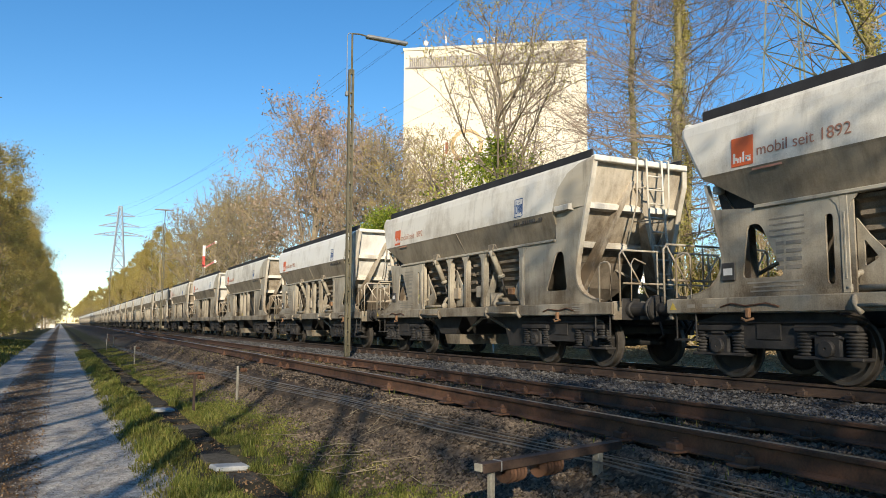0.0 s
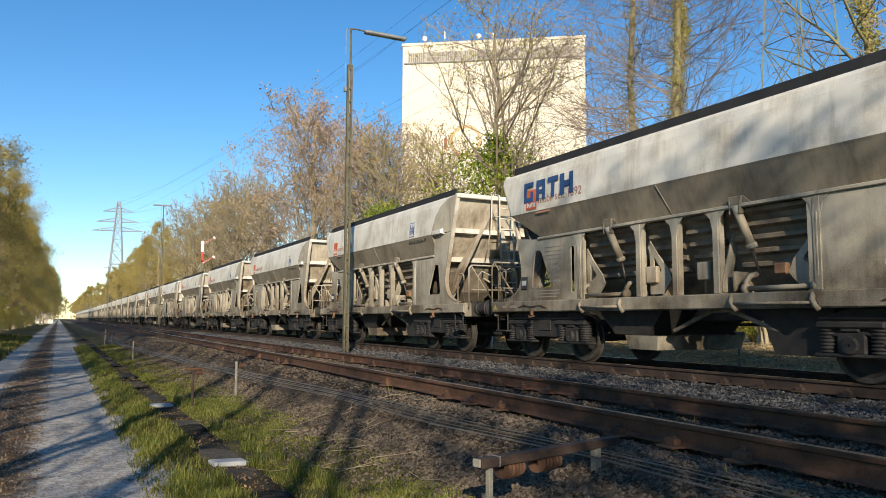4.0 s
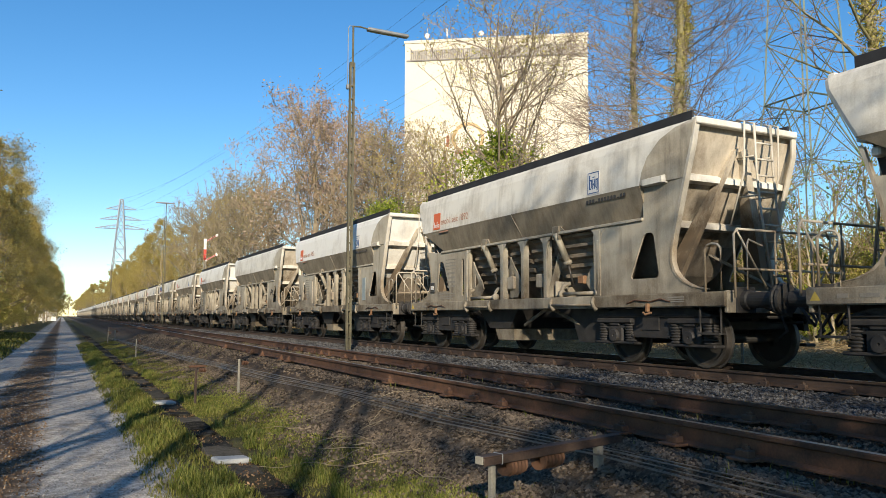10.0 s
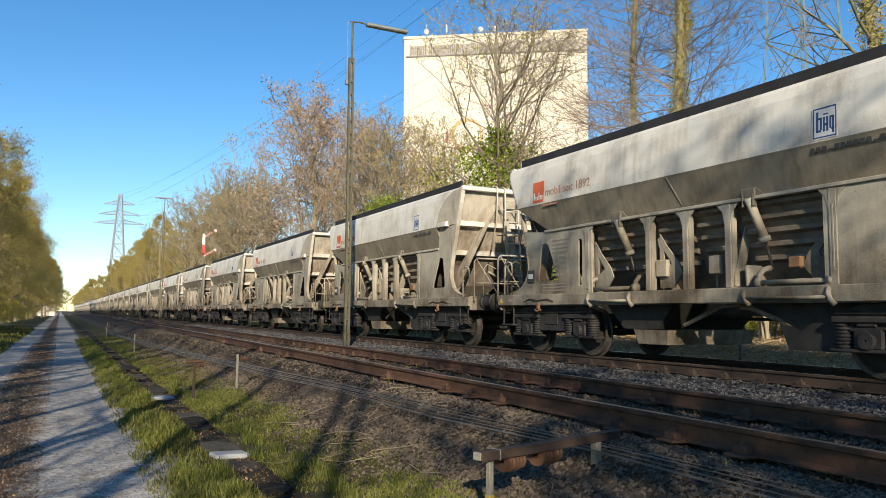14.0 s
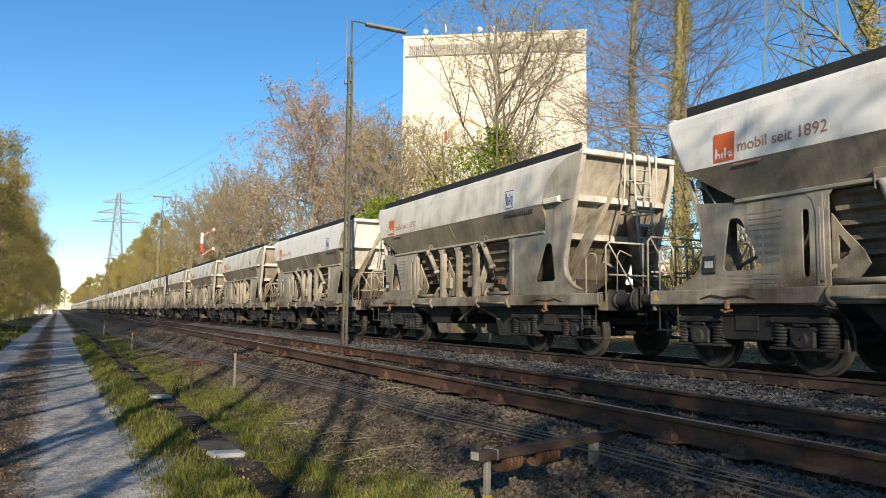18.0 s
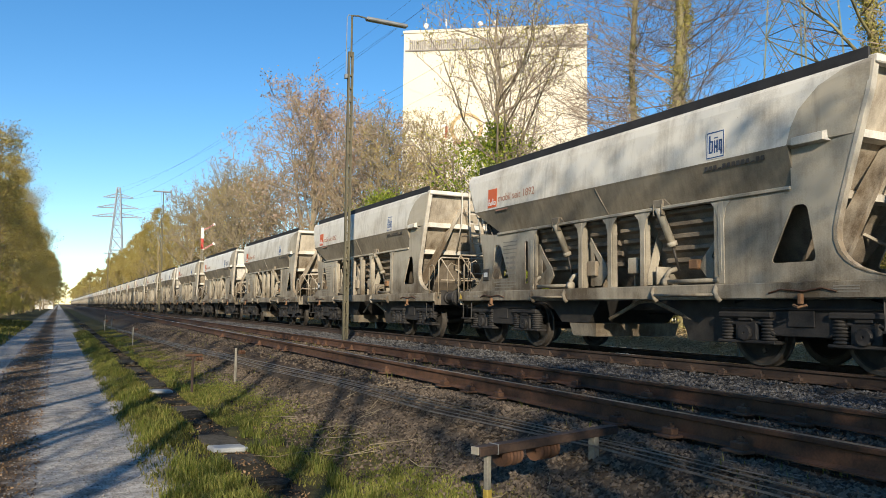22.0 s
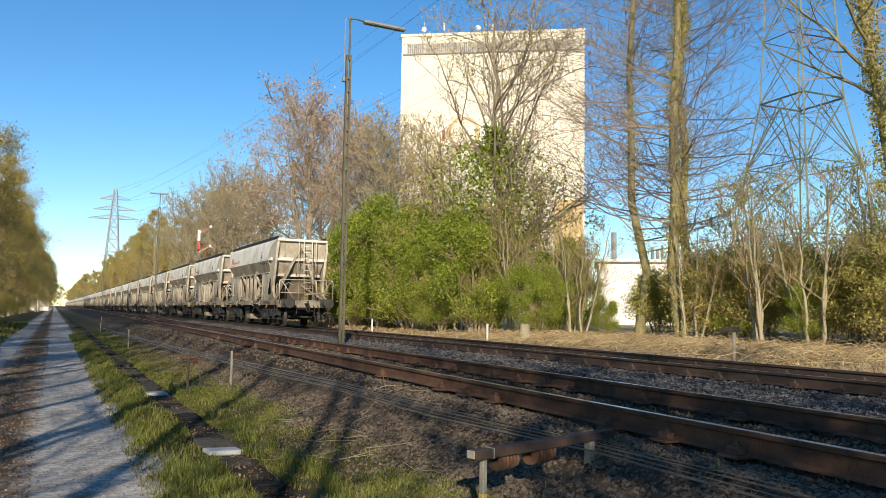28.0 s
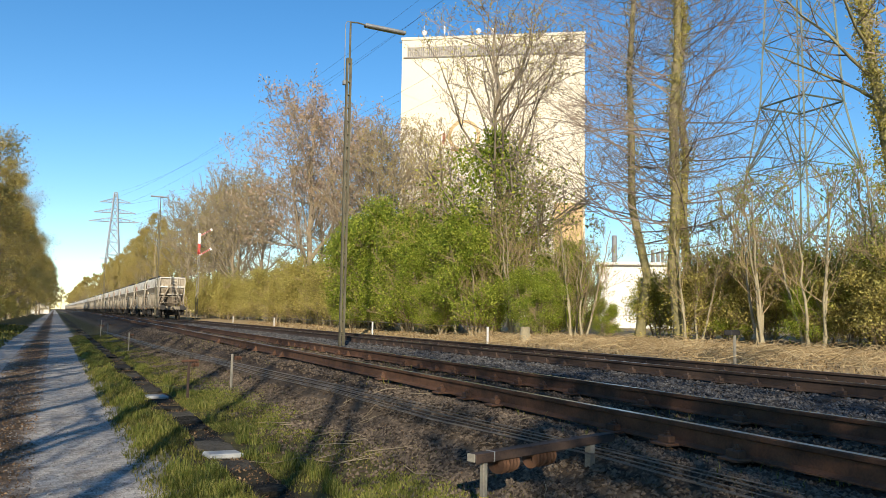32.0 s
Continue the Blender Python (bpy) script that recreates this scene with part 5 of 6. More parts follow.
def tree(name, label, seed, height=12.0, r=0.16, trunk=0.4, depth=3, limbs=12, split=(4, 6), lift=0.12, lean=(0, 0), bark=None, leaf=None, per=3, spread=0.12, size=(0.02, 0.05),
         limb_len=0.4, angle=(30, 65), stems=1, ivy=0.0, bend=0.14, start=0.3, ratio=0.62, fork=(22, 48), limb_r=0.34, round_crown=None, tuft=None, clump=1.0, top=1.0, sprays=None, twig=None):
    """A tree: trunk with limbs, twigs and, where it has them, buds or leaves."""
    rnd = random.Random(seed)
    wood, twigs, tips = Geo(), Geo(), []
    ivy_at = []
    for st in range(stems):
        ang = rnd.uniform(0, 6.28)
        tilt = 0.0 if stems == 1 else rnd.uniform(0.08, 0.3)
        base = Vector((0.25 * math.cos(ang), 0.25 * math.sin(ang), -0.15)) if stems > 1 else Vector((0, 0, -0.15))
        h = height * (rnd.uniform(0.75, 1.0) if stems > 1 else 1)
        pts, rad, n = [], [], 9
        for i in range(n + 1):
            t = i / n
            wob = 0.012 * h
            t *= top
            pts.append(base + Vector((lean[0] * t * h + tilt * math.cos(ang) * t * h + rnd.uniform(-wob, wob) * (i > 0), lean[1] * t * h + tilt * math.sin(ang) * t * h + rnd.uniform(-wob, wob) * (i > 0), t * h)))
            rad.append(r * (1.15 if i == 0 else 1) * (1 - 0.9 * t) + 0.008)
        wood.tube(pts, rad, 8, caps=False)
        for k in range(limbs):
            t = start + (1 - start) * (k + rnd.random()) / limbs
            i = min(int(t * n), n - 1)
            p = pts[i].lerp(pts[i + 1], t * n - i)
            w = rnd.uniform(0, 6.283)
            a = radians(rnd.uniform(*angle))
            d = Vector((math.sin(a) * math.cos(w), math.sin(a) * math.sin(w), math.cos(a)))
            reach = h * limb_len * (1.05 - 0.65 * t) * rnd.uniform(0.75, 1.2)
            if round_crown:
                cz, rx, rz = (q * h for q in round_crown)
                o = Vector((p.x / rx, p.y / rx, (p.z - cz) / rz))
                u = Vector((d.x / rx, d.y / rx, d.z / rz))
                qa, qb, qc = u.dot(u), o.dot(u), o.dot(o) - 1
                reach = limb_len * rnd.uniform(0.8, 1.1) * max(0.12 * h, (-qb + math.sqrt(max(qb * qb - qa * qc, 0.0))) / qa)
            if sprays:
                many, flat, curl, thin = sprays
                spray(rnd, wood, twigs, tips, p, d, reach, max(rad[i] * limb_r, 0.012), len(many), many, flat, curl, thin)
                continue
            grow(rnd, wood, twigs, tips, p, d, reach, max(rad[i] * limb_r, 0.011), depth - 1, bend, split, lift, 5, ratio, fork)
        if ivy:
            for _ in range(int(ivy * 600)):
                t = rnd.random() ** 0.8 * 0.75
                i = min(int(t * n), n - 1)
                p = pts[i].lerp(pts[i + 1], t * n - i)
                w = rnd.uniform(0, 6.28)
                ivy_at.append((p + Vector((math.cos(w), math.sin(w), 0)) * (rad[i] + rnd.uniform(0, 0.16)), Vector((0, 0, 1))))
    t = thing(name, label, "tree" if height > 4 else "shrub")
    part("trunk", wood, bark or M_BARK, t, smooth=True)
    if twigs.v:
        part("twig_crown", twigs, twig or M_TWIG, t)["kind"] = "stuff"
    if clump < 1.0:
        tips = [q for q in tips if noise.noise(q[0] * 1.1 + Vector((seed, 0, 0))) > 0.55 - clump]
    if tuft:
        t0, t1, wide, many, m_tuft = tuft
        at = []
        for _ in range(many):
            q = rnd.uniform(t0, t1)
            i = min(int(q * 9), 8)
            f = math.sin(math.pi * (q - t0) / (t1 - t0)) ** 0.6
            c = pts[i].lerp(pts[i + 1], q * 9 - i) + Vector((rnd.gauss(0, wide * f), rnd.gauss(0, wide * f), rnd.gauss(0, 0.2)))
            if noise.noise(c * 1.3) > -0.12:
                at.append((c, None))
        me = leaf_cards(rnd, at, 3, 0.13, (0.04, 0.09))
        me.materials.append(m_tuft)
        part("ivy_tuft", me, None, t, "green ivy round the trunk")["kind"] = "stuff"
    if leaf and per:
        me = leaf_cards(rnd, tips, per, spread, size)
        me.materials.append(leaf)
        part("crown", me, None, t)["kind"] = "stuff"
    if ivy_at:
        me = leaf_cards(rnd, ivy_at, 5, 0.07, (0.025, 0.05))
        me.materials.append(M_IVY)
        part("ivy", me, None, t)["kind"] = "stuff"
    return t


def at_ground(x, y, turn=0.0, up=0.0):
    return pose(x, y, level(x, y) + up, 0, 0, turn)


def plant(src, places, group=""):
    """Puts a plant at the first place and copies at the others: x, y, turn, size."""
    for k, (x, y, turn, s) in enumerate(places):
        ob = src if k == 0 else copy_thing(src, at_ground(x, y, turn))
        ob.matrix_basis = at_ground(x, y, turn) @ Matrix.Diagonal((s, s, s, 1))
        if group:
            tagged(ob, group=group)
    return src


# behind the main line
plant(tree("broad_tree", "wide bare tree, fresh ivy round its trunk, behind the hedge", 21, 12.6, 0.17, limbs=36, leaf=M_OLIVE, per=3, spread=0.1, size=(0.025, 0.055), limb_len=0.82, angle=(24, 74), start=0.08, limb_r=0.46, round_crown=(0.58, 0.47, 0.48), tuft=(0.14, 0.62, 1.25, 7000, M_LEAF), top=0.92, twig=M_DARKTWIG, sprays=((6, 4, 3), 0.15, 0.4, 0.0095)), [(16.3, 26.8, 40, 1.18)])
plant(tree("many_stemmed_tree", "bare tree with several arching stems and swelling buds", 121, 10.5, 0.1, limbs=12, leaf=M_CATKIN, per=2, spread=0.1, size=(0.025, 0.055), limb_len=0.46, angle=(25, 60), stems=3, start=0.12, limb_r=0.42, ivy=0.4, sprays=((6, 4, 3), 0.1, 0.35, 0.0095)), [(16.6, 31.0, 190, 1.0), (17.2, 36.5, 20, 1.05), (17.6, 24.8, 120, 0.7)], "arching trees behind the hedge")
plant(tree("tall_tree", "tall slender bare tree with layered twigs behind the line", 22, 21.0, 0.15, limbs=70, leaf=M_BUD, per=2, spread=0.07, size=(0.014, 0.03), limb_len=0.25, angle=(68, 98), ivy=1.6, start=0.14, limb_r=0.2, bark=M_ALDER, twig=M_DARKTWIG, sprays=((8, 6), 0.6, 0.35, 0.0075)), [(17.4, 19.4, 0, 1.0)], "slender trees behind the line")
plant(tree("tall_tree", "tall mossy bare tree with layered twigs behind the line", 122, 20.0, 0.17, limbs=70, leaf=M_BUD, per=2, spread=0.07, size=(0.014, 0.03), limb_len=0.25, angle=(66, 98), ivy=2.2, start=0.16, limb_r=0.2, bark=M_ALDER, twig=M_DARKTWIG, sprays=((8, 6), 0.6, 0.35, 0.0075)), [(17.3, 17.35, 130, 1.08), (17.9, 17.9, 250, 0.95)], "slender trees behind the line")
plant(tree("leaning_tree", "leaning ivy-covered tree beside the line", 23, 16.0, 0.19, limbs=18, leaf=M_BUD, per=1, size=(0.015, 0.03), limb_len=0.3, angle=(35, 85), lean=(-0.10, 0.12), ivy=4.0, limb_r=0.36, bark=M_ALDER, twig=M_DARKTWIG, sprays=((6, 5, 3), 0.4, 0.25, 0.007)), [(18.6, 10.6, 0, 1.0)])
plant(tree("brown_tree", "round tree with reddish-brown buds", 24, 14.0, 0.22, limbs=34, leaf=M_BUD, per=5, spread=0.2, size=(0.045, 0.1), limb_len=0.88, angle=(18, 88), start=0.14, round_crown=(0.6, 0.44, 0.42), top=0.85, limb_r=0.42, sprays=((6, 4, 3), 0.1, 0.4, 0.018)), [(17.6, 57.5, 0, 1.34), (19.8, 49.0, 140, 1.0), (20.5, 63.0, 40, 1.0)], "budding trees behind the line")
plant(tree("grey_tree", "bare grey spreading tree", 25, 13.0, 0.2, limbs=32, leaf=M_CATKIN, per=2, spread=0.12, size=(0.035, 0.07), limb_len=0.88, angle=(18, 88), start=0.14, round_crown=(0.58, 0.46, 0.43), top=0.85, limb_r=0.42, twig=M_BARK, sprays=((6, 4, 3), 0.1, 0.4, 0.021)), [(17.0, 83.0, 0, 1.28), (19.5, 92.0, 90, 1.3), (18.4, 42.5, 200, 1.0), (17.5, 72.0, 10, 1.1), (18.0, 100.0, 70, 1.35), (16.5, 110.0, 230, 1.3)], "grey trees behind the line")
yellow = tree("catkin_tree", "tree hazed with yellow-brown catkins", 26, 15.0, 0.2, depth=4, limbs=18, split=(4, 5), leaf=M_CATKIN, per=5, spread=0.25, size=(0.05, 0.11), limb_len=0.55, angle=(25, 80), start=0.1, round_crown=(0.54, 0.38, 0.46))
rnd = random.Random(5)
plant(yellow, [(18 + rnd.uniform(-2, 5), 108 + 10 * i + rnd.uniform(-3, 3), rnd.uniform(0, 360), rnd.uniform(0.94, 1.2) * (1 + 0.06 * min(1, i / 9))) for i in range(30)], "far trees behind the line")
far_end = [(-15 + 1.9 * i, 360 + 9 * (i % 3), 40.0 * i, 0.9 + 0.1 * (i % 2)) for i in range(8)]
far_end += [(13.5 + 1.6 * (i % 3), 420 + 34 * i, 63.0 * i, 1.1 + 0.1 * (i % 3)) for i in range(14)] + [(-26 + 6.5 * i, 930 + 20 * (i % 2), 50.0 * i, 1.2 + 0.15 * (i % 3)) for i in range(11)]
plant(copy_thing(yellow, at_ground(-17, 352)), [(-17, 352, 0, 1.0)] + far_end, "trees at the far end of the path")
left = tree("willow_tree", "tree with a haze of yellow catkins beside the path", 27, 13.0, 0.18, depth=4, limbs=18, split=(4, 5), leaf=M_CATKIN, per=9, spread=0.22, size=(0.03, 0.07), limb_len=0.55, angle=(25, 80), start=0.06, round_crown=(0.5, 0.36, 0.5))
plant(left, [(-5.0 - rnd.uniform(0, 1.4) + 0.0045 * i * i, 46 + 7.0 * i + rnd.uniform(-2, 2), rnd.uniform(0, 360), rnd.uniform(0.98, 1.18)) for i in range(30)], "trees along the path")
# trees behind and beside the camera that shade the ground
bare = tree("path_tree", "bare tree beside the path", 28, 11.0, 0.13, depth=3, limbs=12, split=(3, 5), leaf=M_CATKIN, per=1, spread=0.2, size=(0.03, 0.06), limb_len=0.36, angle=(25, 60), start=0.25)
plant(bare, [(-5.2 + rnd.uniform(-0.9, 0.7), -9 + 2.3 * i + rnd.uniform(-0.7, 0.7), rnd.uniform(0, 360), rnd.uniform(0.9, 1.2)) for i in range(17)], "trees along the path")
tall = tree("shade_tree", "bare tree with a budding crown behind the path", 30, 13.5, 0.16, depth=3, limbs=16, split=(4, 5), leaf=M_CATKIN, per=2, spread=0.3, size=(0.07, 0.14), limb_len=0.36, angle=(30, 70), start=0.35)
plant(tall, [(-3.4, -12.5, 0, 1.0), (0.2, -13.5, 80, 0.85)] + [(-9.2 - 0.9 * (i % 2), 9.0 + 4.4 * i, 67.0 * i, 1.08 + 0.1 * (i % 3)) for i in range(6)], "trees behind the path")
dense = tree("thicket_tree", "leafy small tree behind the path", 29, 6.6, 0.1, depth=3, limbs=14, split=(4, 6), leaf=M_LEAFDARK, per=3, spread=0.34, size=(0.07, 0.14), limb_len=0.42, angle=(25, 75), start=0.08)
plant(dense, [(-2.6, -9.6, 0, 1.38), (-0.8, -8.8, 120, 0.92), (1.3, -9.4, 250, 0.88), (3.4, -9.6, 60, 0.85), (5.4, -10.0, 10, 1.0), (7.3, -9.8, 200, 0.9)], "small trees behind the path")
plant(copy_thing(dense, at_ground(-6.4, -1.0)), [(-6.6 + 0.8 * (i % 2), 6.0 + 7.5 * i, 77.0 * i, 0.75 + 0.1 * (i % 3)) for i in range(8)], "small trees along the path")
# green hedge
bush = tree("green_bush", "uneven bush in fresh green leaf", 31, 4.6, 0.045, depth=3, limbs=16, split=(4, 6), leaf=M_LEAF, per=13, spread=0.18, size=(0.025, 0.06), limb_len=0.42, angle=(12, 70), stems=5, start=0.0, bark=M_BARK, clump=0.62)
rnd = random.Random(17)
plant(bush, [(15.0 + rnd.uniform(-0.7, 1.1) + 0.05 * max(0, 30 - y), y + rnd.uniform(-0.5, 0.5), rnd.uniform(0, 360), sz) for y, sz in ((39.5, 1.05), (38.2, 1.25), (36.6, 1.35), (35.0, 0.95), (33.4, 1.2), (32.0, 0.8), (30.6, 1.05), (29.2, 0.75), (27.8, 1.0), (26.4, 0.8), (25.0, 1.0), (23.4, 0.65), (22.2, 0.75), (37.2, 1.4), (31.4, 1.15), (26.0, 1.1))]
      + [(14.2 + rnd.uniform(-0.4, 0.5) + 0.07 * max(0, 30 - y), y + rnd.uniform(-0.6, 0.6), rnd.uniform(0, 360), rnd.uniform(0.3, 0.62)) for y in (39.5, 37.2, 34.4, 32.3, 29.6, 27.6, 25.2, 23.0, 21.2)]
      + [(18.3 + rnd.uniform(-0.6, 0.9) + 0.12 * max(0, 14 - y), y, rnd.uniform(0, 360), rnd.uniform(0.35, 0.55)) for y in (16.2, 13.4, 12.0, 10.8, 9.6)]
      + [(16.7, 21.6, 80, 0.55), (17.0, 20.6, 210, 0.3)], "hedge bushes")
olive = tree("olive_bush", "brushy bush in olive-brown bud", 34, 3.6, 0.035, depth=3, limbs=16, split=(4, 5), leaf=M_OLIVE, per=9, spread=0.18, size=(0.03, 0.07), limb_len=0.45, angle=(12, 75), stems=5, start=0.0, clump=0.72)
plant(olive, [(15.8 + rnd.uniform(-0.7, 0.9), 41 + 2.6 * i + rnd.uniform(-0.6, 0.6), rnd.uniform(0, 360), rnd.uniform(0.75, 1.25)) for i in range(22)]
      + [(16.2 + rnd.uniform(-1, 1), 105 + 11 * i, rnd.uniform(0, 360), rnd.uniform(1.0, 1.6)) for i in range(12)]
      + [(18.6 + rnd.uniform(-0.7, 1.2) + 0.12 * max(0, 14 - y), y, rnd.uniform(0, 360), rnd.uniform(0.45, 0.8)) for y in (18.9, 16.8, 15.4, 14.1, 12.8, 11.5, 10.2, 9.0)]
      + [(-5.4 + 0.002 * i * i, 50 + 8 * i, rnd.uniform(0, 360), rnd.uniform(0.6, 1.1)) for i in range(16)], "brushy bushes")
scrub = tree("bare_shrub", "slender many-stemmed shrub with pale sunlit bark", 32, 4.8, 0.036, depth=3, limbs=11, split=(3, 5), leaf=M_LEAF, per=1, spread=0.1, size=(0.02, 0.045), limb_len=0.4, angle=(20, 55), stems=4, start=0.2, bark=M_PALEBARK)
plant(scrub, [(17.0, 16.6, 0, 0.9), (17.6, 14.4, 90, 1.1), (15.8, 20.6, 10, 1.0), (16.4, 21.6, 220, 0.8), (18.6, 11.6, 300, 1.0), (16.5, 43.0, 60, 1.1), (15.8, 50.0, 260, 1.0), (17.0, 54.0, 20, 1.0), (16.0, 62.0, 100, 1.0), (17.5, 70.0, 20, 1.1), (17.5, 80.0, 220, 1.2), (15.4, 40.5, 140, 0.9), (15.5, 46.0, 10, 0.9), (15.6, 24.0, 100, 1.2), (14.8, 27.0, 20, 1.0), (18.0, 13.2, 150, 1.1), (19.0, 15.8, 30, 1.1), (20.2, 12.6, 80, 1.2)], "shrubs behind the line")
dark = tree("low_bush", "low olive green bush", 33, 2.4, 0.03, depth=3, limbs=12, split=(4, 6), leaf=M_LEAFDARK, per=7, spread=0.2, size=(0.025, 0.055), limb_len=0.6, angle=(15, 70), stems=5, start=0.05, clump=0.75)
plant(dark, [(19.5, 17.2, 0, 1.0), (20.5, 14.8, 60, 1.1), (19.4, 12.4, 120, 1.0), (20.2, 10.2, 200, 1.1), (22.0, 18.5, 20, 1.2), (18.5, 19.5, 90, 0.85), (23.0, 13.0, 20, 1.3), (19.8, 8.6, 20, 1.1), (22.0, 8.0, 70, 1.2), (24.5, 16.5, 170, 1.4), (26.0, 11.0, 80, 1.5), (17.2, 45.0, 10, 1.0), (16.6, 48.0, 80, 1.0), (17.2, 52.5, 120, 1.1), (17.5, 58.0, 0, 1.1), (17.0, 65.0, 40, 1.2), (-5.4, 48, 0, 0.6), (-5.2, 56, 50, 0.7), (-5.5, 64, 90, 0.8), (-5.2, 74, 140, 0.8)], "low bushes")
# ---- lamps, posts, signal
def lamp_post(name, label, at, height, arm):
    t = thing(name, label, "street lamp", at)
    for s in (-1, 1):
        g = Geo().box(s * 0.075 - 0.012, s * 0.075 + 0.012, -0.055, 0.055, -0.3, height - 1.2, 0.004)
        g.box(min(s * 0.03, s * 0.085), max(s * 0.03, s * 0.085), -0.057, -0.045, -0.3, height - 1.2)
        g.box(min(s * 0.03, s * 0.085), max(s * 0.03, s * 0.085), 0.045, 0.057, -0.3, height - 1.2)
        part("channel", g, M_POLE, t)
    step = Geo().box(-0.075, 0.075, -0.05, 0.05, -0.02, 0.02, 0.004).mesh("batten", M_POLE)
    for i in range(int((height - 1.6) / 0.42)):
        part("batten", step, None, t, at=pose(0, 0, 0.4 + 0.42 * i))
    part("upper_tube", Geo().tube([(0.02, 0, height - 1.35), (0.02, 0, height + 0.02)], 0.035, 8), M_POLE, t)
    part("cable_pipe", Geo().tube([(-0.16, -0.04, height - 2.0), (-0.16, -0.04, height - 0.1), (-0.1, -0.02, height), (0.02, 0, height)], 0.014, 5), M_GALV, t)
    part("junction_box", Geo().box(-0.2, -0.12, -0.1, 0.02, height - 2.1, height - 1.95, 0.01), M_GALV, t)
    part("arm", Geo().tube([(0, 0, height), (arm[0] * 0.5, 0, height + 0.03), (arm[0] + 0.1, 0, height)], 0.025, 6), M_POLE, t)
    part("lamp_housing", Geo().box(arm[0], arm[1], -0.11, 0.11, height - 0.06, height + 0.05, 0.03), M_GALV, t, "long grey lamp housing")
    return t


lamp_post("street_lamp", "tall lichen-grown lamp post of two steel channels between the tracks", at_ground(7.95, 22.2), 10.35, (0.5, 1.95))
lamp_post("street_lamp", "tall lamp post between the tracks with a long housing", at_ground(7.95, 71.0), 11.2, (-0.85, 0.75))
lamp_post("street_lamp", "tall lamp post far along the line", at_ground(13.4, 118.0), 11.2, (-0.85, 0.75))
lamp_post("street_lamp", "tall lamp post far along the line", at_ground(8.3, 160.0), 11.0, (-0.85, 0.75))


def semaphore(at):
    t = thing("semaphore_signal", "two-arm semaphore signal with a red and white banded lattice mast", "railway signal", at)
    for i in range(8):
        m = M_WHITE if i % 2 else M_SIGRED
        if i < 6:
            m = M_POSTGREY
        g = Geo()
        for s in (-1, 1):
            for q in (-1, 1):
                g.box(s * 0.1 - 0.025, s * 0.1 + 0.025, q * 0.1 - 0.025, q * 0.1 + 0.025, i * 1.12, i * 1.12 + 1.12)
        for q in (-1, 1):
            g.tube([(-0.1, q * 0.1, i * 1.12), (0.1, q * 0.1, i * 1.12 + 1.12)], 0.03, 4)
        if i > 5:
            g.box(-0.14, 0.14, -0.1, 0.1, i * 1.12, i * 1.12 + 1.1, 0.02)
        part("mast_section", g, m, t)
    for z, up in ((8.6, 32), (6.6, 32)):
        a = part("signal_arm", Geo().box(0.1, 1.3, -0.02, 0.02, -0.06, 0.06, 0.01).lathe([(-0.02, 0), (-0.02, 0.15), (0.02, 0.15), (0.02, 0)], 1, 16, (1.35, 0, 0)), M_WHITE, t, "white arm with a red rim, raised", at=pose(0, -0.25, z, 0, -up, 0))
        part("arm_stripe", Geo().box(0.2, 1.3, -0.03, -0.022, -0.04, 0.04), M_SIGRED, a)
    part("base", Geo().box(-0.4, 0.4, -0.4, 0.4, -0.3, 0.15, 0.03), M_CONCRETE, t)
    return t


semaphore(at_ground(13.0, 80.5, -12))


def white_post(x, y, h=0.52):
    t = thing("marker_post", "short white post beside the main line", "post", at_ground(x, y, 10), "white posts along the line")
    part("shaft", Geo().box(-0.028, 0.028, -0.028, 0.028, -0.2, h, 0.008), M_WHITE, t)
    part("cap", Geo().box(-0.034, 0.034, -0.034, 0.034, h, h + 0.03, 0.008), M_WHITE, t)


for x, y in ((12.25, 20.6), (12.2, 30.2), (12.2, 46.5), (12.2, 58.6)):
    white_post(x, y)


def low_sign(x, y):
    t = thing("low_sign", "small dark panel on a short post beyond the line", "sign", at_ground(x, y, 20))
    part("post", Geo().box(-0.025, 0.025, -0.025, 0.025, -0.2, 0.58, 0.006), M_POSTGREY, t)
    part("panel", Geo().box(-0.23, 0.23, -0.03, 0.12, 0.58, 0.68, 0.012), M_UNDER, t)


low_sign(12.25, 10.85)


def wire_fence():
    t = thing("wire_fence", "single strand of wire along the white posts", "fence")
    for y0, y1 in ((20.6, 30.2), (30.2, 46.5), (46.5, 58.6)):
        part("strand", Geo().tube([(12.22, y0, level(12.22, y0) + 0.55), (12.2, (y0 + y1) / 2, level(12.2, (y0 + y1) / 2) + 0.5), (12.2, y1, level(12.2, y1) + 0.55)], 0.008, 4), M_WIRE, t)


wire_fence()


def stump(x, y):
    g = Geo().lathe([(-0.1, 0.2), (0.05, 0.19), (0.3, 0.16), (0.46, 0.15), (0.48, 0.13), (0.47, 0.0)], 2, 14)
    solid("tree_stump", g, M_PALEBARK, "weathered sawn tree stump in front of the hedge", "stump", at_ground(x, y))


stump(13.4, 20.2)


def wire_post(x, y, h, mat, label, head=False):
    t = thing("wire_post", label, "post", at_ground(x, y, 15), "posts of the signal wires")
    part("shaft", Geo().box(-0.018, 0.018, -0.016, 0.016, -0.25, h, 0.005), mat, t)
    if head:
        part("cross_bar", Geo().box(-0.12, 0.16, -0.02, 0.02, h - 0.025, h + 0.01, 0.006), M_RAIL, t)
    for k in range(3):
        part("pulley", Geo().lathe([(-0.01, 0), (-0.01, 0.035), (0, 0.028), (0.01, 0.035), (0.01, 0)], 0, 10, (0.05 + 0.04 * k, -0.04, h - 0.07)), M_RAIL, t)
    return t


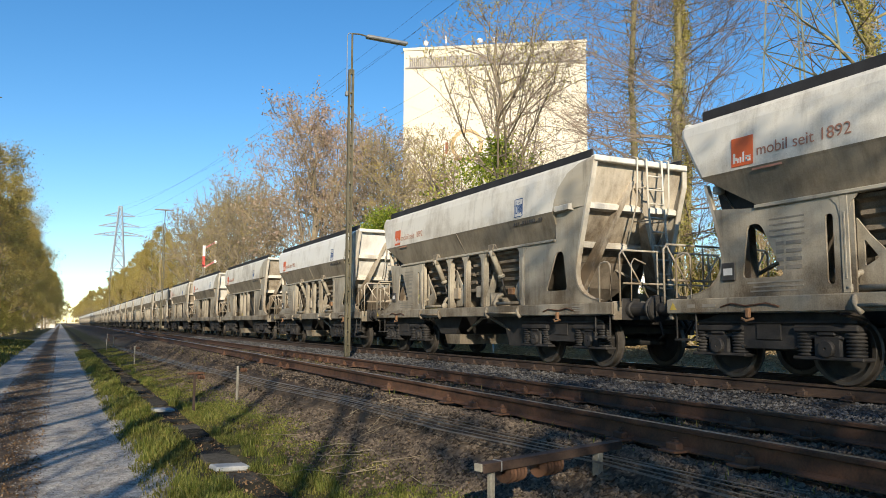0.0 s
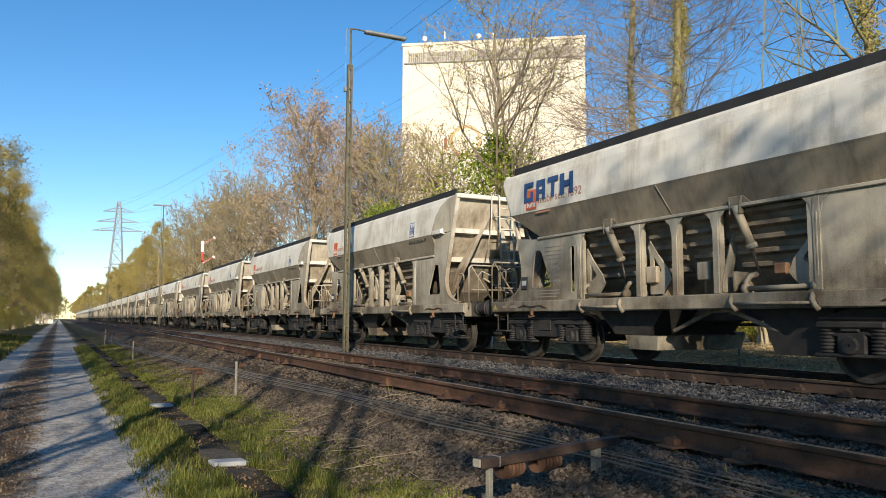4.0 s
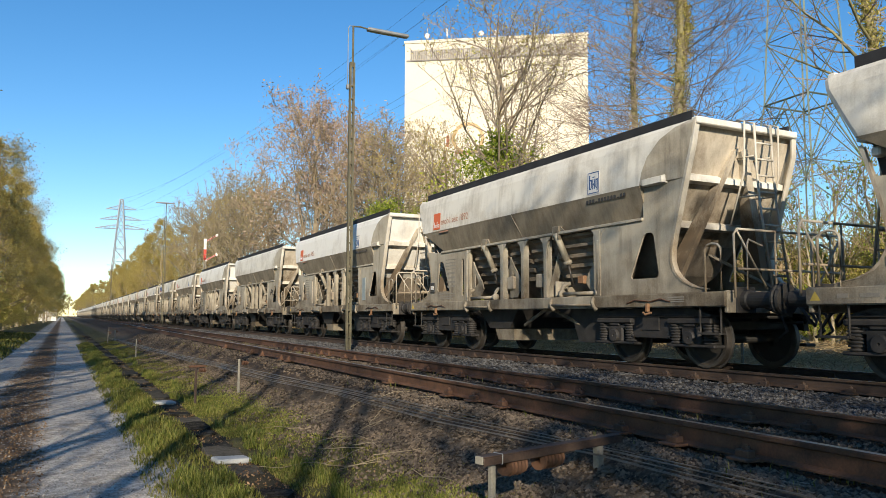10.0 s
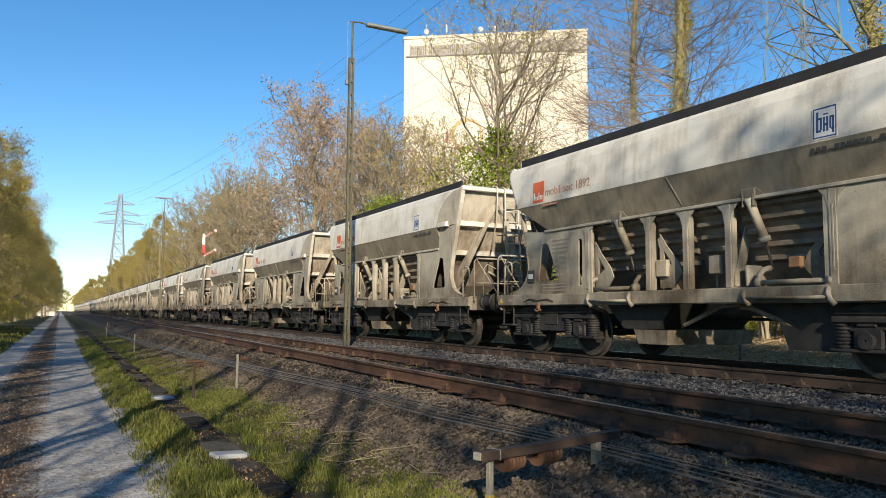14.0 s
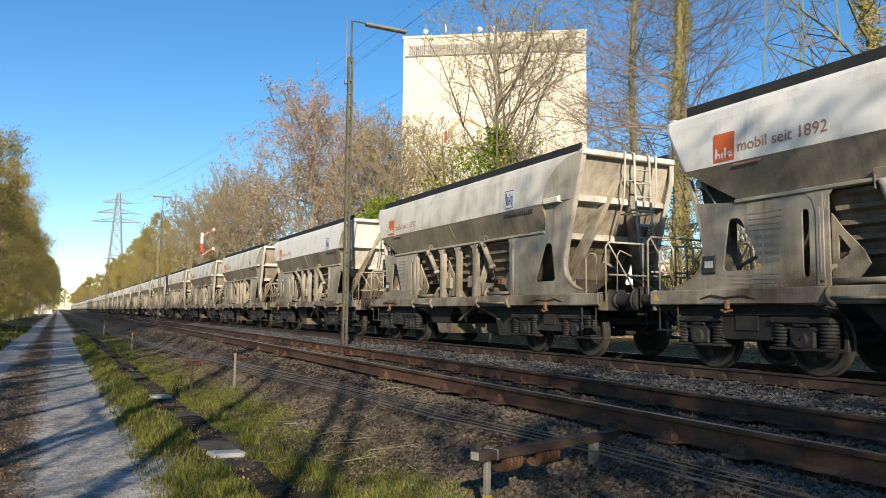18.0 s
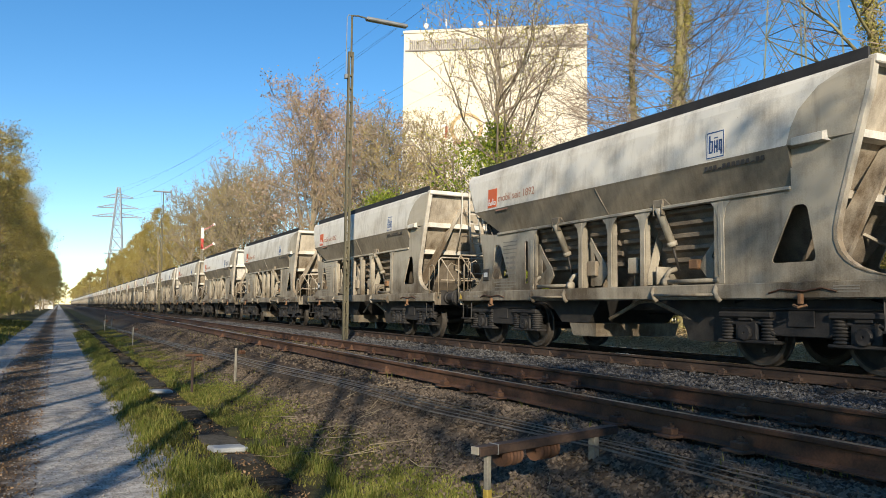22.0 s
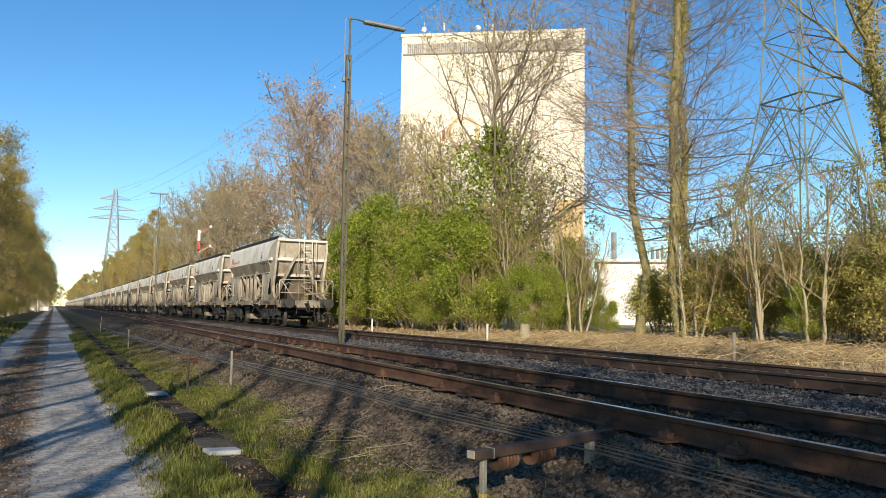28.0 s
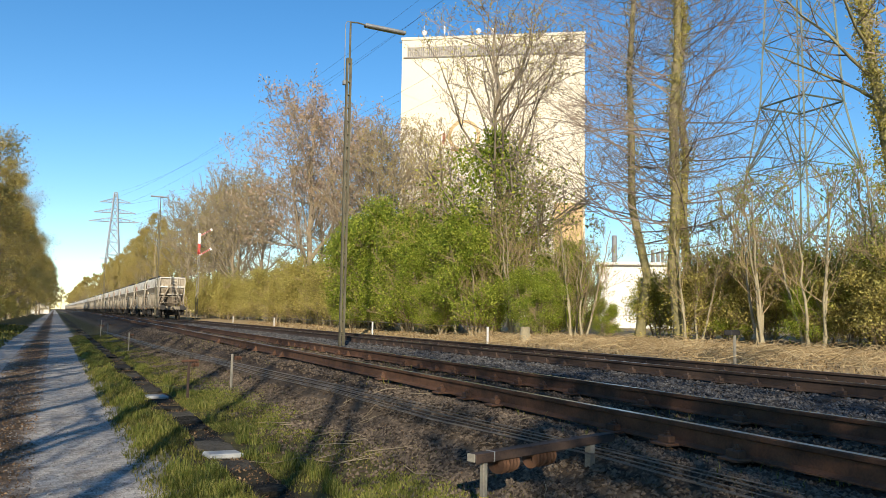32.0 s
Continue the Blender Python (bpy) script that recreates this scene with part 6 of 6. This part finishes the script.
for x, y, h, m, head in ((1.98, 12.75, 0.62, M_RAILDARK, True), (2.8, 13.4, 0.6, M_POSTGREY, False), (2.35, 28.2, 0.6, M_POSTGREY, False), (2.62, 44.5, 0.62, M_POSTGREY, False), (2.2, 43.0, 0.6, M_POSTGREY, True), (3.0, 58.0, 0.6, M_POSTGREY, False)):
    wire_post(x, y, h, m, "rusty steel wire post in the grass" if m == M_RAILDARK else "grey weathered wire post in the grass", head)


def wires():
    t = thing("signal_wires", "bundle of slack steel signal wires running beside the siding", "wires")
    rnd = random.Random(8)
    for k in range(9):
        o, dz = (k - 4) * 0.055, rnd.uniform(-0.03, 0.03)
        pts = []
        for i, y in enumerate((0.6, 2.4, 4.45, 7, 10, 13.4, 17, 20.5, 24, 28, 36, 44.5, 60)):
            x = 3.92 - 0.037 * y if y < 26 else 2.98 - 0.008 * (y - 26)
            z = -0.2 - 0.0075 * y + (dz if i % 2 else dz * 0.3) + (0.015 if i % 2 == 0 else -0.01)
            pts.append((x + o * (1 - 0.012 * y) + rnd.uniform(-0.015, 0.015), y, z))
        part("wire", Geo().tube(pts, 0.0045, 5), M_WIRE, t)


wires()


def pulley_frame():
    t = thing("pulley_frame", "rusty steel beam on two posts guiding the signal wires", "railway equipment")
    a, b = Vector((2.45, 4.27, -0.115)), Vector((3.87, 4.64, -0.095))
    d = (b - a).normalized()
    yaw = math.degrees(math.atan2(d.y, d.x))
    m = Matrix.Translation(a) @ pose(0, 0, 0, 0, 0, yaw)
    L = (b - a).length
    g = Geo().box(-0.02, L, -0.04, 0.04, 0.0, 0.01, 0.003).box(-0.02, L, -0.04, -0.03, -0.05, 0.0, 0.003)
    part("beam", g, M_RAILDARK, t, at=m)
    p = part("post", Geo().box(0.065, 0.105, -0.02, 0.02, -0.75, -0.002, 0.006), M_POSTGREY, t, "wooden post with a yellow band", at=m)
    part("band", Geo().box(0.062, 0.108, -0.023, 0.023, -0.5, -0.27, 0.006), M_YELLOW, p)
    part("post", Geo().box(1.18, 1.24, -0.03, 0.03, -0.75, -0.002, 0.006), M_POSTGREY, t, at=m)
    part("end_plate", Geo().box(-0.035, -0.022, -0.035, 0.035, -0.04, 0.012, 0.004), M_POSTGREY, t, at=m)
    part("strap", Geo().box(0.14, 0.15, -0.042, 0.042, -0.055, 0.014, 0.002), M_GALV, t, at=m)
    wheel = Geo().lathe([(-0.013, 0.02), (-0.013, 0.066), (-0.005, 0.052), (0.005, 0.052), (0.013, 0.066), (0.013, 0.02)], 0, 16).mesh("pulley_wheel", M_RUST)
    for k in range(11):
        part("pulley_wheel", wheel, None, t, at=m @ pose(0.24 + 0.034 * k if k < 5 else 0.58 + 0.036 * (k - 5), 0.03, -0.085 - 0.006 * (k % 2), 0, 0, 8))


pulley_frame()


def ragged(rnd, hx, hy):
    """Outline of a slab with crumbled edges."""
    out = []
    for (x0, y0), (x1, y1) in zip([(-hx, -hy), (hx, -hy), (hx, hy), (-hx, hy)], [(hx, -hy), (hx, hy), (-hx, hy), (-hx, -hy)]):
        for t in (0.02, 0.25, 0.5, 0.75):
            q = rnd.uniform(0.84, 1.0) if t > 0.1 else rnd.uniform(0.74, 0.97)
            out.append(((x0 + (x1 - x0) * t) * q, (y0 + (y1 - y0) * t) * q))
    return out


def trough():
    t = thing("cable_trough", "row of uneven mossy concrete trough lids beside the path", "cable trough", kind="structure")
    rnd = random.Random(9)
    meshes = [Geo().plate(ragged(rnd, 0.2, 0.245), [], 2, -0.06, 0.06).mesh("lid", M_CONCRETE) for _ in range(12)]
    pale = Geo().box(-0.17, 0.17, -0.12, 0.12, -0.05, 0.0, 0.012).mesh("pale_lid", M_CLEANSLAB)
    y = 3.2
    while y < 60:
        k = rnd.random()
        if abs(y - 7.7) < 0.24 or abs(y - 13.2) < 0.24:
            part("lid", pale, None, t, "pale newer concrete lid", at=pose(1.56, y, -0.605, rnd.uniform(-2, 2), 3, 8))
        elif k > 0.04:
            part("lid", rnd.choice(meshes), None, t, at=pose(1.56 + rnd.uniform(-0.015, 0.015), y, -0.625 + rnd.uniform(-0.04, 0.012), rnd.uniform(-5, 5), rnd.uniform(-6, 6), rnd.uniform(-5, 5)))
        y += 0.5
    for x in (1.33, 1.77):
        part("wall", Geo().box(x - 0.03, x + 0.03, 3.0, 62, -0.95, -0.69, 0.008), M_CONCRETE, t)


trough()


def blades(name, label, mat, count, xr, yr, hr, seed, dens=None, width=0.0042, lean=0.8):
    """Bent blades of grass over a strip of ground, joined."""
    rnd, v, f = random.Random(seed), [], []
    while count > 0:
        count -= 1
        x, y = rnd.uniform(*xr), yr[0] + (yr[1] - yr[0]) * rnd.random() ** 1.8
        k = dens(x, y) if dens else 1.0
        if rnd.random() > k:
            continue
        h = rnd.uniform(*hr) * (0.5 + 0.5 * k)
        w = width * (1 + 0.06 * y)
        a = rnd.uniform(0, 6.28)
        dx, dy = math.cos(a), math.sin(a)
        b = rnd.uniform(0.1, lean) * h
        z = level(x, y) - 0.01
        i = len(v)
        v += [(x - dy * w, y + dx * w, z), (x + dy * w, y - dx * w, z), (x + dx * b * 0.35 - dy * w * 0.8, y + dy * b * 0.35 + dx * w * 0.8, z + h * 0.6), (x + dx * b * 0.35 + dy * w * 0.8, y + dy * b * 0.35 - dx * w * 0.8, z + h * 0.6), (x + dx * b, y + dy * b, z + h)]
        f += [(i, i + 1, i + 3, i + 2), (i + 2, i + 3, i + 4)]
    me = bpy.data.meshes.new(name)
    me.from_pydata(v, [], f)
    me.materials.append(mat)
    return tagged(new(name, me), label, "grass", kind="stuff")


patch = lambda x, y: max(0.0, min(1.0, 1.6 * noise.noise(Vector((x * 1.3, y * 0.9, 1.5))) + 0.55))
blades("verge_grass", "tufted fresh grass between the path and the trough lids", M_GRASS, 70000, (0.72, 1.46), (4.5, 45), (0.02, 0.10), 41, lambda x, y: (0.3 + 0.7 * patch(x, y)) * min(1, (x - 0.7) * 4))
rnd_tuft = random.Random(52)
TUFTS = [(rnd_tuft.uniform(0.88, 1.33), 4.8 + 34 * rnd_tuft.random() ** 1.5, rnd_tuft.uniform(0.07, 0.2)) for _ in range(150)] + [(rnd_tuft.uniform(1.8, 2.15), 4.8 + 30 * rnd_tuft.random() ** 1.4, rnd_tuft.uniform(0.06, 0.14)) for _ in range(60)]
TUFT_AT = {}
for tx, ty, tr in TUFTS:
    TUFT_AT.setdefault(int(ty), []).append((tx, ty, tr))


def tufted(x, y):
    """How deep a place lies inside a tuft."""
    return max([0.0] + [1 - math.hypot(x - a, (y - b) * 0.7) / r for j in (-1, 0, 1) for a, b, r in TUFT_AT.get(int(y) + j, ())])


blades("verge_tufts", "lush fresh green tufts along the concrete lids", M_TUFT, 190000, (0.75, 2.3), (4.6, 42), (0.04, 0.17), 53, lambda x, y: min(1.0, 1.3 * tufted(x, y)), 0.003, 0.9)
blades("slope_grass", "short mossy grass on the slope below the siding", M_GRASS, 110000, (1.78, 3.3), (4.0, 45), (0.015, 0.055), 42, lambda x, y: patch(x, y) * min(1, (3.4 - x) * 1.4))
blades("moss_grass", "low mossy sunlit turf on the slope", M_TUFT, 120000, (1.8, 3.1), (3.9, 16), (0.012, 0.05), 55, lambda x, y: min(1.0, 1.2 * patch(x + 7, y)) * min(1, (3.2 - x) * 1.6), 0.0035)
blades("left_grass", "grass on the verge beyond the path", M_GRASS, 16000, (-5.5, -1.75), (18, 70), (0.05, 0.22), 43, patch, 0.01)
blades("dry_grass", "flattened pale straw behind the main line", M_STRAW, 26000, (11.5, 18.5), (4.5, 60), (0.02, 0.1), 44, None, 0.007, 4.0)
blades("bed_weeds", "thin weeds in the siding", M_GRASS, 2500, (3.2, 7.4), (3.0, 30), (0.03, 0.12), 45, lambda x, y: patch(x * 0.7, y * 0.7) ** 2)


def fallen(name, label, mat, count, xr, yr, seed):
    rnd = random.Random(seed)
    tips = []
    for _ in range(count):
        x, y = rnd.uniform(*xr), yr[0] + (yr[1] - yr[0]) * rnd.random() ** 1.6
        tips.append((Vector((x, y, level(x, y) + 0.008)), None))
    me = leaf_cards(rnd, tips, 1, 0.004, (0.009, 0.022))
    me.materials.append(mat)
    return tagged(new(name, me), label, "leaves", kind="stuff")


fallen("lid_litter", "moss crumbs and dead leaves on the concrete lids", M_DEADLEAF, 3200, (1.36, 1.78), (4.4, 30), 54)
fallen("fallen_leaves", "dry brown leaves along the path's middle and edges", M_DEADLEAF, 9000, (-1.05, -0.1), (4.5, 40), 46)
fallen("leaf_litter", "dry leaves in the grass and old ballast", M_DEADLEAF, 6000, (0.8, 6.5), (3.0, 30), 47)


def brushwood():
    """Dead twigs lying about on the slope."""
    rnd = random.Random(48)
    g = Geo()
    for _ in range(35):
        x, y = rnd.uniform(2.2, 4.0), rnd.uniform(3.4, 9.5)
        a, l = rnd.uniform(0, 6.28), rnd.uniform(0.15, 0.7)
        p = [Vector((x + math.cos(a) * l * t + rnd.uniform(-0.03, 0.03), y + math.sin(a) * l * t + rnd.uniform(-0.03, 0.03), 0)) for t in (0, 0.35, 0.7, 1)]
        g.tube([(q.x, q.y, level(q.x, q.y) + 0.015 + rnd.uniform(0, 0.04)) for q in p], [0.0045, 0.004, 0.003, 0.0015], 4)
    return tagged(new("dead_twigs", g.mesh("dead_twigs", M_BARK)), "dry twigs scattered over the slope", "twigs", kind="stuff")


brushwood()


def brambles():
    """Dry bleached stems lying in tangles behind the main line."""
    rnd = random.Random(49)
    g = Geo()
    for _ in range(2600):
        y = rnd.uniform(8, 24)
        x = rnd.uniform(12.4, 16.8)
        a, l = rnd.uniform(0, 6.28), rnd.uniform(0.4, 1.3)
        h = rnd.uniform(0.03, 0.3)
        p = [(x + math.cos(a) * l * t, y + math.sin(a) * l * t, h * math.sin(math.pi * min(1, t + 0.1))) for t in (0, 0.3, 0.65, 1)]
        g.tube([(q[0], q[1], level(q[0], q[1]) + 0.01 + q[2]) for q in p], [0.005, 0.005, 0.004, 0.002], 3, caps=False)
    return tagged(new("bramble_stems", g.mesh("bramble_stems", M_STRAW)), "tangle of bleached dry bramble stems", "brambles", kind="stuff")


brambles()
# ---- tower block, house, pylons and wires
def tower():
    t = thing("tower_building", "tall windowless cream tower block with louvres under the roof", "building")
    A, B = Vector((51.06, 115.77)), Vector((76.6, 98.0))
    u = (B - A).normalized()
    back = Vector((-u.y, u.x)) if Vector((-u.y, u.x)).dot(A) > 0 else Vector((u.y, -u.x))
    W, H, D = (B - A).length, 48.0, 22.0
    m = Matrix(((u.x, back.x, 0, A.x), (u.y, back.y, 0, A.y), (0, 0, 1, 0), (0, 0, 0, 1)))
    t.matrix_basis = m
    part("wall", Geo().box(0, W, 0, D, -0.5, H, 0.05), M_BUILDING, t)
    part("roof_edge", Geo().box(-0.15, W + 0.15, -0.15, D + 0.15, H, H + 0.5, 0.05), M_BUILDING, t)
    part("ledge", Geo().box(0.3, W + 0.1, -0.18, 0.0, H - 3.25, H - 3.0, 0.02), M_BUILDDARK, t)
    part("louvre_band", Geo().box(0.9, W, -0.06, 0.004, H - 3.0, H - 1.2, 0.02), M_BUILDBAND, t)
    slat = Geo().box(-0.09, 0.09, -0.1, -0.06, H - 2.85, H - 1.35).mesh("louvre", M_BUILDDARK)
    for i in range(46):
        x = 1.2 + 0.36 * i
        if i % 9 != 8 and x < 18:
            part("louvre", slat, None, t, at=pose(x, 0, 0))
    part("louvre_rail", Geo().box(1.0, 18, -0.12, -0.1, H - 2.15, H - 2.05), M_BUILDBAND, t)
    part("ochre_panel", Geo().box(W - 5.0, W - 0.3, -0.02, 0.004, 9.0, 19.5), M_OCHRE, t, "ochre painted panel low on the wall")
    mural = part("mural", Geo().lathe([(-0.03, 2.2), (-0.03, 2.8), (0.0, 2.8)], 1, 24, (11.0, 0, 31.0)), M_OCHRE, t, "faded ochre ring and red marks painted on the wall")
    part("mural_mark", Geo().box(7.3, 7.8, -0.03, 0.004, 29.6, 31.6).box(8.8, 10.2, -0.05, 0.004, 28.4, 28.9), M_MURALRED, mural)
    for x, h, kind in ((3.8, 2.4, 0), (7.3, 2.2, 1), (8.0, 1.0, 0), (13.2, 1.2, 2), (14.3, 2.0, 0), (15.8, 1.0, 2), (17.0, 2.6, 0), (22.2, 2.4, 1)):
        a = thing("rooftop_antenna", "white antenna on the tower roof", "antenna", m @ pose(x, 0.6, H + 0.5), "antennas on the roof")
        part("mast", Geo().tube([(0, 0, -0.1), (0, 0, h)], 0.07, 5), M_GALV, a)
        if kind == 1:
            part("panel", Geo().box(-0.14, 0.14, -0.14, 0.14, h * 0.35, h, 0.04), M_WHITE, a)
        if kind == 2 or x == 3.8:
            part("dish", Geo().lathe([(-0.3, 0), (-0.28, 0.35), (-0.15, 0.5), (-0.12, 0)], 1, 14, (0, 0, 0.9)), M_WHITE, a)
    return t


tower()


def house():
    t = thing("white_house", "white flat-roofed works building behind the trees", "house", pose(36.3, 37.8, 0, 0, 0, -38))
    part("wall", Geo().box(-4.4, 1.0, 0, 7, -0.3, 4.3, 0.04), M_HOUSE, t)
    part("roof", Geo().box(-4.6, 1.2, -0.3, 7.3, 4.3, 4.5, 0.05), M_HOUSE, t)
    grille = part("grille", Geo().box(-1.8, 0.6, -0.04, 0.05, 2.3, 3.4, 0.02), M_BUILDBAND, t, "grey louvred grille")
    for k in range(6):
        part("slat", Geo().box(-1.76, 0.56, -0.08, -0.04, 2.4 + 0.17 * k, 2.48 + 0.17 * k, 0.01), M_BUILDDARK, grille)
    for x in (-1.2, 0.1):
        w = part("window", Geo().box(x - 0.14, x + 0.14, -0.03, 0.05, 0.3, 1.6, 0.01), M_GLASSDARK, t, "narrow dark window")
        part("window_frame", Geo().box(x - 0.02, x + 0.02, -0.05, 0.0, 0.3, 1.6), M_WHITE, w)
    for x, h, r in ((-3.3, 6.5, 0.18), (-0.7, 5.5, 0.12), (-0.35, 5.3, 0.12), (-0.05, 5.6, 0.1)):
        part("chimney", Geo().tube([(x, 1.5, 4.4), (x, 1.5, h)], r, 8), M_GALV, t, "thin steel flue")
    annex = part("annex", Geo().box(1.1, 16.0, 1.0, 8, -0.3, 2.9, 0.04), M_BUILDDARK, t, "long low grey annex")
    part("annex_roof", Geo().box(1.0, 16.3, 0.6, 8.3, 2.9, 3.15, 0.04), M_HOUSE, annex)


house()


def lattice(name, label, at, base, top, height, mats, arms, panels=8, bar=0.12, waist=None, arm_turn=0.0):
    """A four-legged lattice pylon with cross arms."""
    t = thing(name, label, "pylon", at)
    zs = [height * (1 - (1 - i / panels) ** 1.25) for i in range(panels + 1)]
    half = lambda z: base / 2 + (top / 2 - base / 2) * min(1.0, z / height)
    if waist:
        zw, ww = waist
        half = lambda z: lerp([(0, base / 2), (zw, ww / 2), (height, top / 2)], z)
        zs = [0, zw * 0.38, zw * 0.7, zw] + [zw + (height - zw) * i / (panels - 3) for i in range(1, panels - 2)]
        g = Geo()
        for sgn in (-1, 1):
            w0, w1 = half(zw * 0.7), half(zw)
            for q in (-1, 1):
                g.tube([(0, sgn * w1, zw), (q * w0, sgn * w0, zw * 0.7)], bar * 0.7, 4)
                g.tube([(sgn * w1, 0, zw), (sgn * w0, q * w0, zw * 0.7)], bar * 0.7, 4)
            g.tube([(-w1, sgn * w1, zw), (w1, sgn * w1, zw)], bar * 0.9, 4)
            g.tube([(sgn * w1, -w1, zw), (sgn * w1, w1, zw)], bar * 0.9, 4)
        part("waist_frame", g, mats, t)["kind"] = "stuff"
    for sx in (-1, 1):
        for sy in (-1, 1):
            part("leg", Geo().tube([(sx * half(z), sy * half(z), z) for z in zs], bar, 4), mats, t)
    for z0, z1 in zip(zs, zs[1:]):
        g = Geo()
        a, b = half(z0), half(z1)
        for s in (-1, 1):
            for p, q in (((-a, s * a), (b, s * b)), ((a, s * a), (-b, s * b)), ((s * a, -a), (s * b, b)), ((s * a, a), (s * b, -b))):
                g.tube([(*p, z0), (*q, z1)], bar * 0.55, 4)
            g.tube([(-b, s * b, z1), (b, s * b, z1)], bar * 0.5, 4)
            g.tube([(s * b, -b, z1), (s * b, b, z1)], bar * 0.5, 4)
        part("bracing", g, mats, t)["kind"] = "stuff"
    for z, w in arms:
        g = Geo()
        b = half(z)
        for s in (-1, 1):
            for q in (-1, 1):
                g.tube([(s * b, q * b, z), (s * w, 0, z)], bar * 0.6, 4)
                g.tube([(s * b, q * b, z + 1.6), (s * w, 0, z + 0.1)], bar * 0.5, 4)
            for k in range(1, 5):
                x = b + (w - b) * k / 5
                g.tube([(s * x, 0, z), (s * (x - 0.8), 0, z + 1.5 * (1 - k / 5))], bar * 0.4, 4)
        part("cross_arm", g, mats, t, at=pose(0, 0, 0, 0, 0, arm_turn))
    return t


lattice("lattice_pylon", "green-grey steel lattice pylon behind the trees", pose(62.0, 46.5, 0, 0, 0, -5), 11.2, 1.8, 58, M_PYLON, ((36, 14), (44, 17), (51, 12)), 9, 0.11, (21.2, 5.1), 25.0)
lattice("lattice_pylon", "distant steel lattice pylon with three pairs of cross arms", pose(20.5, 342, 0, 0, 0, -10), 8.0, 1.2, 50, M_PYLONFAR, ((37.6, 9.8), (41.4, 8.1), (45.8, 5.9)), 10, 0.22)


def overhead_lines():
    for k, (x0, z0, x1, z1) in enumerate(((-14, 36, -9.8, 37.4), (-8, 36, -6, 37.4), (14, 36, 9.8, 37.4), (-17, 44, -8.1, 41.2), (17, 44, 8.1, 41.2), (-12, 51, -5.9, 45.6), (12, 51, 5.9, 45.6), (0, 58, 0, 50))):
        a, b = Vector((62.0 + x0 * 0.94, 46.5 + x0 * 0.34, z0)), Vector((20.5 + x1, 342 - x1 * 0.17, z1))
        pts = []
        for i in range(21):
            t = i / 20
            p = a.lerp(b, t)
            pts.append((p.x, p.y, p.z - 7 * 4 * t * (1 - t)))
        back = (a - (b - a).normalized() * 260)
        pts = [(back.x, back.y, back.z)] + pts
        solid("overhead_line", Geo().tube(pts, 0.022, 4), M_INK, "thin power line across the sky", "power line", group="power lines", kind="")


overhead_lines()


def far_house():
    t = thing("white_shed", "small white shed at the far end of the path", "shed", pose(-3.6, 215, -0.5, 0, 0, 4))
    part("wall", Geo().box(-2.4, 2.4, 0, 4, 0, 2.7, 0.03), M_HOUSE, t)
    part("roof", Geo().box(-2.6, 2.6, -0.2, 4.2, 2.7, 2.95, 0.03), M_ROOFTILE, t)
    part("door", Geo().box(0.2, 1.2, -0.04, 0.02, 0, 2.05, 0.01), M_BUILDBAND, t)


far_house()
# ---- what moves
RUN = [(0, 7.66), (2, 28.55), (4, 49.95), (6, 71.66), (8, 93.79), (10, 116.01), (12, 138.29), (14, 160.57), (16, 182.86), (18, 205.00), (20, 226.92), (22, 248.55), (24, 270.13),
       (26, 291.54), (28, 312.80), (30, 333.94), (32, 355.02)]


def run_at(t):
    """Way of the train by cubic interpolation of RUN."""
    i = min(int(t / 2), len(RUN) - 2)
    p = [RUN[max(0, min(len(RUN) - 1, j))][1] for j in (i - 1, i, i + 1, i + 2)]
    if i == 0:
        p[0] = 2 * p[1] - p[2]
    if i == len(RUN) - 2:
        p[3] = 2 * p[2] - p[1]
    u = t / 2 - i
    return p[1] + 0.5 * u * (p[2] - p[0] + u * (2 * p[0] - 5 * p[1] + 4 * p[2] - p[3] + u * (3 * (p[1] - p[2]) + p[3] - p[0])))


def motions():
    shift = -10.30 + PITCH / 2
    for n, w in TRAIN:
        walk(w, [(t / 2, pose(XT, run_at(t / 2) + shift - n * PITCH, 0)) for t in range(65)])
    steps = [i / 30 for i in range(0, 961)]
    rolled = {}
    for n, w in TRAIN:
        for b in w.children:
            if not b.name.startswith("bogie"):
                continue
            for wheel in b.children:
                if not wheel.name.startswith("wheelset"):
                    continue
                d = 1 if wheel.location.y > 0 else -1
                if d not in rolled:
                    walk(wheel, [(t, Matrix.Translation((0, d * AXLE, 0.46)) @ Matrix.Rotation(-(run_at(t) - RUN[0][1]) / 0.46, 4, "X")) for t in steps])
                    rolled[d] = wheel.animation_data
                else:
                    wheel.rotation_mode = "QUATERNION"
                    keys = wheel.animation_data_create()
                    keys.action = rolled[d].action
                    keys.action_slot = rolled[d].action_slot


motions()
